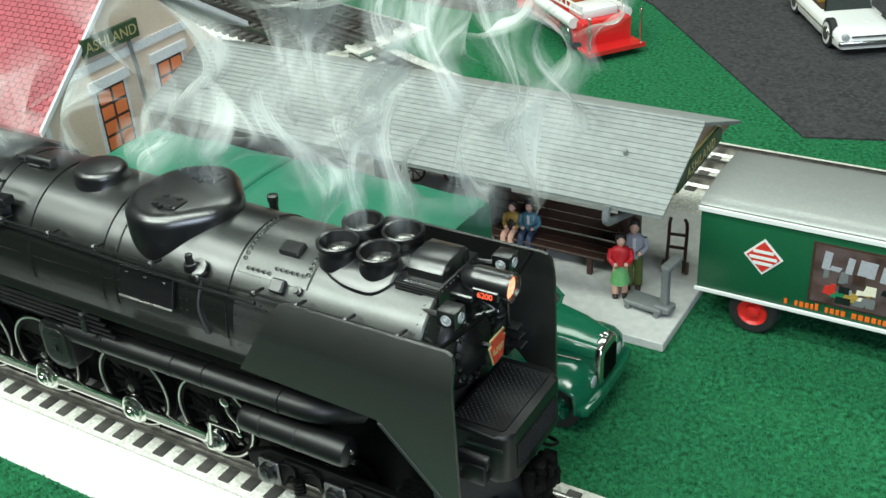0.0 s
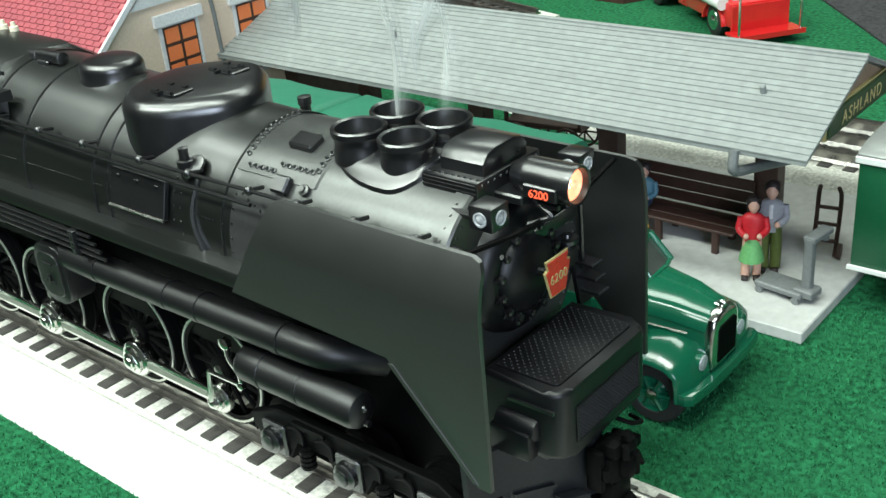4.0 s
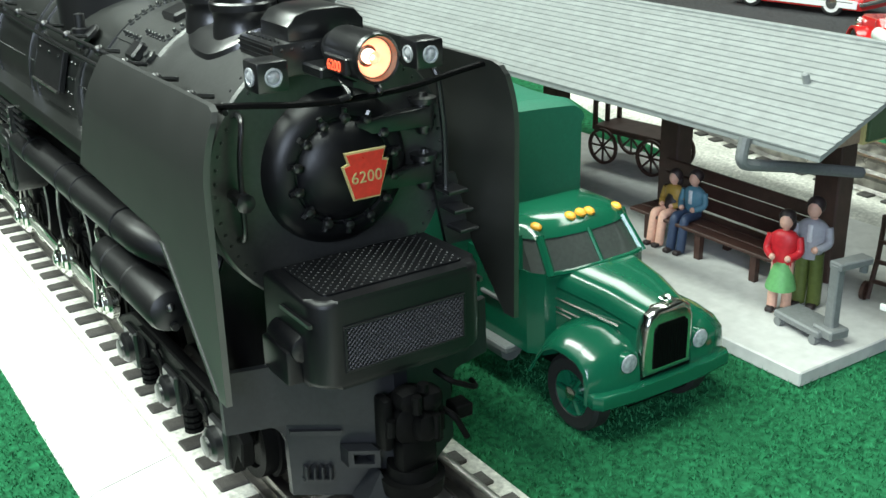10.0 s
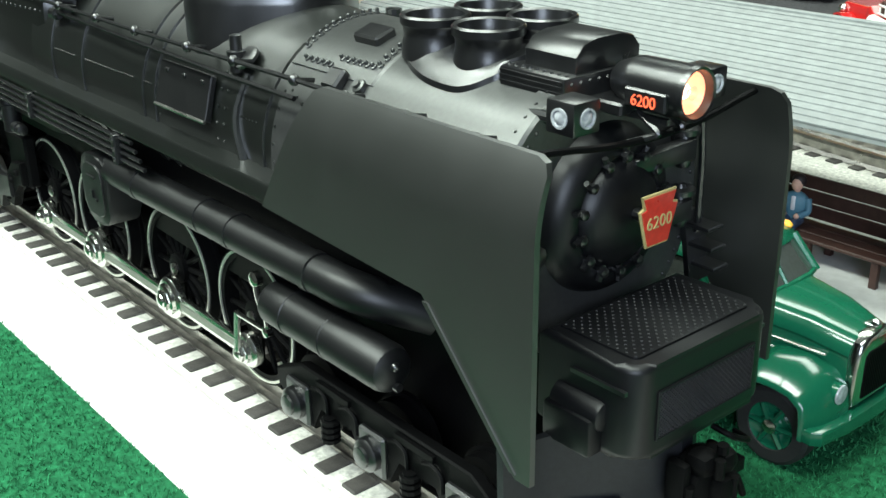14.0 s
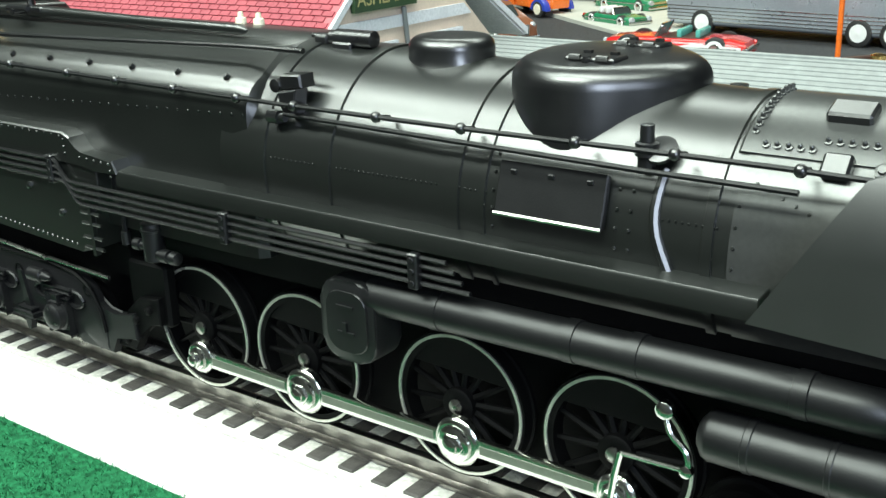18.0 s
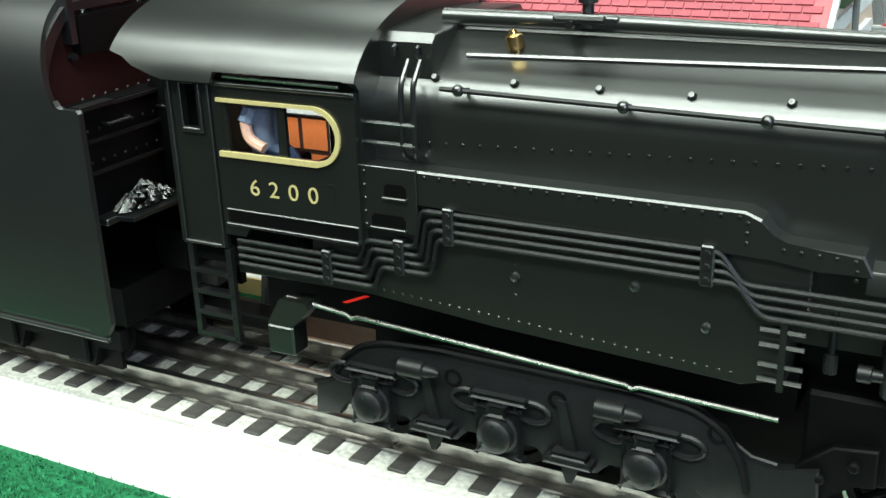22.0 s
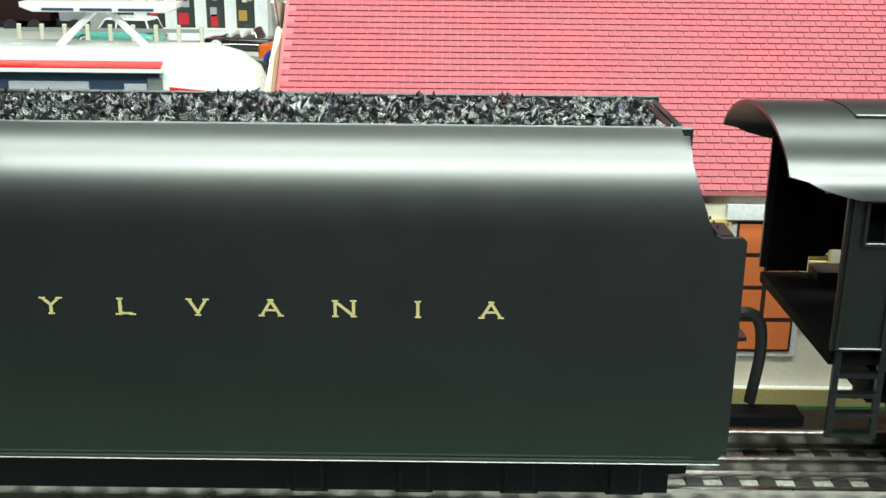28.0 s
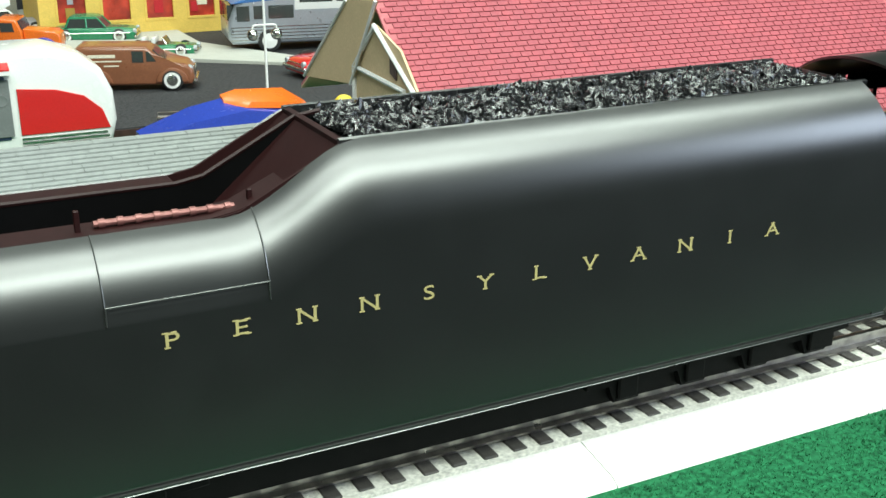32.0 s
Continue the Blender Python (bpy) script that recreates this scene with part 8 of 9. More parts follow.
prism(b, [(-2500, 462), (-455, 462), (-400, 494), (-286, 482), (-240, 560), (-240, 3000), (-2500, 3000)], "z", 0, 6.4)
solo("street_board", b, "brown", "raised board under the model street", "street board", kind="structure", smooth=0)
b = bm_new()
prism(b, [(-2498, 463.5), (-455.5, 463.5), (-400.5, 495.5), (-287, 483.5), (-241, 561), (-241, 2999), (-2498, 2999)], "z", 6.4, 7.4)
solo("road", b, "asphalt", "black sanded model street", "road", kind="structure", smooth=0)
b = bm_new()
prism(b, [(-1500, 860), (-720, 860), (-545, 725), (-430, 640), (-405, 660), (-470, 780), (-470, 1100), (-1500, 1100)], "z", 7.4, 11, 0.6, 1)
solo("pavement", b, "pave", "pale kerbed pavement before the shops", "pavement", kind="structure", smooth=0)
SZ = 7.4


def car(name, label, x, y, rz, paint, L=105, W=40, H=32, top="closed", roof=None, trim="chrome", z=SZ, lower=None, category="car", glassm="glassdark"):
    """A die-cast car, front towards +x of its own space."""
    t = thing(name, label, category, x, y, z, rz)
    h, w = L / 2, W / 2
    R = L * 0.085
    bh = H * 0.58
    b = bm_new()
    rings = []
    for u, top_k, wid in ((-1, 0.62, 0.84), (-0.97, 0.84, 0.92), (-0.8, 0.97, 0.97), (-0.45, 1.0, 1.0), (0.0, 0.99, 1.0), (0.3, 1.0, 1.0), (0.7, 0.97, 0.97), (0.93, 0.9, 0.92), (0.985, 0.78, 0.87), (1, 0.6, 0.8)):
        zt, ww = bh * top_k, w * wid
        z0 = R * 0.55
        rings.append([(h * u, -ww * 0.96, z0), (h * u, -ww, z0 + 0.35 * (zt - z0)), (h * u, -ww * 0.985, z0 + 0.75 * (zt - z0)), (h * u, -ww * 0.86, zt - 0.6), (h * u, -ww * 0.5, zt), (h * u, ww * 0.5, zt), (h * u, ww * 0.86, zt - 0.6), (h * u, ww * 0.985, z0 + 0.75 * (zt - z0)), (h * u, ww, z0 + 0.35 * (zt - z0)), (h * u, ww * 0.96, z0)])
    loft(b, rings)
    body = part("body", b, paint, t, smooth=50)
    if lower:
        b = bm_new()
        for s in (-1, 1):
            prism(b, [(-h * 0.96, R * 0.7), (h * 0.9, R * 0.7), (h * 0.9, bh * 0.55), (h * 0.2, bh * 0.5), (-h * 0.3, bh * 0.8), (-h * 0.96, bh * 0.7)], "y", s * (w * 0.99), s * (w * 1.012))
        part("side_panel", b, lower, body)
    if top == "closed" or top == "wagon":
        r0 = -0.92 if top == "wagon" else -0.62
        b = bm_new()
        def gl(zz, a, c, ww):
            return [(h * a, -ww, zz), (h * c, -ww, zz), (h * c + 1, 0, zz), (h * c, ww, zz), (h * a, ww, zz)]
        loft(b, [gl(bh - 0.5, r0, 0.34, w * 0.86), gl(H - 3, r0 + 0.1, 0.14, w * 0.74)])
        part("glazing", b, glassm, t, "dark car glazing")
        b = bm_new()
        loft(b, [gl(H - 3.4, r0 + 0.08, 0.16, w * 0.77), gl(H - 1.2, r0 + 0.12, 0.1, w * 0.72), gl(H, r0 + 0.24, -0.02, w * 0.5)])
        top_part = part("roof", b, roof or paint, t)
        for s in (-1, 1):
            for a0, a1 in ((0.33, 0.14), (-0.12, -0.13), (r0 + 0.02, r0 + 0.11)):
                b = bm_new()
                tube(b, [(h * a0, s * w * 0.86, bh - 0.5), (h * a1, s * w * 0.745, H - 3)], 1.0, 6)
                part("pillar", b, roof or paint, top_part)
    else:
        b = bm_new()
        box(b, -h * 0.42, h * 0.16, -w * 0.76, w * 0.76, bh - 1.2, bh + 0.3, 0.4, 1)
        part("cockpit", b, "brown", t, "open brown cockpit")
        for k in (-0.32, -0.06):
            b = bm_new()
            box(b, h * k - 3, h * k + 1, -w * 0.7, w * 0.7, bh, bh + 6, 1.2)
            part("seat", b, roof or "white", t)
        b = bm_new()
        pts = [(h * 0.25, -w * 0.74, bh), (h * 0.16, -w * 0.66, H - 3), (h * 0.16, w * 0.66, H - 3), (h * 0.25, w * 0.74, bh)]
        tube(b, bend(pts, 2), 0.8, 6)
        part("windscreen_frame", b, trim, t)
        b = bm_new()
        loft(b, [[(h * 0.25, -w * 0.72, bh), (h * 0.16, -w * 0.64, H - 3.4), (h * 0.16, w * 0.64, H - 3.4), (h * 0.25, w * 0.72, bh)], [(h * 0.25 + 0.5, -w * 0.72, bh), (h * 0.16 + 0.5, -w * 0.64, H - 3.4), (h * 0.16 + 0.5, w * 0.64, H - 3.4), (h * 0.25 + 0.5, w * 0.72, bh)]])
        part("windscreen", b, "teal" if roof == "teal" else "glassdark", t, "tinted windscreen")
    for u, zc in ((1, R * 0.95), (-1, R * 1.05)):
        b = bm_new()
        box(b, h * u - 1.6, h * u + 1.6, -w * 0.93, w * 0.93, zc - 1.8, zc + 1.4, 0.8)
        part("bumper", b, trim, t)
    b = bm_new()
    box(b, h * 0.985, h * 0.985 + 1.2, -w * 0.56, w * 0.56, R * 1.35, bh * 0.78, 0.5, 1)
    part("grille", b, trim, t)
    for s in (-1, 1):
        b = bm_new()
        turned(b, (h * 0.95, s * w * 0.72, bh * 0.74), (1, 0, 0), [(0, 2.6), (2.2, 2.6), (2.8, 2.2), (2.9, 0.5)], 14)
        part("headlight", b, "lens", t)
        b = bm_new()
        turned(b, (-h * 0.97, s * w * 0.76, bh * 0.68), (-1, 0, 0), [(0, 2), (2.0, 1.9), (2.2, 0.5)], 12)
        part("tail_light", b, "redpaint", t)
        b = bm_new()
        tube(b, [(-h * 0.9, s * w * 1.0, bh * 0.62), (h * 0.88, s * w * 1.0, bh * 0.66)], 0.45, 5)
        part("side_moulding", b, trim, body)
    for u in (-0.6, 0.62):
        for s in (-1, 1):
            b = bm_new()
            turned(b, (h * u, s * (w - 5.0), R), (0, s, 0), [(0, R * 0.5), (0, R), (4.0, R), (4.8, R * 0.86), (4.8, R * 0.74)], 20)
            ty = part("tyre", b, "rubber", t)
            b = bm_new()
            turned(b, (h * u, s * (w - 0.6), R), (0, s, 0), [(0, R * 0.76), (0.4, R * 0.74), (0.5, R * 0.56), (0.6, 0.1)], 20)
            wh = part("whitewall", b, "white", ty)
            b = bm_new()
            turned(b, (h * u, s * (w - 0.1), R), (0, s, 0), [(0, R * 0.5), (0.5, R * 0.46), (1.2, R * 0.2), (1.3, 0.1)], 16)
            part("hubcap", b, "chrome", wh)
    return t


car("convertible_car", "white die-cast convertible with brown interior", -31, 540, -58, "white", 116, 44, 30, "open", "mustard", z=1.2)
car("convertible_car", "red and white die-cast convertible on the street", -385, 592, 187, "redpaint", 112, 42, 30, "open", "teal", lower="white")
car("sedan_car", "dark green die-cast saloon by the kerb", -557, 850, -20, "cargreen", 84, 32, 27, "closed")
car("convertible_car", "green and white die-cast open car behind the van", -518, 742, -24, "cargreen", 72, 28, 20, "open", "white")
car("convertible_car", "black die-cast convertible on the street", -722, 905, -8, "blackgloss", 104, 40, 30, "open", "white")
car("station_wagon", "teal die-cast station wagon with white roof", -872, 930, 170, "teal", 100, 40, 36, "wagon", "white")
car("sedan_car", "pale grey die-cast saloon at the far kerb", -640, 905, 5, "greycloth", 100, 38, 32, "closed", "white")

# brown delivery van
vn = thing("delivery_van", "brown die-cast panel van with cream lettering", "van", -568, 600, SZ, -18)
vn.scale = (1.15, 1.15, 1.15)
b = bm_new()
prism(b, [(-40, 4), (38, 4), (40, 8), (39, 15), (34, 18.6), (20, 20), (12, 28), (8, 30.4), (-36, 31), (-40, 28)], "y", -15, 15, 2.6, 3)
vb = part("body", b, "vanbrown", vn)
for s in (-1, 1):
    b = bm_new()
    prism(b, [(8.5, 20.5), (15, 20.5), (10.5, 27), (8.5, 27.4)], "y", s * 14.8, s * 15.2)
    prism(b, [(-1, 20), (6.6, 20), (6.6, 27.6), (-1, 27.8)], "y", s * 14.9, s * 15.3)
    part("side_window", b, "glassdark", vb)
    b = bm_new()
    for z, x0, x1 in ((23.4, -30, -12), (20.6, -30, -8), (17.4, -20, -10)):
        box(b, x0, x1, s * 15.0 - 0.2, s * 15.0 + 0.2, z, z + (2.2 if z > 23 else 0.9))
    part("lettering_bars", b, "cream", vb, "cream lines of lettering")
    for x in (-26, 25):
        b = bm_new()
        cw = [(x + 11 * math.cos(radians(a)), 6 + 10 * math.sin(radians(a))) for a in range(0, 181, 15)]
        prism(b, cw, "y", s * 11.5, s * 16.4, 1.2)
        part("fender", b, "vanbrown", vb)
        b = bm_new()
        turned(b, (x, s * 12, 7.4), (0, s, 0), [(0, 7.4), (4, 7.4), (4.9, 6.2)], 20)
        ty = part("tyre", b, "rubber", vn)
        b = bm_new()
        turned(b, (x, s * 16.6, 7.4), (0, s, 0), [(0, 5.8), (0.4, 5.6), (0.5, 4.2)], 18)
        part("whitewall", b, "white", ty)
        b = bm_new()
        turned(b, (x, s * 16.9, 7.4), (0, s, 0), [(0, 4.0), (0.5, 3.6), (0.9, 1.0)], 16)
        part("hubcap", b, "chrome", ty)
    b = bm_new()
    ball(b, (37, s * 11.5, 15), 2.5, 12)
    part("headlight", b, "lens", vn)
b = bm_new()
prism(b, [(20.4, 20.4), (13.4, 28.2), (12.6, 27.8), (19.4, 20.2)], "y", -12, 12)
part("windscreen", b, "glassdark", vn)
b = bm_new()
box(b, 39, 42, -15, 15, 5, 8, 1)
box(b, 38.6, 40.4, -6, 6, 8, 16, 0.8)
part("bumper", b, "chrome", vn)

# orange pickup on blue wings
pk = thing("pickup_truck", "orange die-cast pickup with blue wings", "pickup", -640, 790, SZ, -20)
b = bm_new()
prism(b, [(-10, 9), (12, 9), (12, 26), (8, 36), (-8, 37), (-10, 34)], "y", -17, 17, 2.2, 3)
part("cab", b, "orange", pk)
b = bm_new()
prism(b, [(12, 9), (44, 9), (45, 14), (44, 22), (40, 25), (12, 27)], "y", -12, 12, 2.4, 3)
part("bonnet", b, "orange", pk)
b = bm_new()
for (x0, x1, y0, y1, z0, z1) in ((-50, -11, -18, 18, 10, 13), (-50, -11, -18, -16.4, 13, 23), (-50, -11, 16.4, 18, 13, 23), (-50, -48.4, -18, 18, 13, 23), (-12.6, -11, -18, 18, 13, 23)):
    box(b, x0, x1, y0, y1, z0, z1)
part("cargo_bed", b, "orange", pk)
for s in (-1, 1):
    b = bm_new()
    prism(b, [(-6, 25), (6, 25), (4.6, 33), (-6, 33.4)], "y", s * 16.6, s * 17.4)
    part("side_window", b, "glassdark", pk)
    for x in (-32, 30):
        b = bm_new()
        prism(b, [(x + 13 * math.cos(radians(a)), 7 + 12.5 * math.sin(radians(a))) for a in range(0, 181, 15)], "y", s * 11.5, s * 19.5, 1.6)
        part("wing", b, "bluepaint", pk)
        b = bm_new()
        turned(b, (x, s * 14.5, 8.6), (0, s, 0), [(0, 8.6), (4.6, 8.6), (5.4, 7.2), (5.4, 5.4), (5.8, 5.0), (6.0, 1)], 20)
        part("wheel", b, "rubber", pk)
        b = bm_new()
        turned(b, (x, s * 20.0, 8.6), (0, s, 0), [(0, 5.6), (0.5, 5.2), (0.6, 0.6)], 18)
        part("wheel_disc", b, "cream", pk)
b = bm_new()
prism(b, [(11.6, 26.6), (8.6, 34.4), (9.6, 34.8), (12.8, 26.8)], "y", -14, 14)
part("windscreen", b, "glassdark", pk)

# silver and blue coach
bs = thing("coach", "silver and white toy coach with blue front roof", "bus", -332, 730, SZ, 172)
b = bm_new()
prism(b, [(-120, 8), (118, 8), (122, 14), (122, 30), (114, 48), (86, 52), (70, 66), (-108, 66), (-118, 58), (-120, 40)], "y", -28, 28, 4, 3)
bb = part("body", b, "bussilver", bs)
b = bm_new()
prism(b, [(-119, 38), (60, 38), (60, 66.4), (-108, 66.4), (-118.4, 58)], "y", -28.3, 28.3, 2)
part("upper_panel", b, "white", bb)
b = bm_new()
prism(b, [(56, 50), (118, 46), (112, 49), (86, 53), (70, 60), (56, 60)], "y", -28.5, 28.5, 1.2)
part("front_roof", b, "busblue", bb)
for s in (-1, 1):
    for x0, x1, z0, z1 in ((-104, -66, 46, 60), (-62, -24, 46, 60), (-20, 18, 46, 60), (22, 54, 46, 60), (60, 84, 32, 44), (88, 98, 32, 44), (102, 114, 30, 44)):
        b = bm_new()
        box(b, x0, x1, s * 28.2, s * 28.8, z0, z1, 0.25, 1)
        part("side_window", b, "glassdark", bb)
    b = bm_new()
    for k in range(5):
        box(b, -118, 120, s * 28.0, s * 28.5, 12 + 3 * k, 12.7 + 3 * k)
    part("fluting", b, "chrome", bb)
    for x in (-86, -58, 84):
        b = bm_new()
        turned(b, (x, s * 22, 11), (0, s, 0), [(0, 11), (6, 11), (7, 9.4), (7.0, 7.6)], 22)
        ty = part("tyre", b, "rubber", bs)
        b = bm_new()
        turned(b, (x, s * 28.8, 11), (0, s, 0), [(0, 7.4), (0.6, 7), (0.4, 4.0), (1.4, 1)], 18)
        part("wheel_disc", b, "white", ty)
b = bm_new()
for s in (-1, 1):
    prism(b, [(s * 2, 31), (s * 25, 31), (s * 24, 45), (s * 2, 46)], "x", 116, 122.4)
part("windscreen", b, "glassdark", bs)

# orange signal post
b = bm_new()
cyl(b, (-262, 590, 1.2), (-262, 590, 150), 2.0, seg=12)
turned(b, (-262, 590, 1.2), (0, 0, 1), [(0, 6), (2, 6), (2.4, 3), (5, 2.4)], 14)
solo("signal_post", b, "orange", "thin orange post beside the street", "post")

# twin-globe street lamp
sl = thing("street_lamp", "pale street lamp with two chrome globes", "street lamp", -499, 478, SZ)
b = bm_new()
turned(b, (0, 0, 0), (0, 0, 1), [(0, 6.0), (3, 6.0), (9, 4.4), (9.4, 3.0), (14, 2.4), (14.4, 1.2)], 8)
part("base", b, "white", sl)
b = bm_new()
cyl(b, (0, 0, 14), (0, 0, 84), 1.0, 0.9, seg=10)
tube(b, bend([(-9, 0, 58), (-9, 0, 62), (9, 0, 62), (9, 0, 58)], 3), 0.7, 8)
part("pole", b, "white", sl)
for s in (-1, 1):
    b = bm_new()
    ball(b, (s * 9, 0, 55), 4.2, 14)
    part("globe", b, "chrome", sl)

# fire engine
fe = thing("fire_engine", "red die-cast vintage fire engine with white hoses", "fire engine", -212, 474, 0, 143)
b = bm_new()
box(b, -60, 10, -19, 19, 9, 24, 1.5)
prism(b, [(10, 9), (66, 9), (68, 14), (66, 24), (60, 27), (12, 29)], "y", -13, 13, 2, 3)
prism(b, [(2, 9), (16, 9), (16, 30), (12, 32), (2, 26)], "y", -19, 19, 1)
fb = part("body", b, "redpaint", fe)
b = bm_new()
box(b, -74, -58, -22, 22, 5.4, 7.6, 0.4, 1)
box(b, -74.6, -73.8, -22.4, 22.4, 5.0, 8.0)
part("tail_step", b, "redpaint", fe)
b = bm_new()
box(b, -60.6, -58.8, -19, 19, 7, 23, 0.4, 1)
part("tail_panel", b, "redpaint", fe)
for y in (-20, 20):
    b = bm_new()
    cyl(b, (-72, y, 7), (-72, y, 31), 0.8, seg=8)
    ball(b, (-72, y, 31), 1.4, 8)
    part("grab_pole", b, "chrome", fe)
b = bm_new()
box(b, -52, -30, -14, 14, 23, 30, 2)
part("hose_bed", b, "white", fe, "white folded hose")
for s in (-1, 1):
    b = bm_new()
    cyl(b, (-52, s * 21, 23), (2, s * 21, 25), 4.0, seg=14)
    part("hose_roll", b, "white", fe, "white suction hose")
    b = bm_new()
    for k in (-1, 1):
        cyl(b, (-54, s * 16, 31 + 2.5 * k), (6, s * 16, 31 + 2.5 * k), 0.8, seg=6)
    for i in range(9):
        cyl(b, (-52 + 7 * i, s * 16, 28.5), (-52 + 7 * i, s * 16, 33.5), 0.6, seg=6)
    part("ladder", b, "white", fe)
    for x in (-38, 50):
        b = bm_new()
        turned(b, (x, s * 14, 10), (0, s, 0), [(0, 10), (5, 10), (6, 8.6), (6, 6.6)], 22)
        ty = part("tyre", b, "rubber", fe)
        b = bm_new()
        turned(b, (x, s * 20, 10), (0, s, 0), [(0, 6.4), (0.4, 6), (0.2, 3), (1.4, 1)], 18)
        part("wheel_disc", b, "chrome", ty)
        b = bm_new()
        prism(b, [(x + 14 * math.cos(radians(a)), 9 + 12.5 * math.sin(radians(a))) for a in range(0, 181, 15)] + [(x - 12.5, 9)] + [(x + 12.4 * math.cos(radians(a)), 9 + 11 * math.sin(radians(a))) for a in range(165, 14, -15)] + [(x + 12.5, 9)], "y", s * 13, s * 21)
        part("mudguard", b, "redpaint", fe)
    b = bm_new()
    ball(b, (60, s * 14, 22), 3.2, 12)
    part("headlight", b, "chrome", fe)
b = bm_new()
box(b, -24, -6, -8, 8, 24, 34, 2)
turned(b, (-14, 0, 34), (0, 0, 1), [(0, 5), (5, 5), (6, 2)], 14)
part("pump_gear", b, "brass", fe)
b = bm_new()
box(b, 0, 6, -16, 16, 28, 36, 1.5)
part("seat", b, "brown", fe)
b = bm_new()
box(b, 66, 69, -10, 10, 10, 25, 1)
part("radiator", b, "chrome", fe)

# streamlined white and red lunch trailer with open side
lt = thing("lunch_trailer", "white and red streamlined lunch trailer with open counter", "trailer", -760, 412, 0)
b = bm_new()
prof = [(-140, 10), (122, 10), (133, 16), (137, 30), (136, 48), (130, 62), (118, 71), (100, 76), (-120, 78), (-138, 70), (-142, 50)]
prism(b, prof, "y", -20, 30, 5, 4)
lb = part("body", b, "white", lt, smooth=60)
b = bm_new()
prism(b, [(80, 26), (132, 26), (128, 38), (118, 47), (102, 52), (80, 54)], "y", -21.0, -19.6, 0.3, 1)
part("red_panel", b, "redpaint", lb, "red painted flank")
for k in range(6):
    b = bm_new()
    box(b, 80, 133 - abs(k - 2), -21.2, -19.4, 11 + 2.4 * k, 12.4 + 2.4 * k, 0.3, 1)
    part("chrome_strip", b, "chrome", lb)
b = bm_new()
box(b, -120, 74, -20.9, -19.4, 24, 62, 0.3, 1)
ct = part("counter_opening", b, "navy", lb, "dark counter opening")
b = bm_new()
prism(b, [(-27, 66), (-19, 69), (-19, 62), (-27, 63.6)], "x", -124, 77)
part("awning", b, "white", lb)
b = bm_new()
prism(b, [(-27.2, 66.2), (-19.2, 69.4), (-19.2, 70.2), (-27.2, 67)], "x", -124, 77)
part("awning_top", b, "redpaint", lb)
for i, (x0, x1, z0, z1, m_) in enumerate(((-20, 30, 46, 57, "greycloth"), (32, 48, 42, 48, "whitepaper"), (52, 66, 46, 56, "greycloth"), (-40, -32, 38, 56, "whitepaper"), (-70, -48, 28, 56, "greycloth"), (-10, 14, 25, 34, "white"), (16, 44, 25, 31, "white"), (-100, -80, 30, 50, "redpaint"))):
    b = bm_new()
    box(b, x0, x1, -22.4, -20.6, z0, z1, 0.4, 1)
    part("counter_fitting", b, m_, ct)
b = bm_new()
box(b, 66.5, 76, -22.0, -20.6, 26, 60, 0.3, 1)
turned(b, (71, -22, 48), (0, -1, 0), [(0, 3.6), (0.4, 3.4), (0.2, 2.6)], 16)
part("door_post", b, "greymetal", lb)
for x in (-90, 40):
    b = bm_new()
    turned(b, (x, -20, 8), (0, -1, 0), [(0, 8), (2, 8), (2.2, 5), (2.4, 1)], 20)
    part("wheel", b, "rubber", lt)
b = bm_new()
tube(b, [(6, 0, 76), (32, 0, 100)], 2.4, 8)
tube(b, [(62, 0, 76), (38, 0, 100)], 2.4, 8)
part("sign_strut", b, "white", lt)
b = bm_new()
prism(b, [(-14, 101), (-6, 98), (78, 98), (84, 101), (84, 104), (-14, 104)], "y", -8, 14, 0.8)
wg2 = part("roof_sign", b, "white", lt, "white boat-shaped roof sign on struts")
b = bm_new()
for x0, x1 in ((0, 20), (24, 44), (48, 70)):
    box(b, x0, x1, -8.3, -7.9, 99, 100.6)
part("sign_bars", b, "navy", wg2)

# orange and blue canopy roof
cp = thing("canopy", "blue and orange streamlined toy canopy", "canopy", -566, 352, 0)
b = bm_new()
loft(b, [[(-52, -14, 24), (-52, 14, 24), (-52, 14, 28), (-52, -14, 28)], [(-20, -16, 22), (-20, 16, 22), (-20, 12, 40), (-20, -12, 36)], [(10, -16, 22), (10, 16, 22), (10, 10, 46), (10, -12, 40)], [(40, -14, 22), (40, 14, 22), (40, 10, 44), (40, -12, 36)], [(52, -12, 22), (52, 12, 22), (52, 10, 34), (52, -10, 32)]])
part("canopy_shell", b, "bluepaint", cp)
b = bm_new()
loft(b, [[(0, 4, 44), (0, 12, 46), (0, 12, 43), (0, 4, 42)], [(14, -7, 44), (10, 12, 48.5), (10, 12, 44), (10, -9, 41)], [(40, -9, 42), (40, 12, 47), (40, 12, 42), (40, -9, 38)], [(54, -9, 35), (54, 12, 38), (54, 12, 33), (54, -9, 31)]])
part("canopy_crest", b, "orange", cp)
b = bm_new()
box(b, -40, 40, -10, 10, 0, 24, 1)
part("canopy_base", b, "greywall", cp)
b = bm_new()
ball(b, (-520, 274, 53), 6.0, 16)
cyl(b, (-520, 274, 0), (-520, 274, 49), 2, seg=8)
solo("ball_sign", b, "yellow", "round yellow ball sign on a post", "sign")

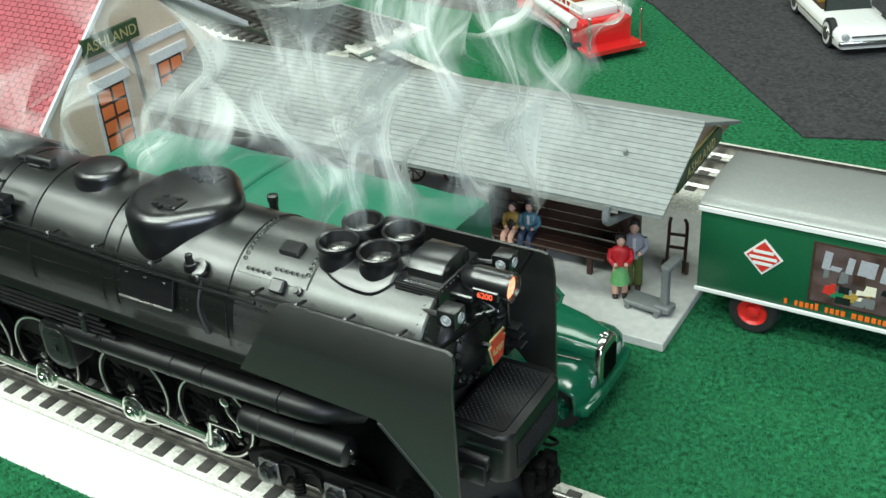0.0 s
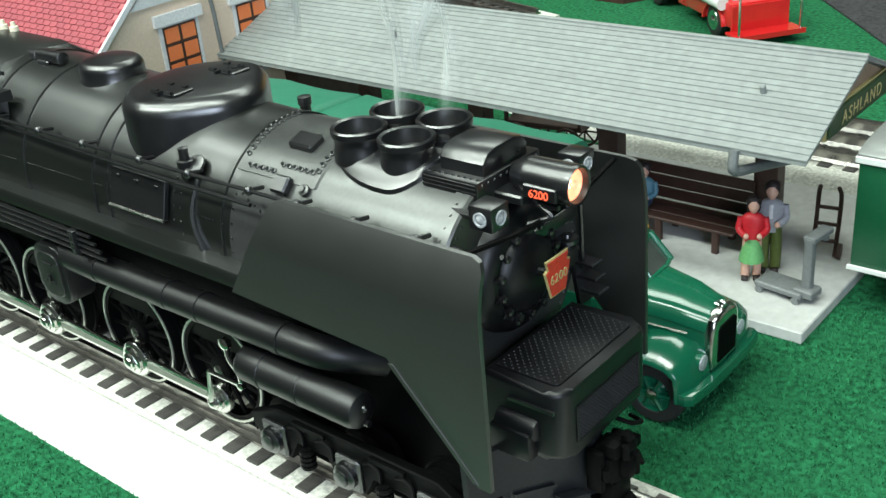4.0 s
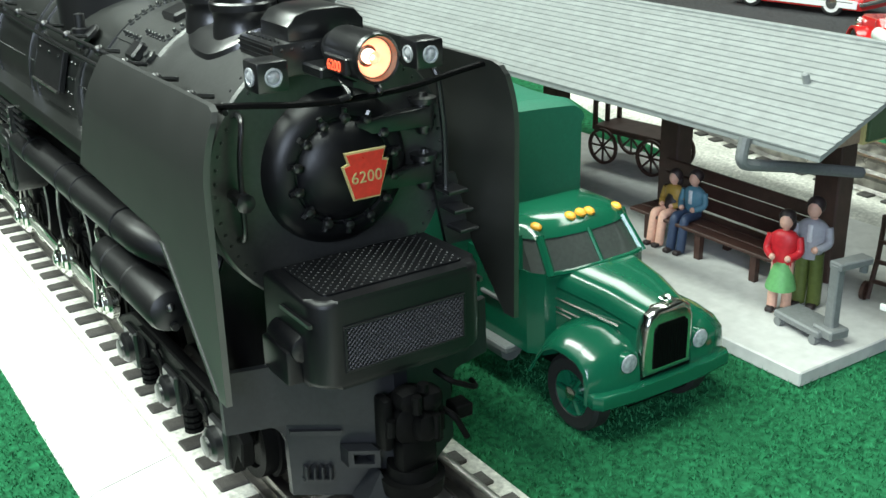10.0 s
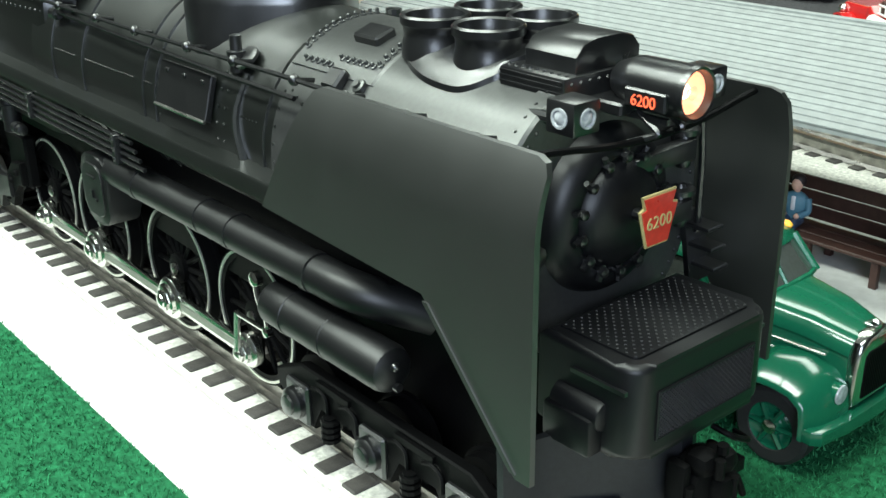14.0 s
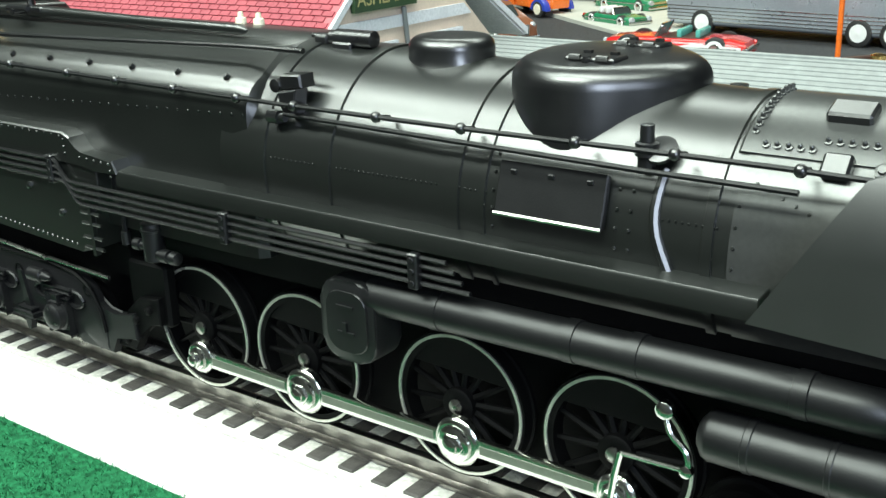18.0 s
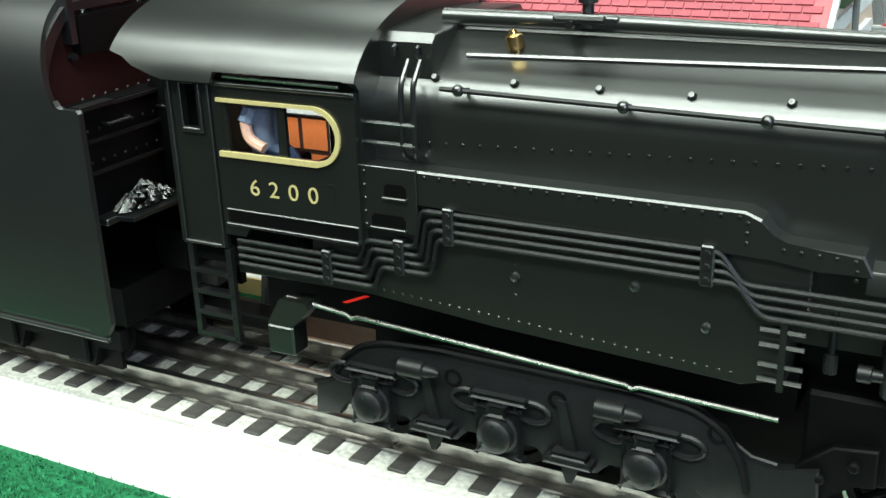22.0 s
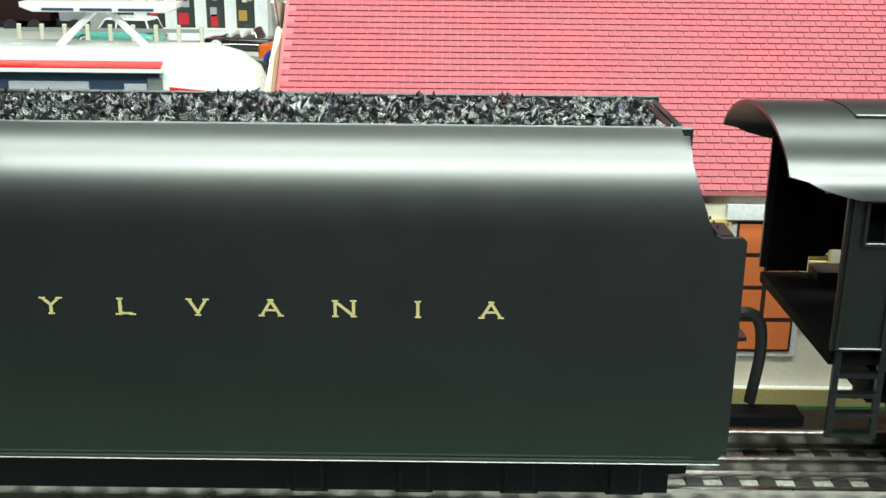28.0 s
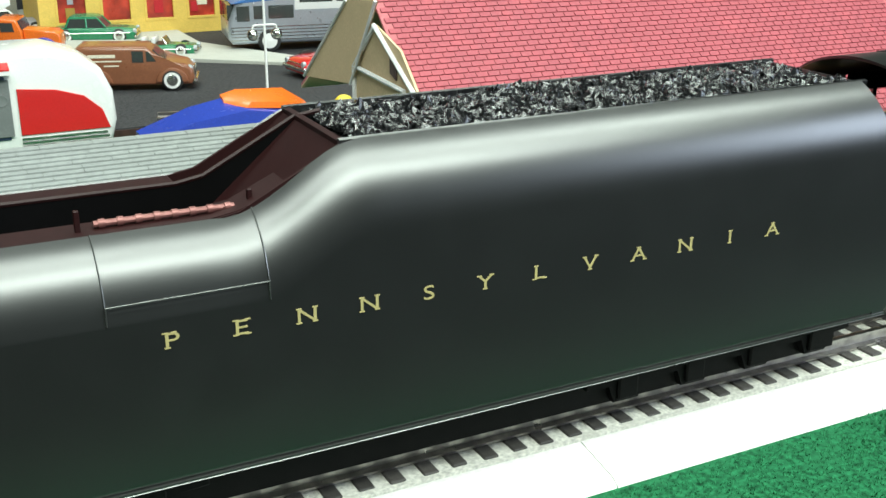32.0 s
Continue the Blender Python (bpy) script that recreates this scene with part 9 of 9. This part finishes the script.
# shops
def shop(name, label, x0, x1, y, h, wall, openings, sign=None):
    t = thing(name, label, "building", 0, 0, 0)
    b = bm_new()
    box(b, x0, x1, y + 6, y + 130, SZ, h)
    part("building_core", b, wall, t)
    xs = sorted(openings)
    w = t
    edges = [x0] + [v for o in xs for v in o[:2]] + [x1]
    for a, c in zip(edges[::2], edges[1::2]):
        part("facade_pier", box(bm_new(), a, c, y, y + 6, SZ, h), wall, t)
    for (a, c, z0, z1, m_, fr) in xs:
        part("facade_apron", box(bm_new(), a, c, y, y + 6, SZ, z0), wall, t)
        part("facade_header", box(bm_new(), a, c, y, y + 6, z1, h), wall, t)
    for (a, c, z0, z1, m_, fr) in xs:
        b = bm_new()
        for (p, q, r, s_) in ((a, a + 2.4, z0, z1), (c - 2.4, c, z0, z1), (a + 2.4, c - 2.4, z0, z0 + 2.4), (a + 2.4, c - 2.4, z1 - 2.4, z1)):
            box(b, p, q, y - 0.8, y + 3, r, s_)
        wf = part("window_frame", b, fr, w)
        b = bm_new()
        box(b, a + 2, c - 2, y + 2.4, y + 3.2, z0 + 2, z1 - 2)
        part("pane", b, m_, wf)
        rr = random.Random(int(a * 7 + z0))
        for k in range(3):
            b = bm_new()
            u = a + 4 + rr.random() * max(2, c - a - 16)
            v = z0 + 4 + rr.random() * max(2, (z1 - z0) * 0.5)
            box(b, u, min(c - 3, u + rr.uniform(5, 12)), y + 1.6, y + 2.4, v, min(z1 - 3, v + rr.uniform(6, 14)))
            part("window_display", b, rr.choice(("cream", "redcloth", "mustard", "greycloth")), wf)
    if sign:
        b = bm_new()
        box(b, x0 + 10, x1 - 10, y - 3, y, h - 34, h - 14, 0.6, 1)
        part("fascia", b, sign, w)
    return t


yo = []
for i in range(6):
    yo.append((-590 + 44 * i, -558 + 44 * i, 22, 96, "shopred", "yellowwall"))
shop("yellow_shop", "yellow fronted toy shop with red window displays", -606, -330, 868, 190, "yellowwall", yo, "redpaint")
go = [(-900, -868, 12, 90, "glassdark", "greywall"), (-850, -806, 30, 90, "shopred", "greywall"), (-790, -766, 12, 92, "glassdark", "greywall"), (-750, -706, 34, 92, "shopred", "greywall"), (-690, -640, 34, 94, "shopred", "greywall")]
shop("grey_shop", "grey rendered toy shop building with display windows", -925, -612, 1000, 200, "greywall", [(a, c, z0, z1, m_, f) for a, c, z0, z1, m_, f in go])
wo = [(-852 + 34 * i, -826 + 34 * i, 24, 84, "glassdark", "white") for i in range(4)]
shop("diner_front", "white framed toy diner front with orange sign", -864, -712, 968, 130, "whitepaper", wo, "orange")
# yellow and white trolley, dark far train
b = bm_new()
box(b, -850, -780, 1010, 1040, SZ, 44, 3)
tv = solo("trolley_bus", b, "white", "white and yellow toy trolley at the far kerb", "trolley")
b = bm_new()
box(b, -851, -779, 1008.8, 1010.2, 12, 28, 0.5, 1)
part("waist_panel", b, "yellow", tv)
fr = thing("freight_train", "dark grey toy goods train on the far line", "train", 0, 0, 0)
for i in range(4):
    b = bm_new()
    box(b, -1500 + 170 * i, -1340 + 170 * i, 1080, 1130, 20, 80, 3)
    part("wagon_body", b, ("blackgloss", "greywall", "maroon", "greycloth")[i], fr)
    for dx in (20, 50, 110, 140):
        b = bm_new()
        cyl(b, (-1500 + 170 * i + dx, 1078, 14), (-1500 + 170 * i + dx, 1132, 14), 9, seg=16)
        part("wheelset", b, "rubber", fr)
# picket fence by the kerb
fc = thing("picket_fence", "cream rail fence along the far kerb", "fence", 0, 0, 0)
for i in range(9):
    b = bm_new()
    box(b, -960 + 24 * i, -956 + 24 * i, 868, 872, SZ, 40, 0.5, 1)
    part("post", b, "cream", fc)
for z in (20, 32):
    b = bm_new()
    box(b, -960, -764, 869, 871, z, z + 4)
    part("rail", b, "greywall", fc)

# a second shelter roof beyond the tender
s2 = thing("station_shelter", "second open shelter with grey shingled roof behind the tender", "shelter", 0, 0, 0)
b = bm_new()
box(b, -980, -592, 118, 236, 0, 4.4, 0.4, 1)
part("platform", b, "concrete", s2)
for ye, s in ((128, 1), (242, -1)):
    b = bm_new()
    prism(b, [(ye, 49), (185, 69.2), (185, 67.8), (ye, 47.6)], "x", -980, -588)
    rp2 = part("roof", b, "roofgrey", s2)
    n = 18
    for i in range(n):
        p0, p1 = Vector((0, ye, 49)).lerp(Vector((0, 185, 69.2)), i / n), Vector((0, ye, 49)).lerp(Vector((0, 185, 69.2)), (i + 1) / n)
        b = bm_new()
        xx = -980.5
        rr = random.Random(i)
        while xx < -588:
            L = min(rr.uniform(16, 22), -587.6 - xx)
            if L < 1:
                break
            loft(b, [[(xx, p0.y, p0.z + 0.9), (xx, p1.y, p1.z + 0.2), (xx, p1.y, p1.z - 0.2), (xx, p0.y, p0.z - 0.2)], [(xx + L - 0.35, p0.y, p0.z + 0.9), (xx + L - 0.35, p1.y, p1.z + 0.2), (xx + L - 0.35, p1.y, p1.z - 0.2), (xx + L - 0.35, p0.y, p0.z - 0.2)]])
            xx += L
        part("shingle_course", b, "roofgrey", rp2, smooth=0)
for x in (-940, -850, -760, -670, -610):
    b = bm_new()
    box(b, x - 3, x + 3, 182, 188, 4, 66, 0.5, 1)
    part("post", b, "brown", s2)

# ---- smoke from the stacks: thin rigid wisps that rise and drift ----
def smoke_material(name, thick):
    """Thin smoke: streaks along each curl, fading out towards its edges and ends."""
    m = bpy.data.materials.new(name)
    m.use_nodes = True
    nt = m.node_tree
    n, l = nt.nodes, nt.links
    pb = n["Principled BSDF"]
    pb.inputs["Base Color"].default_value = (0.78, 0.82, 0.80, 1)
    pb.inputs["Roughness"].default_value = 1.0
    pb.inputs["Specular IOR Level"].default_value = 0.0
    uv = n.new("ShaderNodeUVMap")
    sep = n.new("ShaderNodeSeparateXYZ")
    l.new(uv.outputs["UV"], sep.inputs["Vector"])

    def calc(op, a, b=None):
        q = n.new("ShaderNodeMath")
        q.operation = op
        for k, v in enumerate((a, b)):
            if v is None:
                continue
            if isinstance(v, float):
                q.inputs[k].default_value = v
            else:
                l.new(v, q.inputs[k])
        return q.outputs[0]

    across = calc("POWER", calc("SINE", calc("MULTIPLY", sep.outputs["X"], math.pi)), 1.6)
    along = calc("POWER", calc("SINE", calc("MULTIPLY", sep.outputs["Y"], math.pi)), 0.8)
    mp = n.new("ShaderNodeMapping")
    mp.inputs["Scale"].default_value = (3.0, 1.1, 1.0)
    l.new(uv.outputs["UV"], mp.inputs["Vector"])
    info = n.new("ShaderNodeObjectInfo")
    off = n.new("ShaderNodeCombineXYZ")
    l.new(calc("MULTIPLY", info.outputs["Random"], 37.0), off.inputs["Z"])
    l.new(off.outputs["Vector"], mp.inputs["Location"])
    nz = n.new("ShaderNodeTexNoise")
    nz.inputs["Scale"].default_value, nz.inputs["Detail"].default_value, nz.inputs["Distortion"].default_value = 2.0, 3.0, 0.8
    l.new(mp.outputs["Vector"], nz.inputs["Vector"])
    mr = n.new("ShaderNodeMapRange")
    mr.inputs["From Min"].default_value, mr.inputs["From Max"].default_value = 0.30, 0.75
    mr.inputs["To Min"].default_value, mr.inputs["To Max"].default_value = 0.12, 1.0
    l.new(nz.outputs["Fac"], mr.inputs["Value"])
    l.new(calc("MULTIPLY", calc("MULTIPLY", calc("MULTIPLY", across, along), mr.outputs["Result"]), thick), pb.inputs["Alpha"])
    return m


M["smoke"] = smoke_material("thin_white_smoke", 0.72)
M["haze"] = smoke_material("drifting_smoke_haze", 0.42)


def wisp(seed, length, r0, r1, sway, dense=True):
    """A rising curl of smoke, 0 at its foot: a twisting sheet that widens and rolls upwards."""
    rr = random.Random(seed)
    ph, fr, tw = rr.uniform(0, 6.3), rr.uniform(1.2, 2.4), rr.uniform(1.0, 2.6) * rr.choice((-1, 1))
    n, m = 30, 10
    verts, faces, uvs = [], [], []
    for i in range(n + 1):
        t = i / n
        c = Vector((sway * t * math.sin(ph + fr * 3.1 * t), 0.8 * sway * t * math.cos(ph * 1.7 + fr * 2.7 * t), length * t))
        w = 1.5 * (r0 + (r1 - r0) * t) * (0.75 + 0.35 * math.sin(ph + 7 * t))
        a = ph + tw * t
        for k in range(m + 1):
            u = 2 * k / m - 1
            roll = 0.9 * u * u * w * math.sin(ph + 4 * t)
            q = c + Vector((math.cos(a) * u * w - math.sin(a) * roll, math.sin(a) * u * w + math.cos(a) * roll, 0.25 * w * noise.noise((u * 1.3, t * 4, seed * 0.37))))
            verts.append(tuple(q * MM))
            uvs.append((k / m, t))
    for i in range(n):
        for k in range(m):
            v = i * (m + 1) + k
            faces.append((v, v + 1, v + m + 2, v + m + 1))
    me = bpy.data.meshes.new("smoke_wisp")
    me.from_pydata(verts, [], faces)
    lay = me.uv_layers.new(name="UVMap")
    for lp in me.loops:
        lay.data[lp.index].uv = uvs[lp.vertex_index]
    me.materials.append(M["smoke" if dense else "haze"])
    me.shade_smooth()
    return tagged(new("smoke_wisp", me), "thin white smoke wisp drifting from the stacks", "smoke", "smoke wisps")


WISPS = []
rg = random.Random(11)
# smoke that already hangs over the engine when the clip begins: x, y, z, length, foot and head radius, sway
for x, y, z, ln, ra, rb, sw in ((-58, 0, 108, 34, 3, 9, 8), (-46, 6, 108, 40, 3, 8, 10), (-66, -8, 110, 30, 3, 10, 8), (-84, 6, 116, 34, 6, 12, 14), (-110, -4, 114, 30, 7, 12, 16),
                                (-150, 0, 110, 26, 7, 12, 18), (-185, 4, 108, 24, 6, 13, 18), (-52, 10, 136, 42, 6, 14, 20), (-30, 14, 142, 40, 5, 12, 22), (-75, 10, 140, 40, 7, 14, 22),
                                (-215, -4, 106, 24, 6, 12, 16), (-12, 16, 150, 34, 5, 9, 20), (-130, 10, 126, 34, 6, 12, 18)):
  for again in ((0, 1) if x < -70 else (0,)):
    k = rg.randint(1, 999)
    dx, dy = rg.uniform(-8, 14), rg.uniform(0, 12)
    v = rg.uniform(20, 34)
    if again:
        x, y, z, ra, rb = x + rg.uniform(-16, 16), y + rg.uniform(-6, 10), z + rg.uniform(-2, 14), ra * 1.2, rb * 1.3
    WISPS.append((k, ln * 1.3, ra * 1.2, rb * 1.5, sw, not again, [(0, x, y, z, 0), (1, x + dx, y + dy, z + v, 12), (2.2, x + 2 * dx, y + 2 * dy, z + 2.4 * v, 26), (4.5, x + 3 * dx, y + 3 * dy, z + 5 * v + 60, 40), (32, x + 3 * dx, y + 3 * dy, z + 5 * v + 60, 40)]))
# curls that hang above the stacks and slide forwards
for x, y, z, ln, ra, rb, sw in ((-34, 18, 146, 34, 5, 11, 16), (-20, 22, 158, 30, 5, 10, 18), (-8, 24, 150, 30, 4, 9, 14), (-50, 16, 156, 32, 5, 12, 16), (8, 26, 162, 26, 4, 8, 14), (-26, 30, 170, 28, 5, 10, 16)):
    k = rg.randint(1, 999)
    WISPS.append((k, ln * 1.2, ra, rb * 1.2, sw, True, [(0, x, y, z, 0), (1, x + 38, y + 6, z + 14, 20), (2, x + 66, y + 10, z + 50, 40), (4, x + 90, y + 10, z + 260, 60), (32, x + 90, y + 10, z + 260, 60)]))
# wisps that leave a stack at a given moment; drift is along the engine
for t0, sx, sy, drift, tall, wide in ((0.2, -63, -6.8, 4, 46, 6), (0.5, -48, 6.8, 8, 44, 6), (0.9, -63, 6.8, -30, 46, 8), (1.2, -63, 6.8, -58, 46, 9), (1.4, -48, -6.8, -56, 46, 9), (1.6, -63, -6.8, -52, 46, 9), (1.8, -48, 6.8, -40, 46, 8), (2.1, -48, 6.8, -20, 46, 6), (2.5, -63, 6.8, 2, 46, 5),
                                      (2.9, -48, 6.8, 3, 46, 4), (3.3, -63, 6.8, 2, 46, 3.5), (3.7, -63, 6.8, 0, 46, 3), (4.3, -63, 6.8, -6, 46, 3), (5.6, -63, 6.8, -30, 40, 6), (6.1, -63, -6.8, -40, 40, 6),
                                      (10.1, -63, 6.8, -90, 42, 6), (10.5, -63, -6.8, -110, 42, 7), (11.0, -63, 6.8, -70, 42, 6), (11.6, -48, 6.8, -20, 42, 6), (12.3, -63, 6.8, -16, 40, 6),
                                      (15.6, -48, 6.8, 8, 44, 9), (16.0, -63, 6.8, 4, 44, 9), (16.4, -48, -6.8, 6, 44, 9), (16.8, -63, 6.8, 4, 44, 8), (17.3, -48, 6.8, 6, 44, 8)):
    k = rg.randint(1, 999)
    z0, low = 60.0, abs(drift) > 60
    tip = -58 if low else 0
    up = 26 if low else 48
    rows_ = [(0, sx, sy, -160, 0, 0), (t0 - 0.45, sx, sy, -160, 0, 0)] if t0 > 0.5 else [(0, sx, sy, z0 - 40, 0, 0)]
    rows_ += [(t0, sx, sy, z0, 0, 0), (t0 + 0.9, sx + drift * 0.15, sy, z0 + up, 10, 0.3 * tip), (t0 + 1.8, sx + drift * 0.7, sy - (14 if low else -2), z0 + 1.7 * up + 14, 24, tip),
              (t0 + 3.2, sx + drift * 1.3, sy + 2, z0 + 4.5 * up + 60, 40, tip), (32, sx + drift * 1.3, sy + 2, z0 + 4.5 * up + 60, 40, tip)]
    wide *= 1.0 if low else 1.2
    WISPS.append((k, tall * 1.15, 2.2, wide * 1.1, wide * 0.8, True, rows_))
for t0, sx, dx, wide in ((1.3, -63, -16, 9), (1.5, -48, -28, 10), (1.7, -63, -24, 11), (1.9, -63, -34, 10), (2.0, -48, -12, 8), (2.2, -63, -20, 8), (2.4, -48, -8, 6)):
    for again in (0, 1):
        k = rg.randint(1, 999)
        dy = rg.uniform(-4, 8)
        rows_ = [(0, sx, 6.8, -160, 0), (t0 - 0.5, sx, 6.8, -160, 0), (t0, sx, 6.8, 62, 0), (t0 + 0.7, sx + 0.3 * dx, 6.8 + dy, 98 + 6 * again, 14), (t0 + 1.4, sx + 1.3 * dx, 8 + dy, 108 + 9 * again, 34), (t0 + 2.2, sx + 2.6 * dx, 8 + dy, 165, 50), (t0 + 3.2, sx + 3.6 * dx, 8 + dy, 340, 60), (32, sx + 3.6 * dx, 8 + dy, 340, 60)]
        WISPS.append((k, 40, 3.0 + 2 * again, wide * (1 + 0.4 * again), wide, not again, rows_))
# broad haze that hangs above the shelter while the first smoke clears
for x, y, z, rb in ((-62, 30, 116, 20), (-36, 26, 132, 24), (-12, 34, 128, 22), (4, 30, 136, 18), (16, 26, 146, 16), (-34, 42, 112, 24), (26, 22, 152, 14)):
    k = rg.randint(1, 999)
    xx, zz = x + rg.uniform(-10, 10), z + rg.uniform(-8, 10)
    WISPS.append((k, 44, rb * 0.5, rb * 1.1, 12, True, [(0, xx - 26, y, zz - 22, 0), (1, xx, y, zz, 22), (1.6, xx + 22, y + 4, zz + 26, 34), (2.2, xx + 50, y + 8, zz + 90, 44), (3.2, xx + 60, y + 8, zz + 260, 60), (32, xx + 60, y + 8, zz + 260, 60)]))
WISPS = [(wisp(k, ln, ra, rb, sw, dense), rows_) for k, ln, ra, rb, sw, dense, rows_ in WISPS]


def motions():
    for ob, rows_ in WISPS:
        walk(ob, [(t, pose(x * MM, y * MM, z * MM, 0, ry[0] if ry else 0, rz)) for t, x, y, z, rz, *ry in rows_])


motions()
